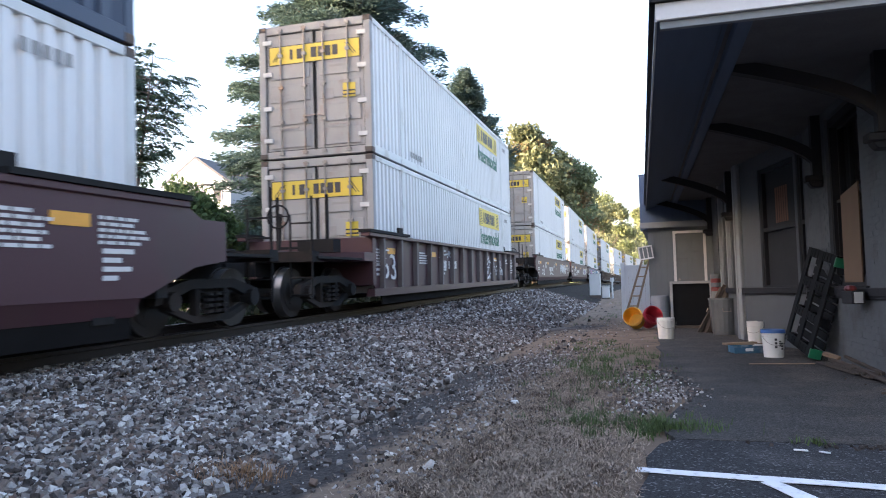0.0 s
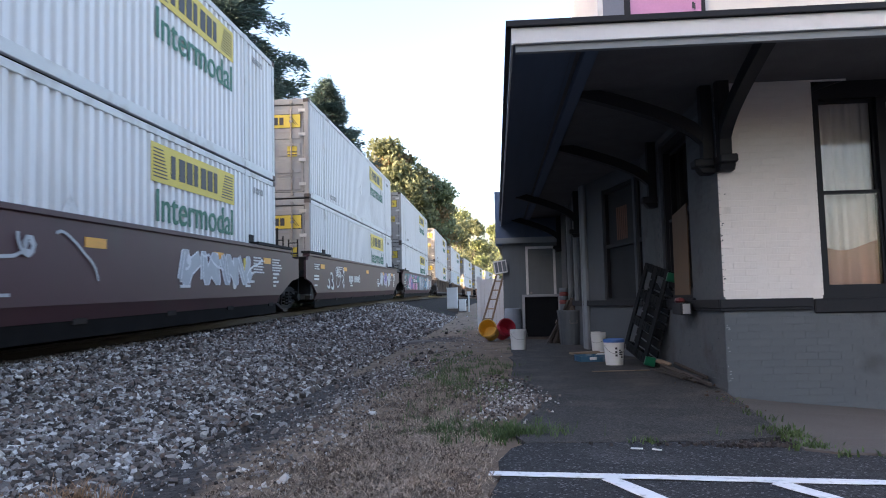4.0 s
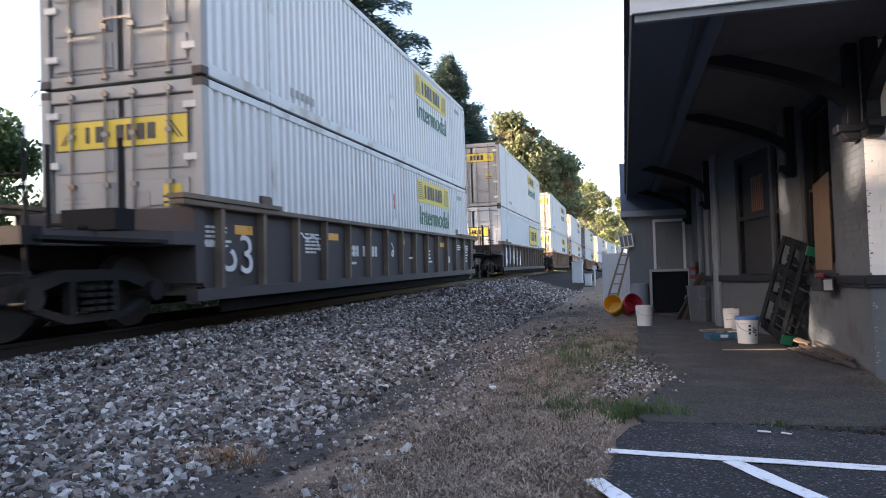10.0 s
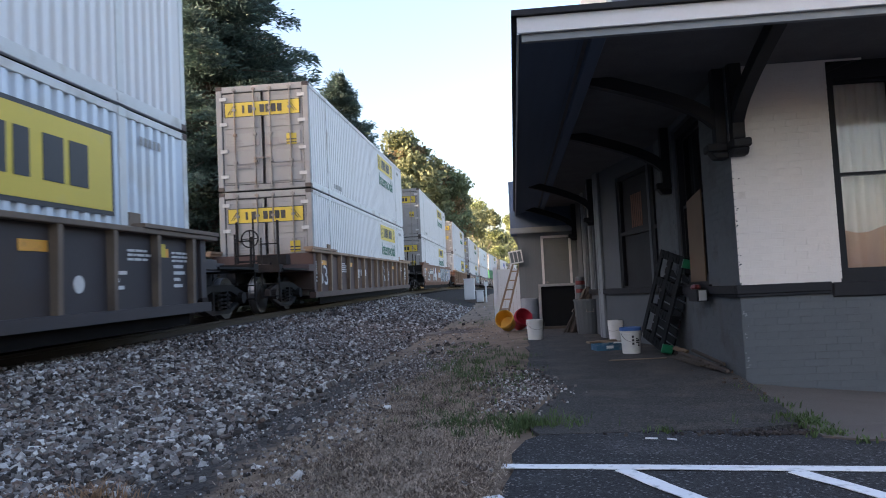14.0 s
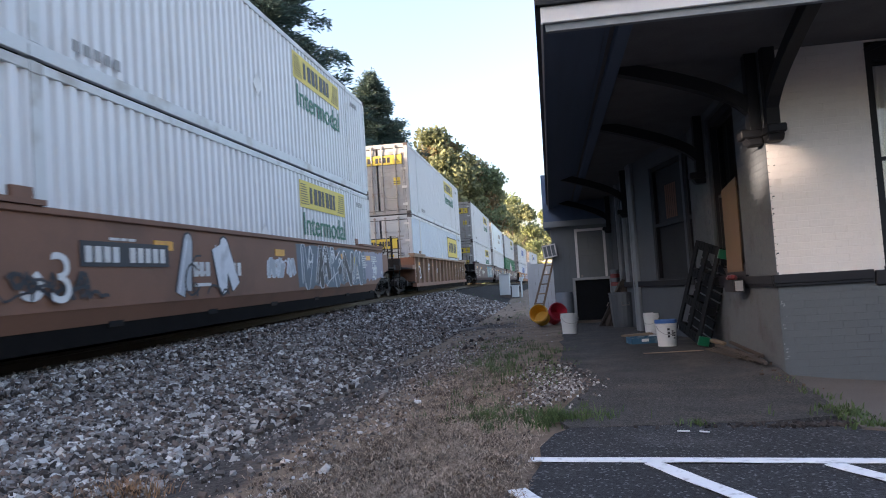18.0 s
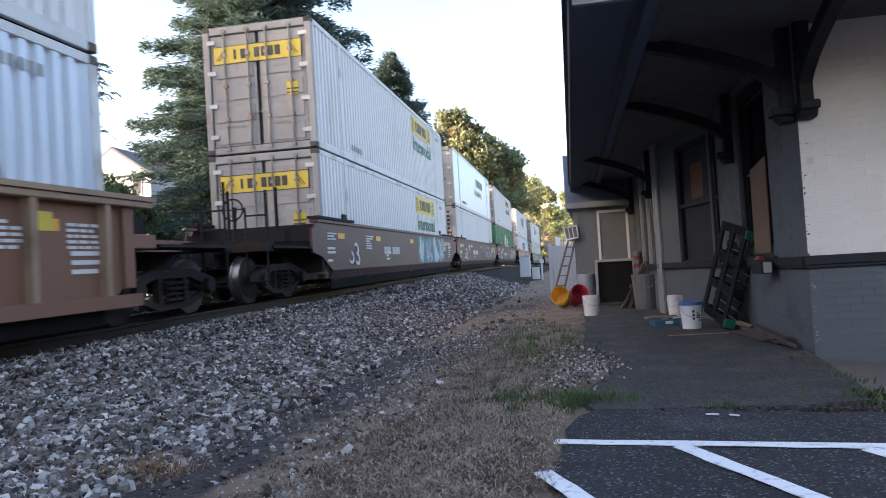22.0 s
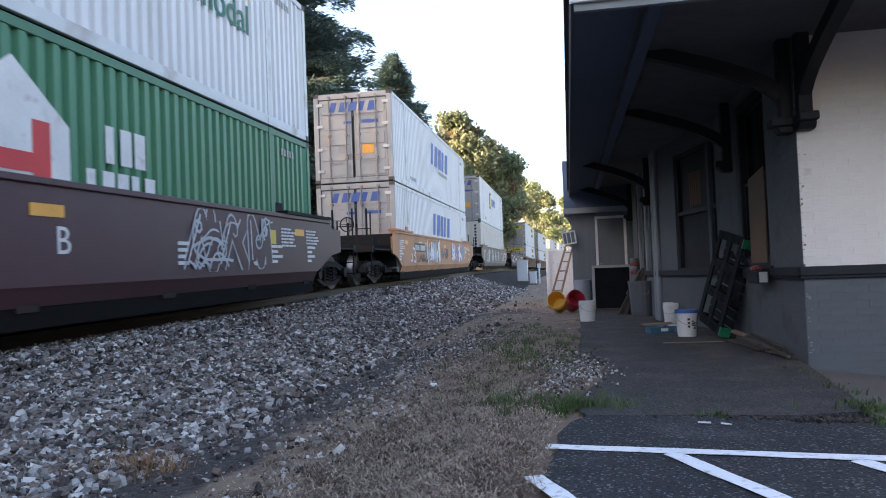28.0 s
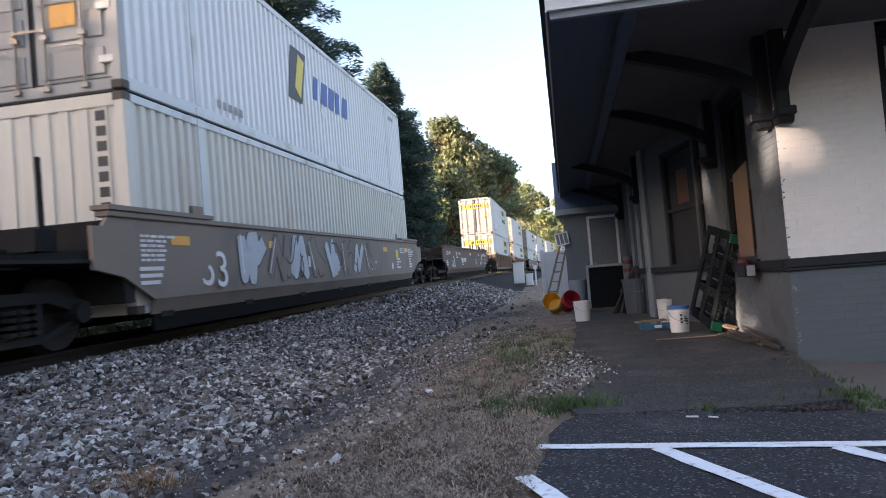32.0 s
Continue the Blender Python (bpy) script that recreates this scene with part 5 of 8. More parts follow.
def build_walls():
    # the end wall that faces down the platform, with one tall window; the wall sits behind its bricks
    end = empty("wall_south", FRAME, label="painted brick end wall, white above and grey below a dark belt", category="wall", kind="structure")
    w0, w1, z1 = 0.93, 2.29, 3.05
    bm = bmesh.new()
    for a0, a1, c0, c1 in ((0.022, w0, BELT, WALL_TOP), (w1, 9.0, BELT, WALL_TOP), (w0, w1, z1 + 0.06, WALL_TOP)):
        box(bm, a0, a1, 0.0018, 0.32, c0, c1)
    part("upper_wall", bm, M["brick_white"], end)
    bm = bmesh.new()
    box(bm, 0.022, 9.0, 0.0022, 0.32, -0.5, BELT)
    part("lower_wall", bm, M["brick_grey"], end)
    side = empty("wall_west", FRAME, label="grey painted brick wall under the canopy", category="wall", kind="structure")
    bm = bmesh.new()
    for b0, b1, c0, c1 in ((0.33, 1.05, -0.1, WALL_TOP), (2.37, 3.55, -0.1, WALL_TOP), (1.05, 2.37, -0.1, BELT), (1.05, 2.37, 2.9, WALL_TOP)):
        box(bm, 0.003, 0.32, b0, b1, c0, c1)
    box(bm, 0.003, 0.02, 0.006, 0.329, -0.1, WALL_TOP)
    part("wall_body", bm, M["brick_grey"], side)
    # the bay: a slanted flank and a front, with openings
    bay = empty("wall_bay", FRAME, label="grey painted projecting bay with dark sheets for window panes", category="wall", kind="structure")
    for (p, q, opens) in (((0.0, 3.55), (-0.55, 6.0), ((0.03, 0.24), (0.32, 1.58))), ((-0.55, 6.0), (-0.55, 10.6), ((0.35, 0.95), (1.6, 2.2), (2.8, 3.4)))):
        d = Vector((q[0] - p[0], q[1] - p[1]))
        ln = d.length
        ang = math.degrees(math.atan2(d.y, d.x))
        flank = empty("bay_side", pose(p[0], p[1], 0, 0, 0, ang))
        flank.parent = bay
        bm = bmesh.new()
        box(bm, 0, ln, -0.3, 0, -0.1, BELT)
        box(bm, 0, ln, -0.3, 0, 2.75, WALL_TOP)
        u = 0.0
        for o0, o1 in opens:
            box(bm, u, o0, -0.3, 0, BELT, 2.75)
            u = o1
        box(bm, u, ln, -0.3, 0, BELT, 2.75)
        part("bay_wall", bm, M["bay_grey"], flank)
        bm = bmesh.new()
        box(bm, 0, ln, 0, 0.05, BELT - 0.05, BELT + 0.05)
        part("belt_course", bm, M["trim_dark"], flank, bevel=0.008)
        for o0, o1 in opens:
            bm = bmesh.new()
            for u0, u1, c0, c1 in ((o0, o0 + 0.07, BELT, 2.75), (o1 - 0.07, o1, BELT, 2.75), (o0 + 0.07, o1 - 0.07, 2.68, 2.75), (o0 + 0.07, o1 - 0.07, BELT, BELT + 0.08), (o0 + 0.07, o1 - 0.07, 1.75, 1.81)):
                box(bm, u0, u1, -0.14, -0.03, c0, c1)
            part("window_frame", bm, M["trim_dark"], flank)
            # opaque dark sheet added where the glass would mirror the train
            bm = bmesh.new()
            box(bm, o0 + 0.06, o1 - 0.06, -0.1, -0.09, BELT + 0.05, 2.7)
            part("insect_screen", bm, M["unlit_pane"], flank, "dark sheet in place of the unlit pane")
            # dark sheet stands in for the unlit room behind
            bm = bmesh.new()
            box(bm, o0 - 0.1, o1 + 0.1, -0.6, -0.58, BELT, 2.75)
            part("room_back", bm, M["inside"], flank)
            if o1 - o0 > 1:
                for k in range(6):
                    bm = bmesh.new()
                    box(bm, o0 + 0.42 + 0.075 * k, o0 + 0.47 + 0.075 * k, -0.088, -0.083, 1.86, 2.4)
                    part("slat", bm, M["curtain_rust"], flank, "rust-coloured upright slat behind the sash")
        if len(opens) > 2:
            for u0 in (0.0, 1.15, 2.4):
                bm = bmesh.new()
                box(bm, u0 + 0.02, u0 + 0.17, 0.0, 0.06, 0.0 if u0 == 0 else BELT + 0.05, 3.3)
                part("corner_board", bm, M["trim_grey"], flank, bevel=0.008)
        else:
            for u0 in (2.35,):
                bm = bmesh.new()
                box(bm, u0, u0 + 0.15, 0.0, 0.055, 0.0, 3.3)
                part("corner_board", bm, M["trim_grey"], flank, bevel=0.008)
    # belt course and sills
    belt = empty("trim_belt", FRAME, label="dark painted projecting belt course", category="trim", kind="structure")
    for nm, x0, x1, y0, y1 in (("belt_course", -0.045, 0.825, -0.045, 0.01), ("belt_course", 2.39, 9.0, -0.045, 0.01), ("belt_course", -0.045, 0.01, 0.01, 3.55)):
        bm = bmesh.new()
        box(bm, x0, x1, y0, y1, BELT - 0.055, BELT + 0.03)
        box(bm, x0 + 0.012 * (x0 < 0), x1, y0 + 0.012, y1, BELT - 0.085, BELT - 0.055)
        part(nm, bm, M["trim_dark"], belt, bevel=0.006)
    return end, side


WALL_END, WALL_SIDE = build_walls()


def sash_window(name, m, w, h, label, rise=0.0, curtains=False, board=False, bays=1):
    """Double-hung sashes in a dark frame: sill, arched head, panes, and what hangs behind them. Looks to -y, from its lower left corner."""
    win = empty(name, m, label=label, category="window", kind="structure")
    bm = bmesh.new()
    for x0, x1, z0, z1 in ((0, 0.075, 0, h), (w - 0.075, w, 0, h), (0.075, w - 0.075, h - 0.10, h), (0.075, w - 0.075, 0, 0.10)):
        box(bm, x0, x1, -0.02, 0.14, z0, z1)
    if rise:
        n = 14
        for i in range(n):
            u0, u1 = i / n, (i + 1) / n
            c0, c1 = rise * (1 - (2 * u0 - 1) ** 2), rise * (1 - (2 * u1 - 1) ** 2)
            prism(bm, [(u0 * w, h), (u1 * w, h), (u1 * w, h + c1 + 0.01), (u0 * w, h + c0 + 0.01)], "y", 0.01, 0.1)
            prism(bm, [(u0 * w, h + c0 - 0.045), (u1 * w, h + c1 - 0.045), (u1 * w, h + c1 + 0.012), (u0 * w, h + c0 + 0.012)], "y", -0.045, 0.01)
    part("window_frame", bm, M["trim_dark"], win)
    bm = bmesh.new()
    box(bm, -0.1, w + 0.1, -0.09, 0.05, -0.14, 0.0)
    part("window_sill", bm, M["trim_dark"], win, bevel=0.012)
    step = (w - 0.15) / bays
    for q in range(bays):
        x0, x1 = 0.075 + q * step, 0.075 + (q + 1) * step
        if q:
            bm = bmesh.new()
            box(bm, x0 - 0.045, x0 + 0.045, -0.015, 0.13, 0.10, h - 0.10)
            part("mullion", bm, M["trim_dark"], win)
            x0 += 0.045
        if q < bays - 1:
            x1 -= 0.045
        for nm, z0, z1, y in (("lower_sash", 0.10, h * 0.51, 0.02), ("upper_sash", h * 0.495, h - 0.10, 0.06)):
            bm = bmesh.new()
            for p0, p1, c0, c1 in ((x0, x0 + 0.02, z0, z1), (x1 - 0.02, x1, z0, z1), (x0 + 0.02, x1 - 0.02, z0, z0 + 0.03), (x0 + 0.02, x1 - 0.02, z1 - 0.03, z1)):
                box(bm, p0, p1, y, y + 0.035, c0, c1)
            sash = part(nm, bm, M["trim_dark"], win)
            if not (board and nm == "lower_sash"):
                bm = bmesh.new()
                box(bm, x0 + 0.015, x1 - 0.015, y + 0.014, y + 0.02, z0 + 0.02, z1 - 0.02)
                part("pane", bm, M["glass"], sash).visible_shadow = False
    # the low reddish sheet is added for a pink reflection in the panes
    if curtains:
        for nm, mat, z0, z1, y, k, words in (("curtain", M["blind"], 0.05, h - 0.05, 0.17, 58.0, "pale hanging curtain"), ("cloth", M["reflection_red"], 0.10, 0.52, 0.14, 31.0, "reddish sheet for a pink reflection low in the glass")):
            bm = bmesh.new()
            n, rows = 150, []
            for z in (z0, 0.5 * (z0 + z1), z1):
                rows.append([bm.verts.new((0.09 + (w - 0.18) * i / n, y + 0.014 * math.sin(k * i / n * w + 1.3 * math.sin(7 * i / n)) + 0.004 * math.sin(2.6 * k * i / n + z), z - 0.05 * (nm == "cloth" and z == z1) * math.sin(9 * i / n))) for i in range(n + 1)])
            for p, q in zip(rows, rows[1:]):
                for i in range(n):
                    bm.faces.new((p[i], p[i + 1], q[i + 1], q[i]))
            part(nm, bm, mat, win, words, smooth=True)
    if board:
        bm = bmesh.new()
        prism(bm, [(0.44, 0.04), (w - 0.22, 0.04), (w - 0.20, 1.10), (0.46, 1.03)], "y", -0.035, -0.021)
        part("plywood_sheet", bm, M["plywood"], win, "bare tan plywood nailed over the lower sash")
    # sheet in a dark colour, in place of the room's shade
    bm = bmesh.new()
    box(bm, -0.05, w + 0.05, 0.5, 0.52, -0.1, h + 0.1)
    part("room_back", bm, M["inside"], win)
    return win


sash_window("window_1", in_frame(0.94, 0.06, BELT + 0.02), 1.34, 2.06, "tall paired double-hung window in a black frame with pale curtains", rise=0.16, curtains=True, bays=2)
sash_window("window_2", in_frame(0.06, 2.37, BELT + 0.05, -90), 1.32, 2.0, "dark sash window partly covered by a plywood sheet", board=True)


def build_bricks():
    """Painted bricks of the end wall and of the flank at the corner, each a little proud of its joints."""
    rng = random.Random(8)
    ch, bl = 0.0675, 0.212
    bm = bmesh.new()
    box(bm, 0, bl - 0.0015, -0.0015, 0.012, 0, ch - 0.0045)
    whole = {}
    for key in ("brick_white", "brick_grey"):
        b2 = bm.copy()
        whole[key] = to_mesh(b2, "brick", M[key], bevel=0.0015)
    bm.free()
    count = 0
    rest = {"brick_white": bmesh.new(), "brick_grey": bmesh.new()}
    for r in range(-6, 51):
        z = 0.005 + r * ch
        if BELT - 0.1 < z < BELT + 0.03:
            continue
        key = "brick_white" if z > BELT else "brick_grey"
        a = 0.004 - (0.106 if r % 2 else 0.0)
        while a < 3.3:
            a0, a1 = max(0.004, a), a + bl - 0.0015
            if z > BELT and a1 > 0.93 and a0 < 2.29 and z < 2.9 + 0.16 * (1 - ((min(max(a0, 1.0), 2.2) - 1.61) / 0.67) ** 2):
                a1 = min(a1, 0.938) if a0 < 0.93 else a1
                a0 = max(a0, 2.282) if a1 > 2.29 else a0
                if a1 - a0 < 0.03 or (a0 > 0.93 and a1 < 2.282):
                    a += bl
                    continue
            jig = rng.uniform(-0.0008, 0.0006)
            if a1 - a0 > bl - 0.02 and count < 300 and a0 < 1.0:
                part("brick", whole[key], None, WALL_END, at=pose(a0, jig, z))
                count += 1
            else:
                box(rest[key], a0, a1, -0.0015 + jig, 0.012, z, z + ch - 0.0045)
            a += bl
        if z < 3.5:                       # the flank, joined
            b = 0.004 - (0.106 if r % 2 == 0 else 0.0)
            while b < 3.5:
                b0, b1 = max(0.004, b), min(b + bl - 0.004, 3.54)
                if not (z > BELT and b1 > 1.04 and b0 < 2.38 and z < 3.0):
                    jig = rng.uniform(-0.0008, 0.0006)
                    box(rest["brick_grey"], -0.0015 + jig, 0.012, b0, b1, z, z + ch - 0.0045)
                b += bl
    for key, b3 in rest.items():
        ob = part("brickwork", b3, M[key], WALL_END)
        ob["kind"] = "stuff"


def build_canopy():
    """The deep eaves all round: sloping soffit boards, fascias, a beam, and knee braces on blocks."""
    can = empty("canopy", FRAME, label="deep dark overhanging eaves with white fascia and knee braces", category="canopy", kind="structure")
    lo, hi, a0, b0, b1 = 2.84, 3.40, -2.0, -1.77, 15.2
    # soffit, mitred at the corner
    n = 16
    bm = bmesh.new()
    for i in range(n):
        u0, u1 = i / n + 0.0008, (i + 1) / n - 0.0008
        for (u, v) in ((u0, u1),):
            pa0, pa1 = a0 + (0 - a0) * u, a0 + (0 - a0) * v
            za0, za1 = lo + (hi - lo) * u, lo + (hi - lo) * v
            bs0, bs1 = b0 + (0 - b0) * u, b0 + (0 - b0) * v
            q = [bm.verts.new(p) for p in ((pa0, bs0, za0), (pa0, b1, za0), (pa1, b1, za1), (pa1, bs1, za1))]
            bm.faces.new(q)
            q2 = [bm.verts.new((p.co.x, p.co.y, p.co.z + 0.02)) for p in q]
            bm.faces.new(q2[::-1])
            q = [bm.verts.new(p) for p in ((pa0, bs0, za0), (pa1, bs1, za1), (9, bs1, za1), (9, bs0, za0))]
            bm.faces.new(q)
            q2 = [bm.verts.new((p.co.x, p.co.y, p.co.z + 0.02)) for p in q]
            bm.faces.new(q2[::-1])
    part("soffit_boards", bm, M["soffit"], can)
    for x0, x1, y0, y1, paint, words in ((a0 - 0.03, 9, b0 - 0.03, b0, "fascia", "pale grey painted fascia board"), (a0 - 0.03, a0, b0, b1, "soffit", "dark blue painted fascia board")):
        bm = bmesh.new()
        box(bm, x0, x1, y0, y1, lo - 0.02, lo + 0.105)
        part("fascia_board", bm, M[paint], can, words, bevel=0.004)
        bm = bmesh.new()
        box(bm, x0 - 0.04, x1, y0 - 0.035, y1, lo + 0.107, lo + 0.15)
        part("drip_edge", bm, M["trim_dark"], can)
    bm = bmesh.new()
    box(bm, a0 - 0.034, a0 - 0.018, b0 - 0.034, b1, lo - 0.03, lo - 0.021)
    part("edge_strip", bm, M["fascia"], can, "thin pale strip under the dark fascia")
    bm = bmesh.new()
    box(bm, a0, 9, b0 + 0.002, b0 + 0.05, lo - 0.075, lo - 0.004)
    part("frieze_board", bm, M["trim_grey"], can)
    bm = bmesh.new()
    box(bm, -1.42, -1.30, b0 + 0.3, b1, lo + 0.07, lo + 0.17)
    part("eaves_beam", bm, M["soffit"], can, bevel=0.01)

    def brace(m):
        """A curved knee brace that springs from a block on the wall, out along -x."""
        bm = bmesh.new()
        pts = [(-0.06 - 1.36 * k / 10, 2.36 + 0.60 * (k / 10) ** 0.62) for k in range(11)]
        prism(bm, pts + [(x + 0.045, z + 0.115) for x, z in reversed(pts)], "y", -0.055, 0.055)
        box(bm, -0.11, -0.002, -0.06, 0.06, 2.24, 3.32)
        ob = part("knee_brace", bm, M["trim_dark"], can, bevel=0.006)
        ob.matrix_basis = m
        bm = bmesh.new()
        box(bm, -0.20, 0.0, -0.085, 0.085, 2.17, 2.25)
        prism(bm, [(-0.17, 2.17), (0.0, 2.17), (0.0, 2.10), (-0.12, 2.10)], "y", -0.075, 0.075)
        part("corbel_block", bm, M["trim_dark"], ob, bevel=0.012)

    brace(pose(-0.005, 0.09, 0))
    brace(pose(0.06, -0.005, 0, 0, 0, 90))
    brace(pose(-0.005, 2.56, 0))
    brace(pose(-0.555, 6.6, 0))
    brace(pose(-0.555, 10.4, 0))
    # the roof over it, hipped towards the end wall
    roof = empty("roof", FRAME, label="low hipped dark shingle roof over the eaves", category="roof", kind="structure")
    bm = bmesh.new()
    ra, rz = 4.6, 5.15
    v = [bm.verts.new(p) for p in ((a0 - 0.05, b0 - 0.05, lo + 0.152), (9, b0 - 0.05, lo + 0.152), (9, b1, lo + 0.152), (a0 - 0.05, b1, lo + 0.152), (ra, 5.0, rz), (9, 5.0, rz), (ra, b1, rz), (9, b1, rz))]
    for f in ((0, 1, 5, 4), (0, 4, 6, 3), (4, 5, 7, 6), (3, 6, 7, 2), (0, 3, 2, 1)):
        bm.faces.new([v[i] for i in f])
    part("shingles", bm, M["shingle"], roof)
    dorm = empty("dormer", FRAME, label="pale gabled dormer with a pink reflection painted on its pane and slate shutter", category="dormer", kind="structure")
    bm = bmesh.new()
    box(bm, -0.88, 6.0, 1.0, 4.0, 3.3, 5.6)
    part("dormer_wall", bm, M["dormer_white"], dorm)
    bm = bmesh.new()
    box(bm, -0.94, -0.88, 0.97, 1.05, 3.3, 5.6)
    part("corner_board", bm, M["fascia"], dorm)
    bm = bmesh.new()
    box(bm, -0.88, -0.64, 0.965, 0.998, 3.3, 5.6)
    part("shutter", bm, M["slate_blue"], dorm, "slate blue shutter beside the pane")
    bm = bmesh.new()
    box(bm, -0.64, -0.57, 0.955, 0.998, 3.3, 5.6)
    box(bm, 0.23, 0.27, 0.955, 0.998, 3.3, 5.6)
    part("window_frame", bm, M["trim_dark"], dorm)
    # opaque pane; its pink stands for a reflection
    bm = bmesh.new()
    box(bm, -0.57, 0.23, 0.972, 0.998, 3.7, 5.4)
    part("pane", bm, M["pink"], dorm)
    bm = bmesh.new()
    prism(bm, [(-0.46, 3.98), (-0.28, 3.98), (-0.33, 4.09), (-0.36, 4.12), (-0.40, 4.09)], "y", 0.962, 0.97)
    part("pane_mark", bm, M["white_ink"], dorm)
    for k in range(14):
        bm = bmesh.new()
        u, w = -0.2 + 0.41 * ((k * 0.618) % 1), 4.05 + 0.9 * ((k * 0.377) % 1)
        box(bm, u, u + 0.012 + 0.004 * (k % 3), 0.962, 0.97, w, w + 0.03 + 0.015 * (k % 4))
        part("pane_mark", bm, M["ink"], dorm)
    # the far end and the inner walls close the building
    rest = empty("wall_rest", FRAME, label="plain painted walls closing the building", category="wall", kind="structure")
    for x0, x1, y0, y1 in ((8.7, 9.0, 0.33, 15.0), (-0.55, 9.0, 15.0, 15.3), (-0.55, -0.3, 10.6, 15.0)):
        bm = bmesh.new()
        box(bm, x0, x1, y0, y1, -0.1, WALL_TOP)
        part("wall_body", bm, M["brick_grey"], rest)
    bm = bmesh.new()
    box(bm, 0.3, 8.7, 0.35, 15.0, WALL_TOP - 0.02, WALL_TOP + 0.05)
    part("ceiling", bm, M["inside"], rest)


M["slate_blue"] = material("slate_blue", (0.13, 0.15, 0.20), 0.7, vary=0.08)
M["dormer_white"] = material("dormer_white", (0.55, 0.54, 0.54), 0.8, vary=0.06)
# reflection in the dormer glass, put into the pane's colour
M["pink"] = material("pink", (0.42, 0.20, 0.36), 0.3, vary=0.15, scale=3)
build_canopy()


def build_shed():
    """The lean-to store across the end of the platform, sided with upright boards, with a panelled door."""
    y0 = 17.5
    shed = empty("shed", label="grey board-sided lean-to shed with a white-trimmed panel door", category="shed", kind="structure")
    M["siding"] = material("siding", (0.125, 0.142, 0.155), 0.75, vary=0.1, scale=2, stretch=(1, 1, 0.2), per_piece=0.06)
    M["door_grey"] = material("door_grey", (0.115, 0.128, 0.135), 0.6, vary=0.08)
    M["trim_white"] = material("trim_white", (0.62, 0.62, 0.62), 0.6, vary=0.06, dirt=(0.3, 0.3, 0.3), dirt_amount=0.12, dirt_scale=5)
    bm = bmesh.new()
    box(bm, 0, 0.138, 0, 0.02, 0, 2.36)
    board = to_mesh(bm, "board", M["siding"], bevel=0.003)
    for i in range(13):
        x = -0.45 + i * 0.14
        if 0.1 < x + 0.07 < 0.88:
            continue
        part("board", board, None, shed, at=pose(x, y0 - 0.02, 0.02))
    bm = bmesh.new()
    box(bm, -0.44, 0.12, y0, y0 + 0.1, 0, 2.38)
    box(bm, 0.86, 1.5, y0, y0 + 0.1, 0, 2.38)
    box(bm, 0.12, 0.86, y0, y0 + 0.1, 2.26, 2.38)
    box(bm, -0.45, -0.35, y0 + 0.1, y0 + 6, 0, 2.38)
    part("shed_wall", bm, M["siding"], shed)
    bm = bmesh.new()
    box(bm, -0.62, 1.5, y0 + 0.12, y0 + 0.2, 2.3, 3.7)
    part("upper_wall", bm, M["soffit"], shed)
    bm = bmesh.new()
    box(bm, -0.62, 1.5, y0 - 0.18, y0 + 6.2, 2.40, 2.46)
    box(bm, -0.62, 1.5, y0 - 0.2, y0 - 0.17, 2.34, 2.48)
    part("shed_roof", bm, M["trim_grey"], shed)
    bm = bmesh.new()
    box(bm, 0.18, 0.80, y0 - 0.01, y0 + 0.03, 0.1, 2.2)
    door = part("door", bm, M["door_grey"], shed, bevel=0.004)
    for cx in (0.335, 0.645):
        for z0, z1 in ((0.3, 0.8), (0.95, 1.6), (1.75, 2.05)):
            bm = bmesh.new()
            box(bm, cx - 0.105, cx + 0.105, y0 - 0.02, y0 - 0.008, z0, z1)
            part("door_panel", bm, M["door_grey"], door, bevel=0.006)
    bm = bmesh.new()
    tube(bm, (0.24, y0 - 0.06, 1.1), (0.24, y0 - 0.01, 1.1), 0.028, n=10)
    part("door_knob", bm, M["rod"], door)
    for x0, x1, z0, z1 in ((0.12, 0.18, 0.1, 2.26), (0.80, 0.86, 0.1, 2.26), (0.18, 0.80, 2.2, 2.26)):
        bm = bmesh.new()
        box(bm, x0, x1, y0 - 0.035, y0, z0, z1)
        part("door_trim", bm, M["trim_white"], shed, "white painted door trim")


build_shed()


def build_apron():
    """A concrete walk that falls gently from the parking bay to the foot of the end wall."""
    front = [(1.60, 4.20), (1.78, 4.09), (3.5, 3.98), (9.0, 3.9)]
    fold = [(1.63, 4.5), (1.85, 4.5), (3.5, 4.5), (9.0, 4.5)]
    middle = [(1.79, 5.9), (2.2, 5.85), (3.7, 5.9), (9.0, 5.9)]
    back = [(1.91, 6.97), (2.4, 6.998), (4.0, 7.055), (9.0, 7.25)]
    bm = bmesh.new()
    rows = []
    for line, zs in ((front, (0.008, 0.008, 0.0, -0.01)), (fold, (0.006, 0.006, 0.006, 0.0)), (middle, (-0.02, -0.05, -0.15, -0.2)), (back, (-0.06, -0.12, -0.26, -0.4))):
        rows.append([bm.verts.new((x, y, z)) for (x, y), z in zip(line, zs)])
    for p, q in zip(rows, rows[1:]):
        for i in range(3):
            bm.faces.new((p[i], p[i + 1], q[i + 1], q[i]))
    low = bmesh.ops.extrude_face_region(bm, geom=list(bm.faces))
    for v in low["geom"]:
        if isinstance(v, bmesh.types.BMVert):
            v.co.z -= 0.07
    tagged(part("concrete_apron", bm, M["concrete"]), "stained concrete walk falling to the foot of the end wall", "pavement", kind="structure")


build_apron()


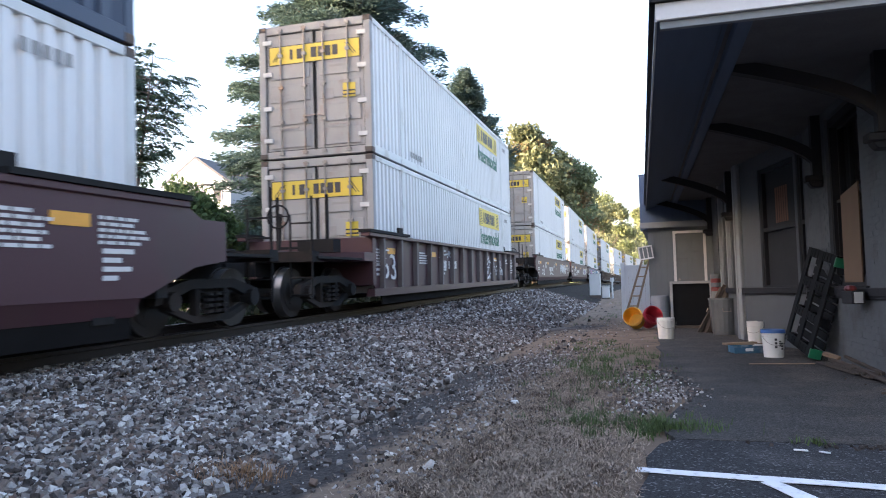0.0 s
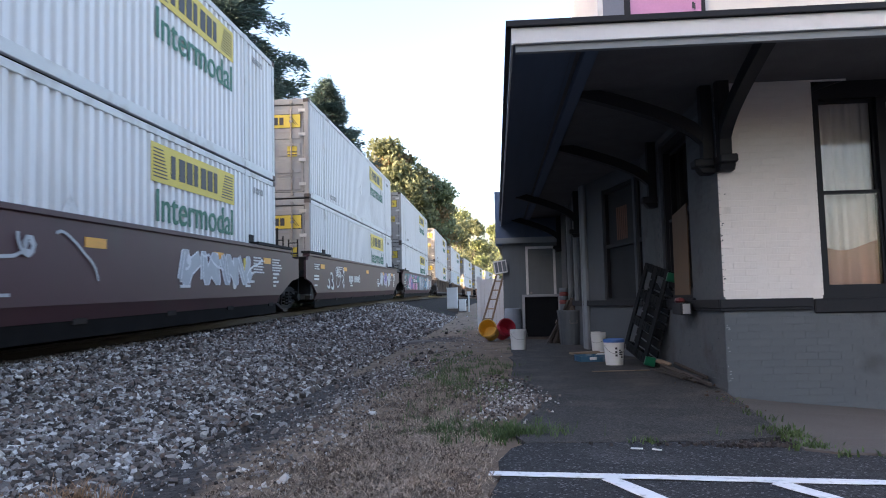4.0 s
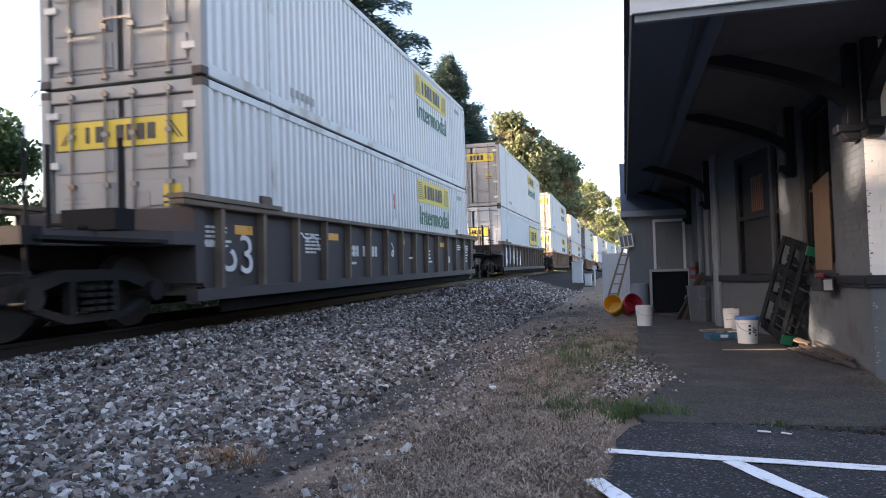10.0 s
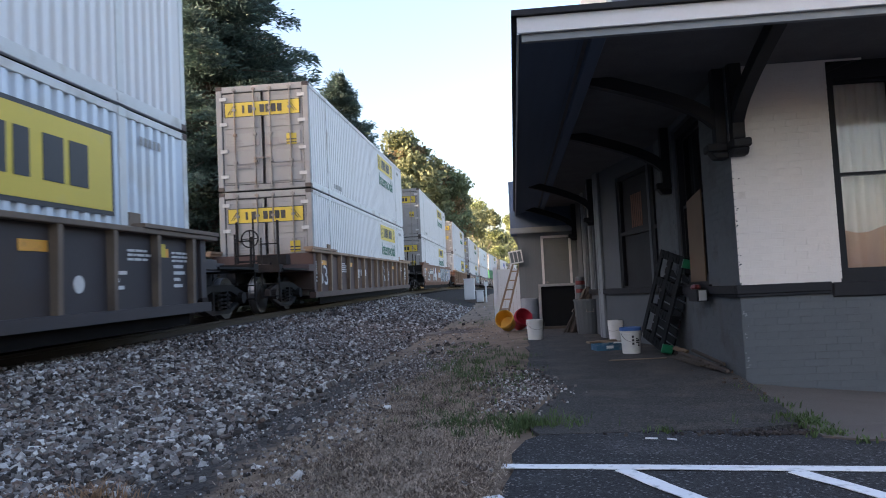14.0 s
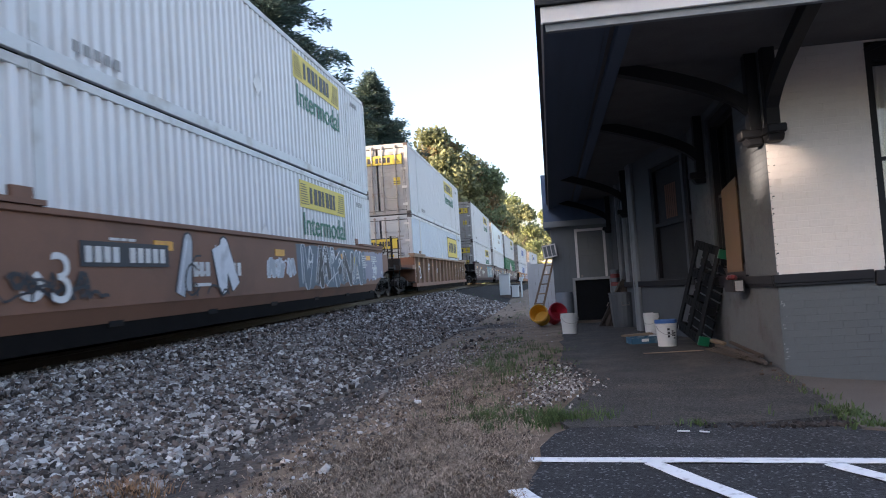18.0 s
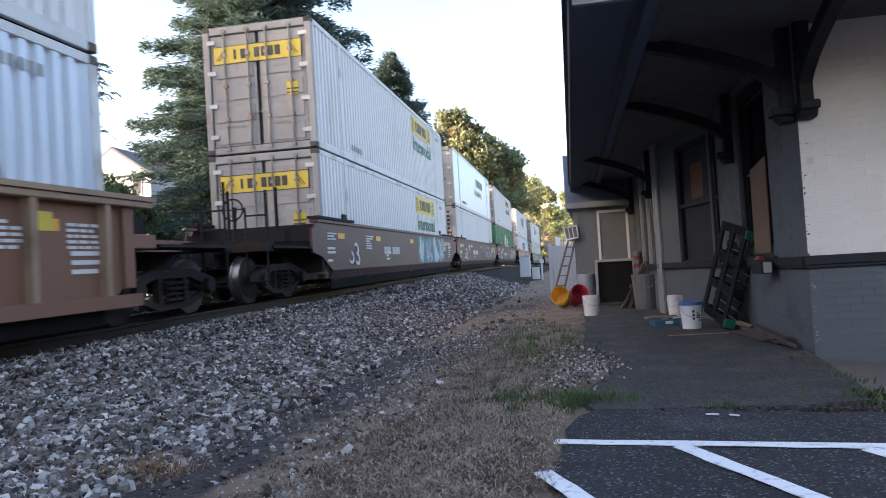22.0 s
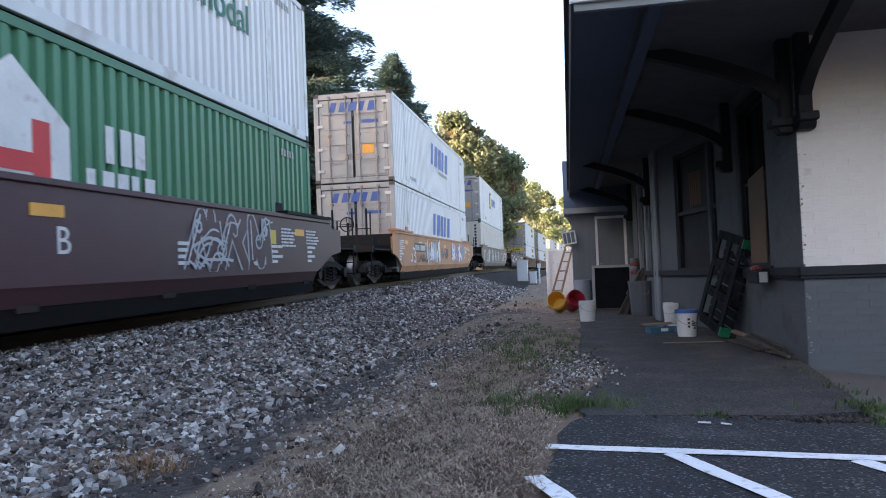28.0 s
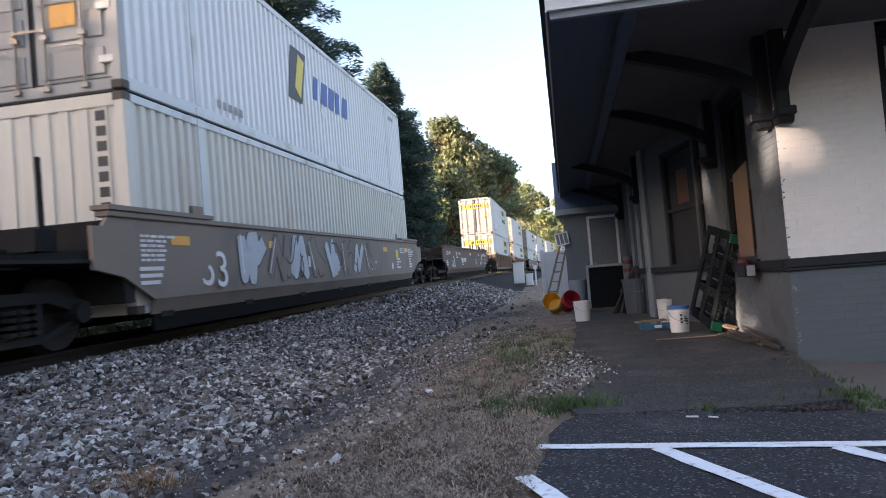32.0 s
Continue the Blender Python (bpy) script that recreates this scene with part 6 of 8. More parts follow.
# ---- things on the platform ----
M["bucket_white"] = material("bucket_white", (0.66, 0.66, 0.65), 0.45, vary=0.05, dirt=(0.35, 0.33, 0.3), dirt_amount=0.15, dirt_scale=6)
M["lid_blue"] = material("lid_blue", (0.05, 0.13, 0.36), 0.45, vary=0.06)
M["bucket_yellow"] = material("bucket_yellow", (0.72, 0.42, 0.03), 0.45, vary=0.08, dirt=(0.4, 0.3, 0.2), dirt_amount=0.12, dirt_scale=5)
M["bucket_red"] = material("bucket_red", (0.42, 0.03, 0.055), 0.45, vary=0.08)
M["galvanised"] = material("galvanised", (0.13, 0.145, 0.16), 0.45, 0.6, vary=0.12, scale=6)
M["plastic_black"] = material("plastic_black", (0.008, 0.009, 0.011), 0.75, vary=0.2, spec=0.12)
M["plastic_green"] = material("plastic_green", (0.008, 0.13, 0.065), 0.45)
M["lumber"] = material("lumber", (0.24, 0.17, 0.115), 0.8, vary=0.15, stretch=(1, 1, 1), per_piece=0.3, scale=4, dirt=(0.14, 0.1, 0.07), dirt_amount=0.25, dirt_scale=3)
M["lumber_old"] = material("lumber_old", (0.055, 0.043, 0.035), 0.9, vary=0.2, per_piece=0.4, scale=4)
M["tray_blue"] = material("tray_blue", (0.025, 0.095, 0.165), 0.5, vary=0.1, dirt=(0.5, 0.5, 0.5), dirt_amount=0.15, dirt_scale=8)
M["barrel_grey"] = material("barrel_grey", (0.20, 0.23, 0.27), 0.6, vary=0.1)
M["cabinet_grey"] = material("cabinet_grey", (0.52, 0.54, 0.55), 0.5, vary=0.06, dirt=(0.3, 0.28, 0.25), dirt_amount=0.1)
M["red_can"] = material("red_can", (0.15, 0.03, 0.03), 0.4, 0.2, vary=0.1)


def bucket(name, m, mat, label, lid=None, h=0.37, r=0.15, marks=False):
    b = empty(name, m, label=label, category="bucket", group="buckets on the platform")
    bm = bmesh.new()
    lathe(bm, [(0.0, 0.012), (r * 0.86, 0.012), (r * 0.86, 0.0), (r * 0.88, 0.0), (r, h * 0.74), (r + 0.008, h * 0.745), (r + 0.008, h * 0.775), (r, h * 0.78), (r + 0.006, h * 0.86),
               (r + 0.012, h * 0.862), (r + 0.012, h * 0.885), (r, h * 0.89), (r + 0.004, h), (r - 0.004, h), (r - 0.008, h * 0.75), (r * 0.84, 0.02), (0.0, 0.02)], 28)
    part("body", bm, mat, b, smooth=False)
    bm = bmesh.new()
    for s in range(12):
        a0, a1 = math.pi * s / 12, math.pi * (s + 1) / 12
        tube(bm, ((r + 0.014) * math.cos(a0), -(r + 0.02) * math.sin(a0) * 0.5 - 0.06, h * 0.82 - 0.12 * math.sin(a0)), ((r + 0.014) * math.cos(a1), -(r + 0.02) * math.sin(a1) * 0.5 - 0.06, h * 0.82 - 0.12 * math.sin(a1)), 0.003, n=5)
    part("bail", bm, M["rod"], b, "thin wire bail handle")
    if lid:
        bm = bmesh.new()
        lathe(bm, [(0, h + 0.004), (r - 0.012, h + 0.004), (r - 0.006, h + 0.014), (r + 0.012, h + 0.014), (r + 0.014, h - 0.03), (r + 0.009, h - 0.03)], 28)
        part("lid", bm, lid, b, "blue snap-on lid")
    if marks:
        for k, (a0, z0, z1) in enumerate(((-1.75, 0.12, 0.26), (-1.35, 0.14, 0.22), (-1.15, 0.10, 0.2))):
            bm = bmesh.new()
            for q in range(3):
                zc = z0 + (z1 - z0) * q / 3
                p = [((r + 0.002) * math.cos(a), (r + 0.002) * math.sin(a)) for a in np.linspace(a0, a0 + 0.22, 5)]
                rows = [[bm.verts.new((x, y, zc + d)) for x, y in p] for d in (0, (z1 - z0) / 5)]
                for i in range(4):
                    bm.faces.new((rows[0][i], rows[0][i + 1], rows[1][i + 1], rows[1][i]))
            part("label_marks", bm, M["ink"], b)
    return b


bucket("bucket", pose(-0.08, 13.1, 0, 0, 0, 20), M["bucket_white"], "white plastic bucket on the asphalt near the shed")
bucket("bucket", pose(1.24, 9.72, 0, 0, 0, 10), M["bucket_white"], "white plastic bucket with a blue lid and label", M["lid_blue"], h=0.335, r=0.132, marks=True)
bucket("bucket", pose(1.31, 12.2, 0, 0, 0, -30), M["bucket_white"], "open white plastic bucket beside scrap boards", h=0.34, r=0.14)
bucket("bucket", pose(-0.72, 16.1, 0.17, 68, 12, -16), M["bucket_yellow"], "yellow plastic tub tipped on its side", h=0.40, r=0.20)
bucket("bucket", pose(-0.50, 16.45, 0.16, 64, -10, 30), M["bucket_red"], "red plastic tub tipped on its side", h=0.40, r=0.20)


def trash_can():
    c = empty("trash_can", pose(0.99, 14.35, 0), label="ribbed galvanised steel trash can full of scrap wood", category="trash can")
    bm = bmesh.new()
    n = 40
    prof = [(0.225, 0.0), (0.232, 0.06), (0.275, 0.66), (0.288, 0.665), (0.288, 0.69), (0.265, 0.69), (0.22, 0.05)]
    rings = []
    for j, (r, z) in enumerate(prof):
        rings.append([bm.verts.new(((r + (0.006 if k % 2 and j in (1, 2) else 0)) * math.cos(2 * math.pi * k / n), (r + (0.006 if k % 2 and j in (1, 2) else 0)) * math.sin(2 * math.pi * k / n), z)) for k in range(n)])
    for a, b in zip(rings, rings[1:]):
        for k in range(n):
            bm.faces.new((a[k], a[(k + 1) % n], b[(k + 1) % n], b[k]))
    bm.faces.new(rings[0][::-1])
    bm.faces.new(rings[-1])
    part("body", bm, M["galvanised"], c)
    for s in (-1, 0.0):
        bm = bmesh.new()
        a = -1.5 if s == 0.0 else 3.1
        x, y = 0.29 * math.cos(a), 0.29 * math.sin(a)
        t = Vector((-math.sin(a), math.cos(a), 0))
        p = [Vector((x, y, 0.5)) - 0.07 * t, Vector((x * 1.1, y * 1.1, 0.44)) - 0.07 * t, Vector((x * 1.1, y * 1.1, 0.44)) + 0.07 * t, Vector((x, y, 0.5)) + 0.07 * t]
        for u, v in zip(p, p[1:]):
            tube(bm, u, v, 0.008, n=6)
        part("handle", bm, M["rod"], c)
    return c


trash_can()


def plank(name, p, q, w, th, mat, label, tilt=0.0, group="scrap lumber"):
    """A board from p to q."""
    p, q = Vector(p), Vector(q)
    d = q - p
    bm = bmesh.new()
    box(bm, -w / 2, w / 2, 0, d.length, -th / 2, th / 2)
    turn = d.to_track_quat("Y", "Z").to_matrix().to_4x4()
    ob = part(name, bm, mat, bevel=0.003)
    ob.matrix_basis = Matrix.Translation(p) @ turn @ pose(0, 0, 0, 0, tilt, 0)
    return tagged(ob, label, "plank", group)


for k in range(7):
    plank("scrap_board", (0.50 + 0.05 * k, 14.72 + 0.05 * (k % 3), 0.01), (0.95 + 0.035 * k, 14.86 + 0.04 * (k % 2), 0.80 + 0.035 * ((k * 3) % 5)), 0.07, 0.02, M["lumber_old"], "weathered board leaning behind the trash can", 14 * k)
for k, (x0, y0, x1, y1, w) in enumerate(((1.80, 8.9, 1.84, 7.25, 0.04), (1.76, 8.6, 1.80, 7.0, 0.035), (1.68, 8.7, 1.74, 7.9, 0.045), (1.85, 8.8, 1.87, 7.4, 0.03), (1.66, 8.92, 1.78, 8.75, 0.06))):
    plank("scrap_board", (x0, y0, 0.03 + 0.022 * k), (x1, y1, 0.03 + 0.012 * k), w, 0.03, M["lumber" if k == 4 else "lumber_old"], "old scrap board lying along the wall", 4 * k)
for k in range(9):
    plank("stick", (1.60 + 0.03 * k, 8.95 - 0.09 * k, 0.015 + 0.012 * (k % 4)), (1.72 + 0.016 * k, 7.75 - 0.1 * (k % 5), 0.02 + 0.015 * (k % 3)), 0.028, 0.02, M["lumber_old"], "thin dark stick in the pile along the wall", 7 * k)
for k, (x0, y0, x1, y1) in enumerate(((0.78, 11.6, 1.25, 11.9), (1.0, 11.1, 1.5, 11.35), (0.95, 10.75, 1.35, 10.9))):
    plank("scrap_board", (x0, y0, 0.02 + 0.02 * k), (x1, y1, 0.02 + 0.02 * k), 0.1, 0.03, M["lumber"], "pale scrap board lying on the asphalt", 3)
plank("wood_strip", (0.85, 8.75, 0.008), (1.55, 8.85, 0.008), 0.03, 0.01, M["lumber"], "thin pale wood strip on the asphalt")
plank("wood_strip", (0.63, 4.21, 0.006), (0.70, 4.20, 0.006), 0.018, 0.008, M["bucket_white"], "short white strip lying on the asphalt", group="litter")
plank("wood_strip", (0.75, 4.19, 0.006), (0.80, 4.16, 0.006), 0.014, 0.008, M["bucket_white"], "short white strip lying on the asphalt", group="litter")


def paint_tray():
    t = empty("paint_tray", pose(0.98, 10.35, 0.0, 0, 0, 12), label="blue paint roller tray with white spatters", category="paint tray")
    bm = bmesh.new()
    box(bm, -0.2, 0.2, -0.15, 0.15, 0.0, 0.012)
    box(bm, -0.2, 0.2, -0.15, -0.138, 0.012, 0.09)
    box(bm, -0.2, 0.2, 0.138, 0.15, 0.012, 0.09)
    box(bm, -0.2, -0.188, -0.138, 0.138, 0.012, 0.09)
    box(bm, 0.188, 0.2, -0.138, 0.138, 0.012, 0.09)
    part("tray", bm, M["tray_blue"], t, bevel=0.003)
    bm = bmesh.new()
    box(bm, -0.06, 0.04, -0.156, -0.151, 0.03, 0.07)
    part("spatter", bm, M["bucket_white"], t)


paint_tray()


def pallet():
    """A black plastic pallet, leaned against the wall: runners, cross bars and blocks before a slatted deck, green corner caps."""
    p = empty("plastic_pallet", label="black plastic pallet with green corners leaning on the wall", category="pallet")
    w, h = 0.98, 1.24
    a, b = radians(14), radians(10)                            # how far it leans on the wall, and how far it is tipped along it
    u0, perp = Vector((0.172, -0.985, 0)), Vector((0.985, 0.172, 0))
    v0 = perp * math.sin(a) + Vector((0, 0, math.cos(a)))
    u, v = u0 * math.cos(b) - v0 * math.sin(b), v0 * math.cos(b) + u0 * math.sin(b)
    p.matrix_basis = Matrix.Translation(Vector((1.69, 9.2, 0.01)) - u * w) @ Matrix((u, v.cross(u), v)).transposed().to_4x4()
    cols = (0.0, (w - 0.13) / 2, w - 0.13)
    rows = (0.0, 0.38, 0.76, h - 0.11)
    for i in range(11):
        bm = bmesh.new()
        z = i * (h - 0.09) / 10
        box(bm, 0.0, w, -0.022, 0.0, z, z + 0.09)
        part("deck_slat", bm, M["plastic_black"], p, bevel=0.004)
    for x in cols:
        bm = bmesh.new()
        box(bm, x, x + 0.13, -0.15, -0.125, 0.0, h)
        part("runner", bm, M["plastic_black"], p, bevel=0.006)
        for z in rows:
            bm = bmesh.new()
            box(bm, x + 0.005, x + 0.125, -0.125, -0.022, z + 0.004, z + 0.106)
            part("block", bm, M["plastic_black"], p, bevel=0.006)
    for z in rows:
        for a, b in ((0.13, cols[1]), (cols[1] + 0.13, cols[2])):
            bm = bmesh.new()
            box(bm, a, b, -0.147, -0.125, z, z + 0.11)
            for k in range(3):
                box(bm, a + 0.03 + 0.1 * k, a + 0.05 + 0.1 * k, -0.152, -0.147, z + 0.01, z + 0.10)
            part("cross_bar", bm, M["plastic_black"], p)
    for z in (0.0, h - 0.13):
        bm = bmesh.new()
        box(bm, w - 0.03, w + 0.006, -0.156, -0.02, z - 0.004, z + 0.11)
        part("corner_cap", bm, M["plastic_green"], p, "green plastic corner cap", bevel=0.006)


pallet()


def open_cabinet():
    M["frame_pale"] = material("frame_pale", (0.30, 0.31, 0.32), 0.6, vary=0.1, dirt=(0.15, 0.14, 0.13), dirt_amount=0.2, dirt_scale=4)
    c = empty("metal_cabinet", pose(0.01, 16.55, 0), label="open-fronted black cabinet with a grey metal frame", category="cabinet")
    bm = bmesh.new()
    box(bm, 0.02, 0.86, 0.04, 0.55, 0.06, 1.0)
    part("body", bm, M["plastic_black"], c)
    for x0, x1, z0, z1 in ((0.0, 0.06, 0.04, 1.05), (0.06, 0.9, 0.99, 1.05), (0.84, 0.9, 0.04, 0.99)):
        bm = bmesh.new()
        box(bm, x0, x1, -0.02, 0.05, z0, z1)
        part("frame_rail", bm, M["frame_pale"], c, bevel=0.005)
    bm = bmesh.new()
    box(bm, 0.0, 0.9, 0.0, 0.55, 0.0, 0.05)
    part("base", bm, M["lumber_old"], c)


open_cabinet()


def canister():
    c = empty("canister_stack", pose(0.90, 15.1, 0), label="red and silver striped canister standing behind the trash can", category="canister")
    bm = bmesh.new()
    lathe(bm, [(0, 0), (0.1, 0), (0.1, 0.82), (0.0, 0.82)], 18)
    part("base", bm, M["galvanised"], c)
    for k in range(4):
        bm = bmesh.new()
        z = 0.82 + 0.085 * k
        lathe(bm, [(0, z), (0.095, z), (0.1, z + 0.02), (0.1, z + 0.06), (0.09, z + 0.084), (0, z + 0.084)], 18)
        part("can", bm, M["red_can"] if k % 2 == 0 else M["galvanised"], c)


canister()


def barrel():
    b = empty("plastic_barrel", pose(-0.22, 17.1, 0), label="grey-blue plastic barrel against the shed", category="barrel")
    bm = bmesh.new()
    lathe(bm, [(0, 0), (0.19, 0), (0.21, 0.08), (0.215, 0.35), (0.225, 0.36), (0.215, 0.37), (0.21, 0.66), (0.2, 0.72), (0.18, 0.73), (0, 0.71)], 24)
    part("body", bm, M["barrel_grey"], b)


barrel()


def white_fence():
    f = empty("panel_fence", label="white vinyl panel fence beyond the shed", category="fence")
    M["vinyl"] = material("vinyl", (0.55, 0.57, 0.6), 0.5, vary=0.05)
    z = ground_z(-0.9, 22)
    for i in range(9):
        bm = bmesh.new()
        box(bm, -1.3 + i * 0.12, -1.185 + i * 0.12, 22.0, 22.03, z, z + 1.62)
        part("board", bm, M["vinyl"], f)
    for x in (-1.35, -0.25):
        bm = bmesh.new()
        box(bm, x - 0.06, x + 0.06, 21.96, 22.08, z - 0.1, z + 1.7)
        part("post", bm, M["vinyl"], f, bevel=0.005)
    for zz in (0.1, 1.5):
        bm = bmesh.new()
        box(bm, -1.3, -0.25, 22.03, 22.07, z + zz, z + zz + 0.1)
        part("rail", bm, M["vinyl"], f)


white_fence()


def grille():
    g = empty("slatted_frame", pose(-0.65, 17.35, 1.58, 0, -8, 0), label="white slatted window grille fixed beside the shed roof", category="grille")
    for x0, x1, z0, z1 in ((0, 0.33, 0, 0.03), (0, 0.33, 0.29, 0.32), (0, 0.03, 0.03, 0.29), (0.3, 0.33, 0.03, 0.29), (0.1, 0.12, 0.03, 0.29), (0.2, 0.22, 0.03, 0.29)):
        bm = bmesh.new()
        box(bm, x0, x1, 0, 0.03, z0, z1)
        part("bar", bm, M["trim_white"], g)
    bm = bmesh.new()
    box(bm, 0.01, 0.32, 0.03, 0.3, 0.01, 0.31)
    part("body", bm, M["galvanised"], g)


grille()


def step_ladder():
    ob = empty("ladder", label="yellowish wooden ladder leaning on the fence", category="ladder")
    z = ground_z(-1.05, 19.4)
    p0, p1 = Vector((-1.08, 19.3, z)), Vector((-0.62, 20.9, z + 1.75))
    s = Vector((0.13, 0.02, 0))
    for k in (-1, 1):
        bm = bmesh.new()
        d = p1 - p0
        tube(bm, p0 + k * s, p1 + k * s * 0.75, 0.032, n=4)
        part("stile", bm, M["lumber"], ob)
    for i in range(6):
        u = (i + 0.6) / 6.5
        bm = bmesh.new()
        c = p0.lerp(p1, u)
        tube(bm, c - s * (1 - 0.25 * u), c + s * (1 - 0.25 * u), 0.02, n=6)
        part("rung", bm, M["lumber"], ob)


step_ladder()


def signal_cabinets():
    for k, (x, w, h, y) in enumerate(((-4.55, 0.62, 1.3, 42.0), (-3.85, 0.4, 0.75, 42.3))):
        z = ground_z(x, y)
        c = empty("signal_cabinet", pose(x, y, z), label="pale grey trackside signal cabinet", category="cabinet", group="trackside cabinets")
        bm = bmesh.new()
        box(bm, 0, w, 0, 0.5, 0.08, h)
        part("body", bm, M["cabinet_grey"], c, bevel=0.02)
        bm = bmesh.new()
        box(bm, 0.05, w - 0.05, -0.012, 0.0, 0.16, h - 0.1)
        part("door", bm, M["cabinet_grey"], c, bevel=0.005)
        bm = bmesh.new()
        box(bm, -0.04, w + 0.04, -0.04, 0.54, h, h + 0.05)
        part("cap", bm, M["cabinet_grey"], c, bevel=0.01)
        bm = bmesh.new()
        box(bm, -0.05, w + 0.05, -0.05, 0.55, -0.3, 0.08)
        part("plinth", bm, M["concrete"], c)
    z = ground_z(-3.3, 43)
    post = empty("marker_post", pose(-3.3, 43, z), label="slim white trackside marker post", category="post")
    bm = bmesh.new()
    tube(bm, (0, 0, -0.2), (0, 0, 1.25), 0.05, n=10)
    part("shaft", bm, M["cabinet_grey"], post)
    bm = bmesh.new()
    box(bm, -0.12, 0.12, -0.02, 0.02, 1.0, 1.25)
    part("plate", bm, M["cabinet_grey"], post)


signal_cabinets()


# ---- plants ----
def leaf_material(name, color, vary=0.35):
    m = material(name, color, 0.6, vary=vary, scale=0.5, fine=6, per_piece=0.35, spec=0.3)
    nt = m.node_tree
    b = nt.nodes["Principled BSDF"]
    tr = nt.nodes.new("ShaderNodeBsdfTranslucent")
    nt.links.new(b.inputs["Base Color"].links[0].from_socket, tr.inputs["Color"])
    mx = nt.nodes.new("ShaderNodeMixShader")
    mx.inputs[0].default_value = 0.35
    nt.links.new(b.outputs[0], mx.inputs[1])
    nt.links.new(tr.outputs[0], mx.inputs[2])
    nt.links.new(mx.outputs[0], nt.nodes["Material Output"].inputs["Surface"])
    return m


M["needles"] = leaf_material("needles", (0.075, 0.115, 0.095))
M["leaf_green"] = leaf_material("leaf_green", (0.085, 0.135, 0.055))
# distant leaves are paler: haze and low sun are put into the colour
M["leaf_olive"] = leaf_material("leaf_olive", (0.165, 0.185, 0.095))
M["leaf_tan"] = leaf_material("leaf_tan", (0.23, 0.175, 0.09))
M["leaf_sunlit"] = leaf_material("leaf_sunlit", (0.22, 0.255, 0.11))
# near-black leaf: shade seen under the train, put into the colour
M["leaf_shadow"] = leaf_material("leaf_shadow", (0.020, 0.028, 0.016))
# paler green for far trees, with the haze in its colour
M["leaf_haze"] = leaf_material("leaf_haze", (0.15, 0.19, 0.10))
# darker copy of the leaf green: shade is put into the colour
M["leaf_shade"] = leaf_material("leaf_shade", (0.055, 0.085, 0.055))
M["bark"] = material("bark", (0.10, 0.08, 0.065), 0.95, vary=0.25, scale=4, bump=0.8, bump_scale=20, stretch=(1, 1, 0.3))
M["grass"] = leaf_material("grass", (0.085, 0.125, 0.045), 0.3)
M["straw"] = material("straw", (0.31, 0.24, 0.18), 0.9, vary=0.35, scale=3, per_piece=0.6)
M["dead_leaf"] = material("dead_leaf", (0.085, 0.055, 0.036), 0.9, vary=0.2, per_piece=0.4)
M["dry_stalk"] = material("dry_stalk", (0.25, 0.14, 0.07), 0.9, vary=0.2, per_piece=0.4)


def quads_mesh(name, centres, along, across, mat):
    """Many small four-cornered leaves from their centres and half axes."""
    c, a, b = (np.asarray(v, float) for v in (centres, along, across))
    v = np.stack([c - a, c + b * 0.9 - a * 0.1, c + a, c - b * 0.9 - a * 0.1], 1).reshape(-1, 3)
    me = bpy.data.meshes.new(name)
    n = len(c)
    me.vertices.add(4 * n)
    me.vertices.foreach_set("co", v.ravel())
    me.loops.add(4 * n)
    me.loops.foreach_set("vertex_index", np.arange(4 * n))
    me.polygons.add(n)
    me.polygons.foreach_set("loop_start", np.arange(0, 4 * n, 4))
    me.update(calc_edges=True)
    me.materials.append(mat)
    return me


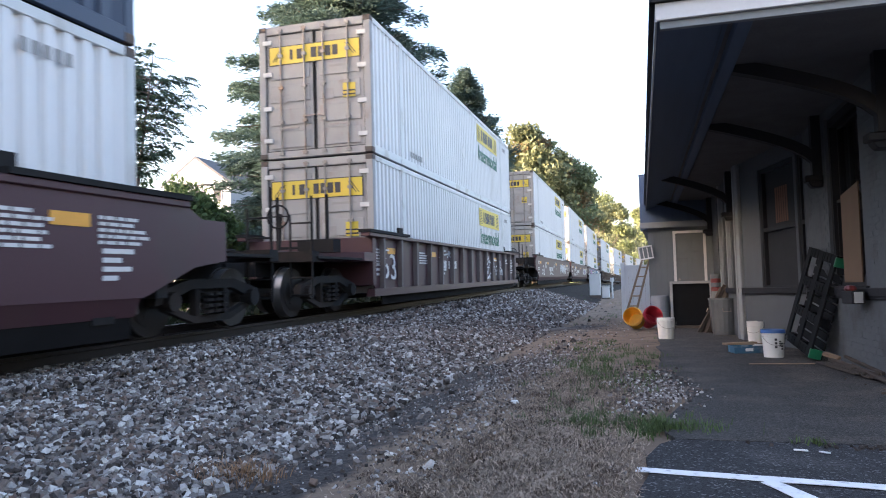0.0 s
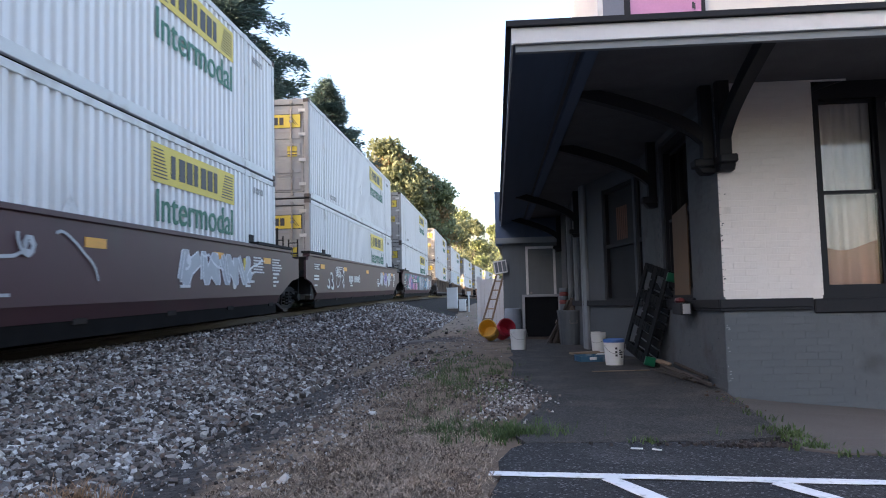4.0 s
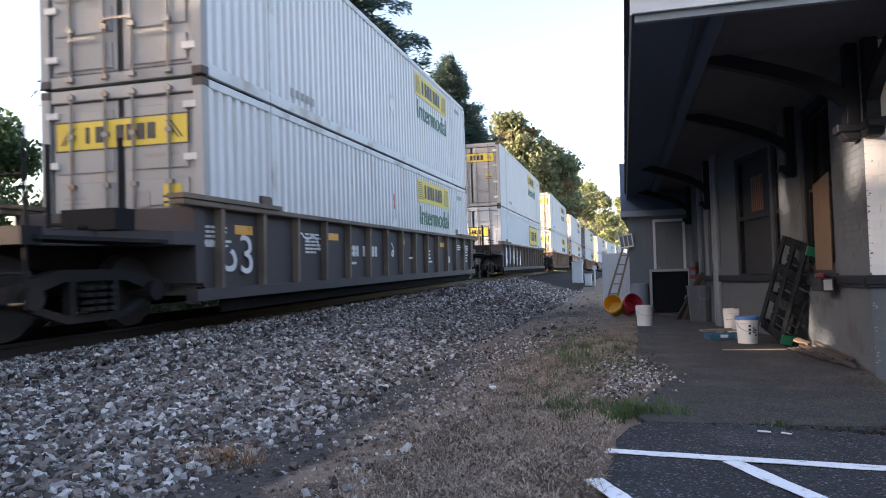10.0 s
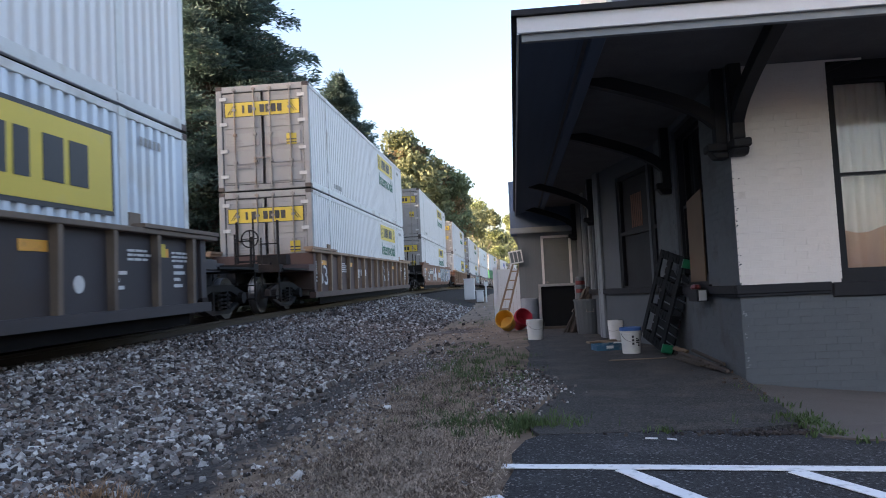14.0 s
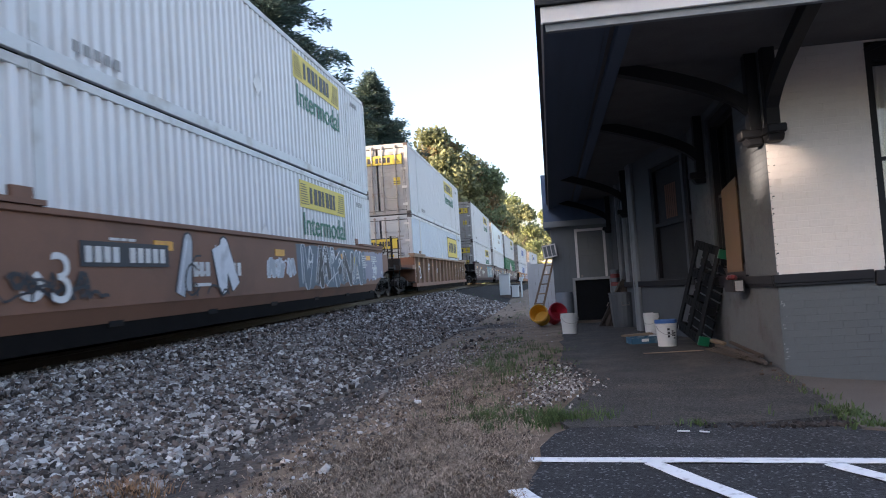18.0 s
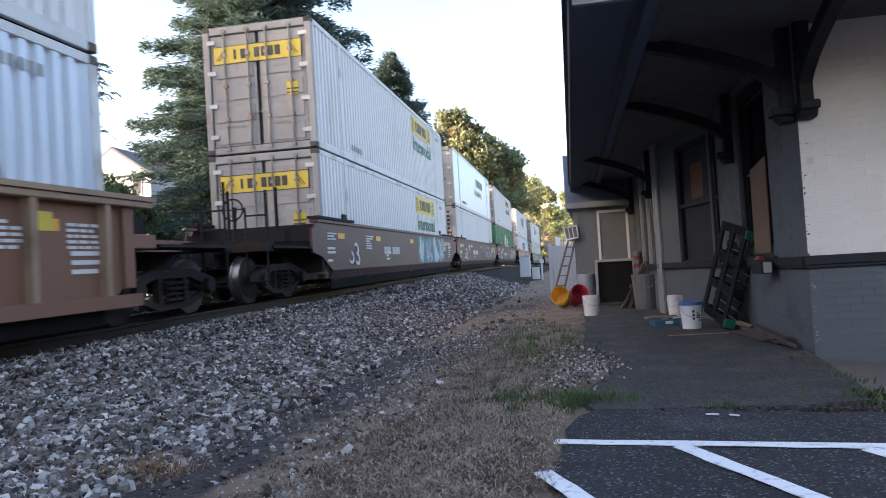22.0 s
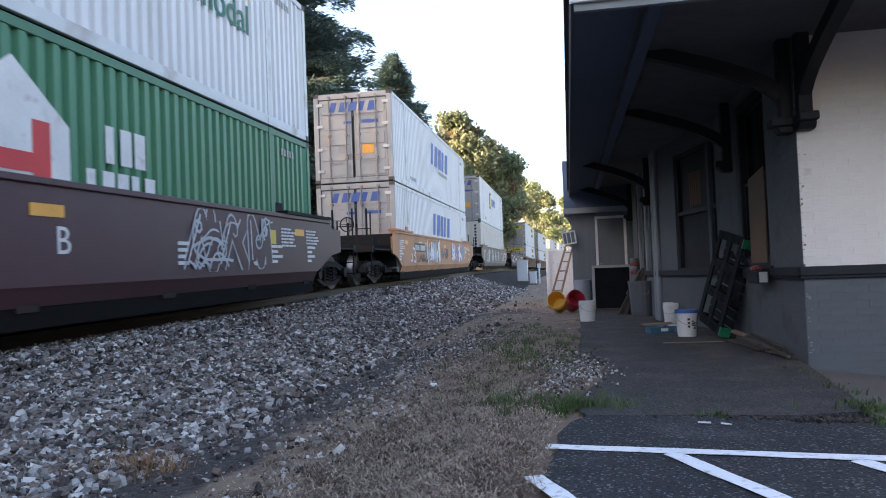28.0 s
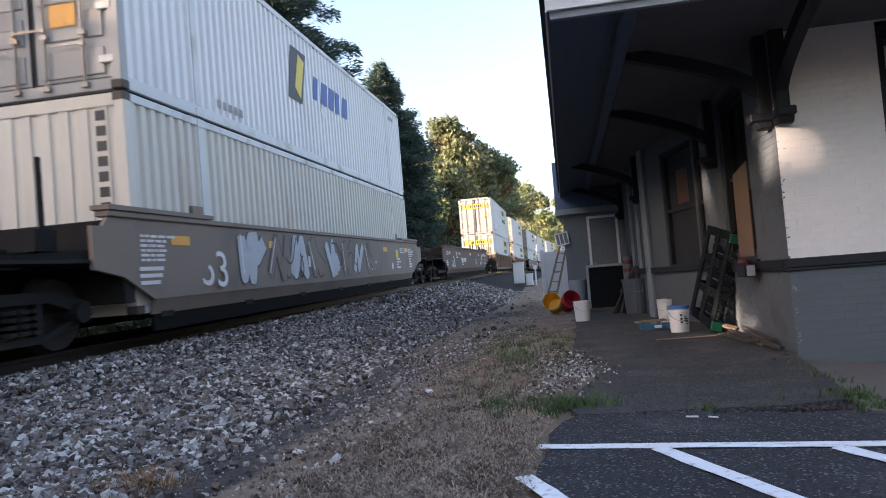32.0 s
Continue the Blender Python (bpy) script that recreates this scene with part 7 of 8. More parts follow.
def conifer(x, y, h, r, cap, seed, label):
    """A spruce: whorls of drooping limbs, each set with sprays of needles."""
    rng = np.random.default_rng(seed)
    z0 = ground_z(x, y)
    t = empty("conifer_tree", pose(x, y, z0 - 0.1), label=label, category="tree", group="trees beyond the track")
    bm = bmesh.new()
    tube(bm, (0, 0, 0), (0, 0, h * 0.98), 0.014 * h, 0.02, n=8)
    part("trunk", bm, M["bark"], t)
    bm = bmesh.new()
    C, A, B = [], [], []
    z = 0.08 * h
    while z < 0.99 * h:
        u = z / h
        reach = min(cap, r * (1 - u) ** 0.9) * rng.uniform(0.85, 1.05) + 0.2
        for k in range(int(10 + 4 * rng.random())):
            az = rng.uniform(0, 6.283)
            ln = reach * rng.uniform(0.55, 1.1)
            up = 0.55 * u - 0.34 + rng.uniform(-0.2, 0.2)
            d = np.array([math.cos(az), math.sin(az), up])
            base = np.array([0, 0, z])
            tip = base + d * ln
            tube(bm, base, base + d * ln * 0.9, 0.03 + 0.012 * ln, 0.008, n=4, caps=False)
            m = int(ln * 120) + 20
            s = rng.uniform(0.15, 1.0, m) ** 0.8
            side = np.array([-math.sin(az), math.cos(az), 0])
            off = rng.normal(0, 1, m) * (0.16 + 0.20 * ln * (1.05 - s) * s * 1.6)
            pts = base + np.outer(s * ln, d) + np.outer(off, side)
            pts[:, 2] += -0.18 * np.abs(off) - 0.10 * ln * s * s + 0.1 * ln * np.maximum(0, s - 0.75) + rng.normal(0, 0.16, m)
            dirs = 0.75 * d[None] + np.sign(off)[:, None] * side[None] * rng.uniform(0.2, 1.0, (m, 1)) + rng.normal(0, 0.2, (m, 3))
            dirs[:, 2] += rng.uniform(-0.45, 0.3, m)
            dirs /= np.linalg.norm(dirs, axis=1)[:, None]
            wid = np.cross(dirs, rng.normal(0, 1, (m, 3)))
            wid /= np.linalg.norm(wid, axis=1)[:, None]
            size = rng.uniform(0.09, 0.19, (m, 1)) * (0.75 + 0.02 * h)
            C.append(pts), A.append(dirs * size), B.append(wid * size * 0.22)
        z += rng.uniform(0.30, 0.5) * (0.6 + 0.02 * h)
    part("limb_whorl", bm, M["bark"], t)
    part("crown", quads_mesh("crown", np.concatenate(C), np.concatenate(A), np.concatenate(B), M["needles"]), None, t)
    return t


def broadleaf(x, y, h, r, seed, mats, label, base=0.25, leaf=0.22, count=9000):
    """A leafy tree: a forked trunk and limbs, and a crown of leaf clumps with gaps between."""
    rng = np.random.default_rng(seed)
    z0 = ground_z(x, y)
    t = empty("broadleaf_tree", pose(x, y, z0 - 0.1), label=label, category="tree", group="trees beyond the track")
    bm = bmesh.new()
    tube(bm, (0, 0, 0), (0, 0, h * base), 0.02 * h, 0.015 * h, n=8)
    clumps = []
    for k in range(26):
        az, u = rng.uniform(0, 6.283), rng.uniform(0, 1)
        zz = h * (base + (0.97 - base) * u)
        rad = r * math.sqrt(max(0.06, 1 - (1.75 * u - 0.72) ** 2)) * rng.uniform(0.35, 0.95)
        clumps.append((rad * math.cos(az), rad * math.sin(az), zz, rng.uniform(0.2, 0.36) * r))
        fork = Vector((0, 0, h * (base * rng.uniform(0.6, 1.0))))
        mid = Vector((rad * 0.4 * math.cos(az), rad * 0.4 * math.sin(az), h * base + (zz - h * base) * 0.55))
        tube(bm, fork, mid, 0.0055 * h, 0.003 * h, n=5, caps=False)
        tube(bm, mid, clumps[-1][:3], 0.003 * h, 0.01, n=5, caps=False)
    clumps.append((0, 0, h * 0.95, 0.25 * r))
    part("trunk", bm, M["bark"], t)
    per = count // len(clumps)
    for q, mat in enumerate(mats):
        C, A, B = [], [], []
        for i, (cx, cy, cz, cr) in enumerate(clumps):
            if i % len(mats) != q:
                continue
            m = per
            d = rng.normal(0, 1, (m, 3))
            d /= np.linalg.norm(d, axis=1)[:, None]
            rr = cr * rng.uniform(0.35, 1.12, (m, 1)) * (1 + 0.25 * np.sin(3 * d[:, :1] + i))
            pts = d * rr * np.array([1.15, 1.15, 0.8]) + (cx, cy, cz)
            dirs = rng.normal(0, 1, (m, 3)) + np.array([0, 0, -0.4])
            dirs /= np.linalg.norm(dirs, axis=1)[:, None]
            wid = np.cross(dirs, rng.normal(0, 1, (m, 3)))
            wid /= np.linalg.norm(wid, axis=1)[:, None]
            s = rng.uniform(0.6, 1.3, (m, 1)) * leaf
            C.append(pts), A.append(dirs * s), B.append(wid * s * 0.55)
        part("crown", quads_mesh("crown", np.concatenate(C), np.concatenate(A), np.concatenate(B), mat), None, t)
    return t


def feather_tree(x, y, h, r, seed, label, base=0.42):
    """A slim tree with two leaders whose twigs end in drooping feathered sprays, each of many narrow leaflets."""
    rng = np.random.default_rng(seed)
    t = empty("feather_leaved_tree", pose(x, y, ground_z(x, y) - 0.1), label=label, category="tree", group="trees beyond the track")
    bm = bmesh.new()
    tube(bm, (0, 0, 0), (0.1, 0, h * base), 0.011 * h, 0.008 * h, n=8)
    C, A, B = [], [], []
    for lead, share in (((-0.42 * r, 0.1 * r, h * 0.93), 62), ((0.40 * r, -0.1 * r, h * 0.86), 62)):
        foot, top = Vector((0.1, 0, h * base)), Vector(lead)
        tube(bm, foot, top, 0.006 * h, 0.015, n=6, caps=False)
        for k in range(share):
            u = rng.uniform(0.12, 1.0)
            p = foot.lerp(top, u)
            az = rng.uniform(0, 6.283)
            ln = r * 0.62 * (0.45 + 0.9 * math.sin(math.pi * min(0.93, u * 0.85 + 0.1))) * rng.uniform(0.55, 1.1)
            d = Vector((math.cos(az), math.sin(az), rng.uniform(0.0, 0.55)))
            tip = p + d * ln
            tube(bm, p, tip, 0.022, 0.007, n=4, caps=False)
            for q in range(int(rng.integers(5, 9))):
                f = rng.uniform(0.35, 1.0)
                o = np.array(p.lerp(tip, f))
                ang = az + rng.uniform(-1.3, 1.3)
                sl = rng.uniform(0.5, 0.95)
                m = 18
                w = np.linspace(0.1, 1, m)
                line = o + np.outer(w * sl, [math.cos(ang), math.sin(ang), 0.12]) - np.outer(w * w * sl, [0, 0, rng.uniform(0.3, 0.75)])
                side = np.where(np.arange(m) % 2, 1.0, -1.0)[:, None] * np.array([-math.sin(ang), math.cos(ang), 0])
                leaf = side * 0.8 + np.array([math.cos(ang), math.sin(ang), 0]) * 0.45 + np.array([0, 0, -0.35]) + rng.normal(0, 0.12, (m, 3))
                leaf /= np.linalg.norm(leaf, axis=1)[:, None]
                size = 0.11 * (1.15 - 0.5 * w)[:, None]
                wid = np.cross(leaf, rng.normal(0, 1, (m, 3)))
                wid /= np.linalg.norm(wid, axis=1)[:, None]
                C.append(line + leaf * size), A.append(leaf * size), B.append(wid * size * 0.38)
    part("trunk", bm, M["bark"], t)
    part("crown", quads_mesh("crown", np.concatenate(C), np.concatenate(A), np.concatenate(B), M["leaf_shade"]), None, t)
    return t


conifer(-17.6, 36, 28.5, 11.6, 7.4, 1, "tall dark spruce with drooping limbs beyond the track")
conifer(-13.1, 46, 16.2, 8.0, 3.6, 2, "slender dark spruce beyond the track")
feather_tree(-21.6, 24, 12.9, 2.9, 4, "slender dark tree with feathery drooping leaves beyond the track")
for x, y, h, r, seed in ((-28.5, 24, 8.6, 3.4, 5), (-23.4, 25, 6.4, 2.8, 8), (-27.5, 34, 7.6, 3.4, 9), (-21.2, 28, 5.6, 2.4, 10), (-34, 27, 10.5, 4.0, 6), (-25, 15, 8.0, 3.0, 7)):
    broadleaf(x, y, h, r, seed, [M["leaf_green"]], "green leafy tree beyond the track", 0.12, 0.17, 9500)
# far trees wear the leaf colours that hold haze and sun
far = [(-24, 92, 23, 8.0, "leaf_haze"), (-17, 90, 22, 6.5, "leaf_olive"), (-16.3, 92, 20.5, 5.6, "leaf_tan"), (-17.5, 84, 15, 4.5, "leaf_olive"), (-19.5, 78, 14, 5.0, "leaf_sunlit"),
       (-15.8, 112, 20, 5.5, "leaf_haze"), (-14.5, 128, 19.0, 5.5, "leaf_sunlit"), (-13, 145, 18.5, 6.0, "leaf_sunlit"), (-12, 165, 19, 6.5, "leaf_olive"), (-8, 190, 20, 7.0, "leaf_sunlit"), (-1, 215, 20, 8.0, "leaf_haze"),
       (-23, 64, 12, 4.5, "leaf_haze"), (-20, 58, 9, 4, "leaf_haze"), (-27, 62, 9, 5, "leaf_haze")]
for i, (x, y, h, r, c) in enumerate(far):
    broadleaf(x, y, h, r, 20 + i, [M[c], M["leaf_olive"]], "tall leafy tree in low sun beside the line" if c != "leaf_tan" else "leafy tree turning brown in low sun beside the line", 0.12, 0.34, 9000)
conifer(-20.4, 37, 14.0, 7.6, 5.0, 3, "bushy dark spruce beside a taller one beyond the track")
broadleaf(-14.4, 97, 18.6, 6.4, 41, [M["leaf_haze"], M["leaf_tan"]], "broad leafy tree leaning over the line, partly brown", 0.42, 0.27, 15000)
broadleaf(-15.0, 104, 17.5, 6.0, 42, [M["leaf_haze"], M["leaf_olive"]], "broad green leafy tree beside the line", 0.35, 0.27, 13000)
# outer row, out of view, added to keep low sun off the train
for i, y in enumerate((-40, -29.0, -13.2, -2, 9)):
    broadleaf(-46, y, 20, 5.8, 80 + i, [M["leaf_green"]], "tall unseen leafy tree added beyond the track to block the sun", 0.03, 0.5, 9000)
# unseen wood added along the line behind the camera, blocks sun, with one gap
for i, (x, y, h, r) in enumerate(((-24, 6, 10, 4.2), (-27, -1, 13, 4.6), (-35, -6, 15, 5.2), (-36, 3, 15, 5.6), (-36, -20, 15, 5.0), (-31, 10, 12, 5), (-30.5, -9.8, 13, 2.95), (-42, -9.5, 16, 4.6), (-33, -2, 14, 4.6), (-27.5, -15.6, 14, 4.6), (-25, -23, 13, 5), (-27, -30, 14, 6), (-37, -26.5, 16, 6.4), (-40, -34, 17, 8))):
    broadleaf(x, y, h, r, 50 + i, [M["leaf_green"]], "unseen leafy tree added beyond the track to block the sun", 0.03, 0.42, 4200 if r < 3 else 13000)


# white siding lowered to blue-grey: the trees' shade is in the colour
M["clapboard"] = material("clapboard", (0.30, 0.32, 0.355), 0.7, vary=0.06, scale=1.0)


def house():
    h = empty("house", pose(-46, 60, 0), label="white clapboard house behind the trees", category="house")
    bm = bmesh.new()
    box(bm, -4, 4, 0, 8, -1, 12.5)
    part("wall", bm, M["clapboard"], h)
    bm = bmesh.new()
    prism(bm, [(-4.4, 12.5), (4.4, 12.5), (0, 15.5)], "y", -0.4, 8.4)
    part("roof", bm, M["shingle"], h)
    bm = bmesh.new()
    prism(bm, [(-4.0, 12.5), (4.0, 12.5), (0, 15.2)], "y", -0.42, -0.405)
    part("gable", bm, M["clapboard"], h)
    for x in (-2.5, 0, 2.5):
        for z in (8.0, 10.6):
            bm = bmesh.new()
            box(bm, x - 0.45, x + 0.45, -0.05, 0.02, z, z + 1.4)
            w = part("window", bm, M["inside"], h)
            bm = bmesh.new()
            for a, b, c, d in ((-0.52, 0.52, -0.08, 0.0), (-0.52, 0.52, 1.4, 1.48), (-0.52, -0.45, 0, 1.4), (0.45, 0.52, 0, 1.4)):
                box(bm, x + a, x + b, -0.08, 0.0, z + c, z + d)
            part("frame", bm, M["brick_white"], w)


house()


def blades(name, spots, mat, label, category, height, width, lean=0.5, seed=1, flat=False):
    """Thin upright or fallen blades; spots: (x, y, spread in x, spread in y, how many)."""
    rng = np.random.default_rng(seed)
    V, Fc = [], []
    for x, y, sx, sy, n in spots:
        for _ in range(n):
            px, py = x + rng.normal(0, sx), y + rng.normal(0, sy)
            pz = max(ground_z(px, py), 0.0 if px > -0.14 else -1)
            az = rng.uniform(0, 6.283)
            hh = height * rng.uniform(0.4, 1.25)
            w = width * rng.uniform(0.6, 1.3)
            d = np.array([math.cos(az), math.sin(az)])
            s = np.array([-d[1], d[0]]) * w
            if flat and px > -0.13:
                continue
            if flat:
                lift = rng.uniform(0.002, 0.03)
                a, b = np.array([px, py, pz + lift]), np.array([px + d[0] * hh, py + d[1] * hh, pz + lift + rng.uniform(-0.008, 0.02)])
                i = len(V)
                V += [(a[0] - s[0], a[1] - s[1], a[2]), (a[0] + s[0], a[1] + s[1], a[2]), (b[0] + s[0], b[1] + s[1], b[2]), (b[0] - s[0], b[1] - s[1], b[2])]
                Fc.append((i, i + 1, i + 2, i + 3))
            else:
                k = lean * rng.uniform(0.2, 1.3) * hh
                i = len(V)
                V += [(px - s[0], py - s[1], pz - 0.01), (px + s[0], py + s[1], pz - 0.01), (px + d[0] * k * 0.35 + s[0] * 0.7, py + d[1] * k * 0.35 + s[1] * 0.7, pz + hh * 0.6),
                      (px + d[0] * k * 0.35 - s[0] * 0.7, py + d[1] * k * 0.35 - s[1] * 0.7, pz + hh * 0.6), (px + d[0] * k, py + d[1] * k, pz + hh)]
                Fc += [(i, i + 1, i + 2, i + 3), (i + 3, i + 2, i + 4)]
    return tagged(new(name, soup(name, V, Fc, mat)), label, category, kind="stuff")


def clumps(seed, areas):
    """Small clumps thrown over areas (x, y, reach in x, reach in y, clumps, blades in each)."""
    rng = random.Random(seed)
    out = []
    for x, y, sx, sy, n, m in areas:
        for _ in range(n):
            r = rng.uniform(0.02, 0.06)
            out.append((x + rng.gauss(0, sx), y + rng.gauss(0, sy), r, r, max(4, int(m * rng.uniform(0.3, 1.6)))))
    return out


blades("grass_tufts", clumps(1, [(-0.32, 4.68, 0.2, 0.14, 34, 34), (0.0, 4.74, 0.13, 0.07, 16, 26), (-0.6, 5.1, 0.25, 0.3, 22, 14), (-0.72, 8.4, 0.3, 1.0, 90, 16), (-0.55, 6.9, 0.25, 0.6, 26, 12), (-0.9, 10.8, 0.35, 1.2, 60, 14),
                                 (-1.1, 24, 0.7, 2.0, 60, 12), (-0.8, 19.5, 0.3, 0.8, 30, 12), (-2.5, 38, 1.0, 3.0, 50, 12), (0.9, 4.6, 0.5, 0.04, 5, 8)]), M["grass"], "patches of short green grass at the edge of the paving", "grass", 0.062, 0.0035, 1.0, seed=2)
blades("weeds", clumps(2, [(1.68, 4.7, 0.04, 0.13, 13, 20), (1.75, 5.5, 0.03, 0.3, 6, 8), (1.66, 4.25, 0.06, 0.05, 8, 14), (2.1, 4.05, 0.2, 0.025, 12, 14), (2.8, 4.0, 0.4, 0.025, 16, 14), (0.79, 4.43, 0.05, 0.015, 4, 10)]), M["grass"], "green weeds along the concrete edge", "weeds", 0.036, 0.006, 1.3, seed=3)
blades("dry_clippings", [(-0.66, 3.0, 0.28, 0.9, 15000), (-0.66, 4.1, 0.3, 0.5, 7000), (-0.8, 2.2, 0.28, 0.5, 4500), (-0.9, 5.6, 0.26, 0.9, 5500), (-1.0, 7.4, 0.22, 0.9, 3000)], M["straw"], "dry straw-coloured grass clippings on the ground", "dry grass", 0.034, 0.0017, flat=True, seed=4)
blades("dead_turf", clumps(6, [(-0.8, 3.0, 0.34, 0.8, 210, 60), (-0.85, 4.6, 0.3, 0.8, 170, 50), (-0.9, 6.6, 0.3, 0.9, 120, 40), (-0.35, 3.1, 0.12, 0.25, 30, 60)]), M["dead_leaf"], "matted dark brown patches of dead grass", "dead grass", 0.026, 0.0016, flat=True, seed=7)
blades("dry_weed", [(-2.17, 3.14, 0.13, 0.09, 330)], M["dry_stalk"], "dead brown weed clump on the ballast edge", "dry weed", 0.09, 0.0025, 1.6, seed=5)


def undergrowth():
    """Low shrubs added past the track, near black: block sun under the train."""
    rng = np.random.default_rng(9)
    n = 26000
    y = rng.uniform(-14, 80, n)
    d = rng.uniform(-7.5, -3.4, n)
    top = 0.6 + 0.4 * np.sin(y * 0.7) + 0.4 * np.sin(y * 0.23 + 1)
    x = TRACK_X + TRACK_SLOPE * (y - 14) + d
    z = np.array([ground_z(a, b) for a, b in zip(x, y)]) + rng.uniform(0, 1, n) ** 0.7 * np.maximum(0.5, top)
    dirs = rng.normal(0, 1, (n, 3))
    dirs /= np.linalg.norm(dirs, axis=1)[:, None]
    wid = np.cross(dirs, rng.normal(0, 1, (n, 3)))
    wid /= np.linalg.norm(wid, axis=1)[:, None]
    s = rng.uniform(0.1, 0.24, (n, 1))
    ob = new("undergrowth", quads_mesh("undergrowth", np.stack([x, y, z], 1), dirs * s, wid * s * 0.6, M["leaf_shadow"]))
    tagged(ob, "added low shrubs, near black as shade, along the far side of the track", "shrubs", kind="stuff")


undergrowth()


def scatter(name, spots, mat, label, size, seed, limit=9.0):
    rng = np.random.default_rng(seed)
    cube = np.array([(x, y, z) for x in (-1, 1) for y in (-1, 1) for z in (-1, 1)], float)
    quads = [(0, 1, 3, 2), (4, 6, 7, 5), (0, 4, 5, 1), (2, 3, 7, 6), (0, 2, 6, 4), (1, 5, 7, 3)]
    V, Fc = [], []
    for x, y, sx, sy, n in spots:
        for _ in range(n):
            px, py = min(limit, x + rng.normal(0, sx)), y + rng.normal(0, sy)
            s = size * rng.uniform(0.4, 1.4)
            pts = cube * (s * rng.uniform(0.6, 1.3, 3)) * rng.uniform(0.55, 1.15, (8, 3))
            pts = pts @ np.array(Euler(rng.uniform(0, 6.28, 3)).to_matrix()).T + (px, py, max(ground_z(px, py), 0.0 if px > -0.14 else -1) + s * 0.3)
            i = len(V)
            V += pts.tolist()
            Fc += [tuple(i + k for k in q) for q in quads]
    return tagged(new(name, soup(name, V, Fc, mat)), label, "gravel", kind="stuff")


scatter("gravel_patch", [(-0.1, 6.4, 0.16, 0.4, 900), (-0.25, 7.3, 0.16, 0.5, 500), (-0.22, 5.6, 0.1, 0.25, 250)], M["stone"], "spilled pale gravel at the broken paving edge", 0.010, 11)
scatter("rubble", [(1.38, 4.33, 0.13, 0.035, 150), (1.0, 4.36, 0.2, 0.03, 40)], M["stone_brown"], "broken asphalt crumbs and pebbles along a joint", 0.009, 17)
scatter("soil_crumbs", [(-0.75, 3.0, 0.34, 0.8, 2600), (-0.8, 4.6, 0.32, 0.9, 2200), (-0.9, 6.6, 0.32, 1.0, 1600)], M["straw"], "dry crumbs of soil among the clippings", 0.0042, 19, limit=-0.2)
scatter("leaf_litter", [(-1.0, 3.4, 0.25, 0.8, 90), (1.75, 6.6, 0.1, 0.5, 20)], M["dead_leaf"], "dry brown leaf scraps on the ground", 0.010, 15)
scatter("ditch_grit", [(-2.1, 3.2, 0.14, 0.7, 500), (-2.05, 4.6, 0.14, 0.8, 700), (-1.55, 6.4, 0.25, 0.9, 1300), (-1.65, 8.4, 0.3, 1.0, 1500), (-1.45, 4.9, 0.12, 0.7, 350)], M["stone"], "small grey grit and pebbles trodden into dark mud", 0.0062, 13)
scatter("loose_pebbles", [(-1.35, 4.0, 0.22, 1.2, 600), (-0.9, 4.5, 0.4, 1.6, 260), (-0.8, 3.0, 0.4, 0.8, 90), (-1.6, 8.6, 0.25, 0.9, 1500), (-1.5, 10.0, 0.4, 2.0, 900), (-1.8, 16, 0.7, 3.5, 700)], M["stone"], "scattered small pebbles on bare soil", 0.009, 12, limit=-0.22)
# pale flat stones by the ditch
for k, (x, y, w) in enumerate(((-2.5, 16.4, 0.26), (-2.15, 16.1, 0.12), (-1.2, 5.52, 0.035), (-0.33, 3.27, 0.022))):
    bm = bmesh.new()
    lathe(bm, [(0, 0.0), (w, 0.0), (w * 1.05, 0.02 * (w / 0.1) ** 0.5), (w * 0.8, 0.04 * (w / 0.1) ** 0.5), (0, 0.045 * (w / 0.1) ** 0.5)], 9)
    ob = part("flat_stone", bm, M["bucket_white"] if k > 1 else M["concrete"], at=pose(x, y, ground_z(x, y) - 0.005, 4, -3, 40 * k))
    tagged(ob, "pale flat stone lying on the soil", "stone", "pale stones")
build_bricks()


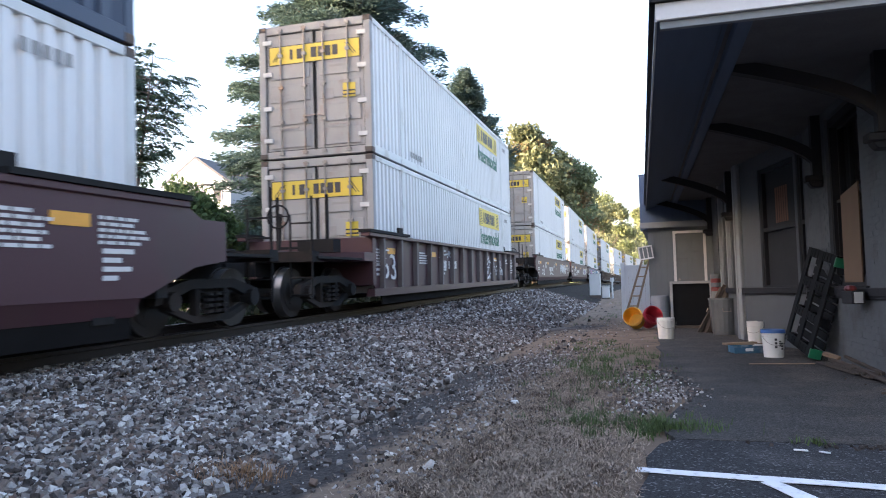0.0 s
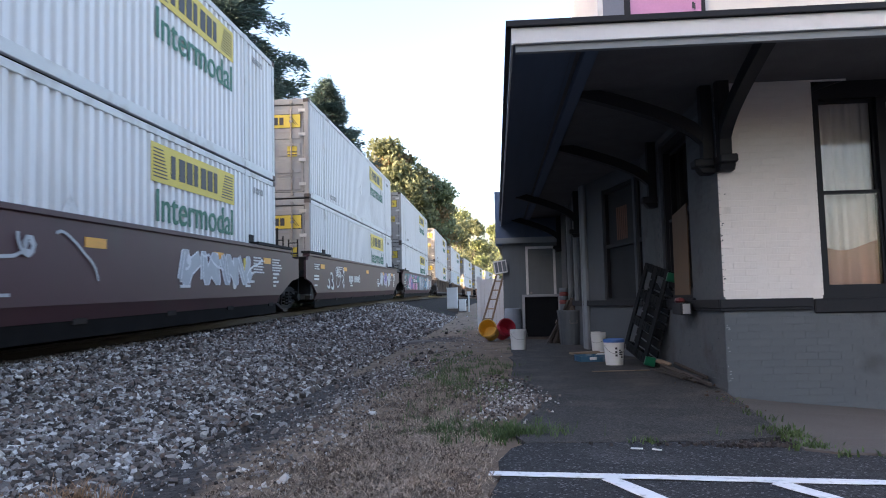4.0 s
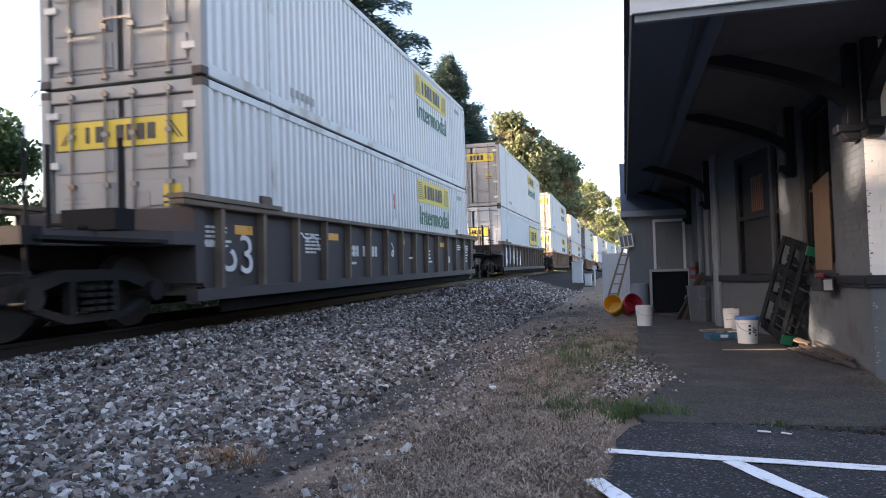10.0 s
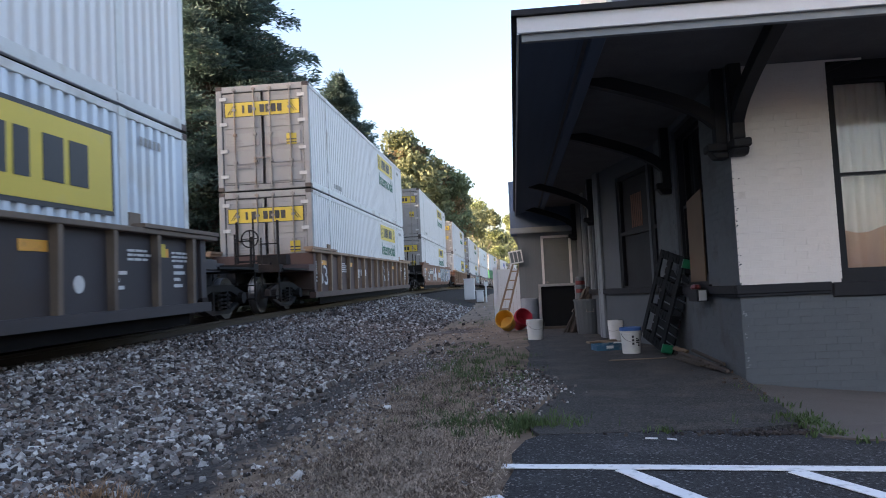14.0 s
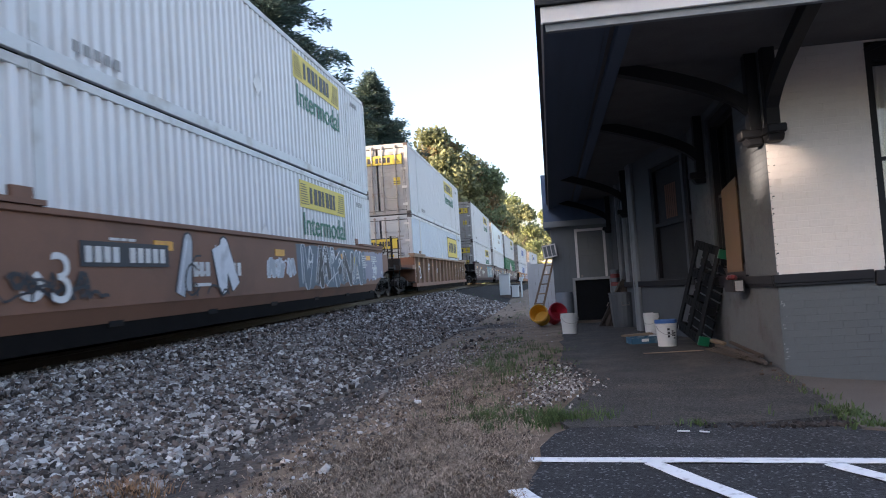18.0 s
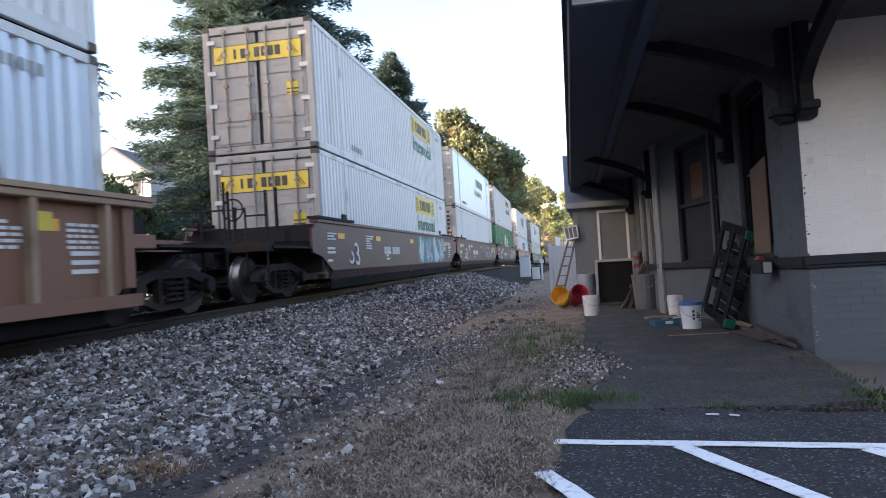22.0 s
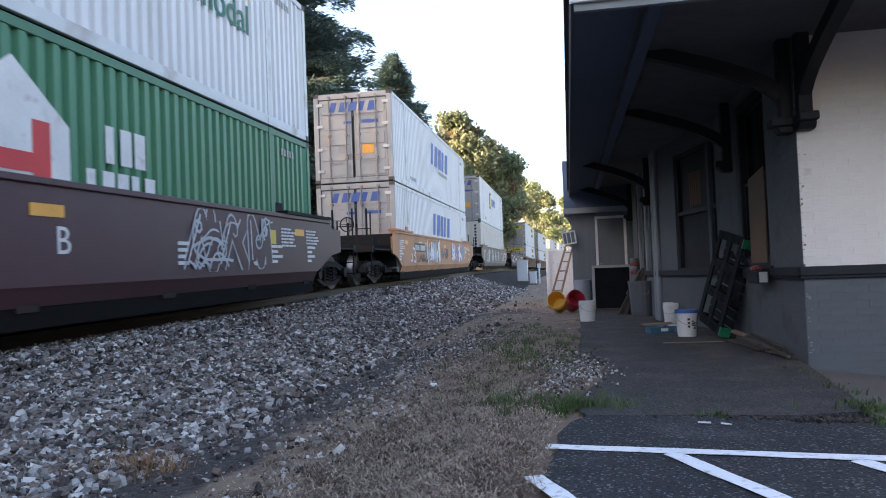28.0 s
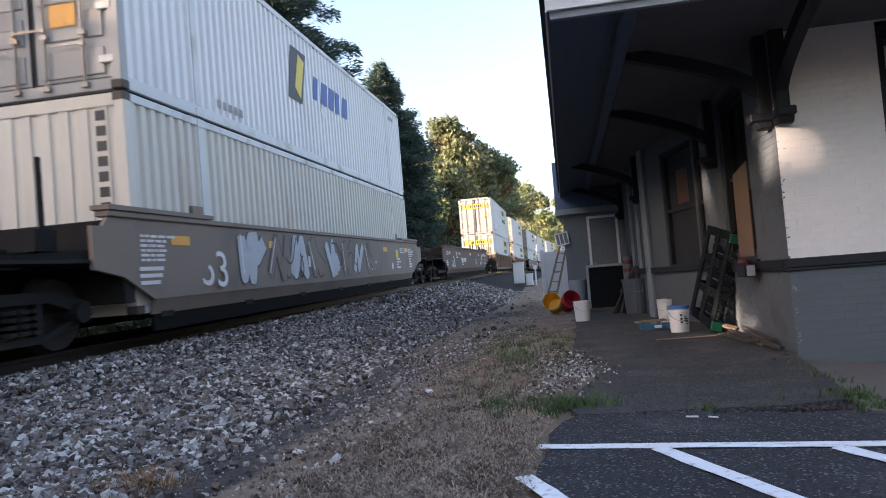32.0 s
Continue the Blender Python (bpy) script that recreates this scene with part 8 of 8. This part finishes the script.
def paint_chips():
    """Flaked paint along the corner of the building: pale flecks on the grey, dark ones on the white."""
    rng = random.Random(21)
    for k in range(20):
        low = k < 13
        z = rng.uniform(0.05, 0.72) if low else rng.uniform(0.95, 2.0)
        w, h = rng.uniform(0.008, 0.035), rng.uniform(0.006, 0.02)
        a = abs(rng.gauss(0, 0.022)) + 0.004
        ring = [(a, z), (a + w, z + 0.3 * h), (a + 0.8 * w, z + h), (a + 0.15 * w, z + 0.8 * h)]
        bm = bmesh.new()
        prism(bm, ring, "y", -0.0042, -0.0026)
        part("paint_chip", bm, M["trim_grey"] if low else M["bay_grey"], WALL_END)


paint_chips()
box_on_sill = empty("notice_box", in_frame(-0.05, 1.05, BELT - 0.13), label="small dark box with a pale notice on the window ledge", category="box")
bm = bmesh.new()
box(bm, -0.13, -0.01, -0.16, 0.22, 0.0, 0.13)
part("body", bm, M["trim_dark"], box_on_sill, bevel=0.008)
bm = bmesh.new()
box(bm, -0.11, -0.03, -0.166, -0.161, 0.01, 0.12)
part("notice", bm, M["frame_pale"], box_on_sill, "pale paper notice")
bm = bmesh.new()
lathe(bm, [(0.0, 0.0), (0.05, 0.0), (0.06, 0.02), (0.045, 0.05), (0.0, 0.06)], 9)
tagged(part("rag", bm, M["red_can"], at=in_frame(-0.11, 1.2, BELT + 0.002) @ Matrix.Diagonal((1, 1.6, 1, 1))), "crumpled red rag on a dark box", "rag")
tagged(part("roller_handle", (lambda b: (tube(b, (1.36, 12.13, 0.30), (1.62, 12.05, 0.36), 0.012, n=6), b)[1])(bmesh.new()), M["bucket_white"]), "white roller handle sticking out of a bucket", "paint roller")
bm = bmesh.new()
prism(bm, [(1.05, 10.28), (1.42, 10.42), (1.36, 10.6), (1.1, 10.5)], "z", 0.094, 0.10)
tagged(part("paper_sheet", bm, M["bucket_white"]), "white paper sheet lying on the paint tray", "paper")


# ---- what moves ----
def motions():
    """The train rolls towards the camera at an even speed; its wheels turn with it."""
    times = [2.0 * k for k in range(17)]
    for thing, mid, up in TRAIN:
        walk(thing, [(t, track_pose(mid - SPEED * t) @ pose(0, 0, up)) for t in times])
    turns = [k / 15 for k in range(481)]
    for k, e in ((0, -0.9), (1, 0.9)):
        first = TRUCKS[0][k]
        walk(first, [(t, pose(0, e, 0.44, math.degrees(SPEED / 0.42 * t) % 360)) for t in turns])
        for pair in TRUCKS[1:]:
            data = pair[k].animation_data_create()
            pair[k].rotation_mode = "QUATERNION"
            data.action = first.animation_data.action
            data.action_slot = first.animation_data.action_slot


motions()
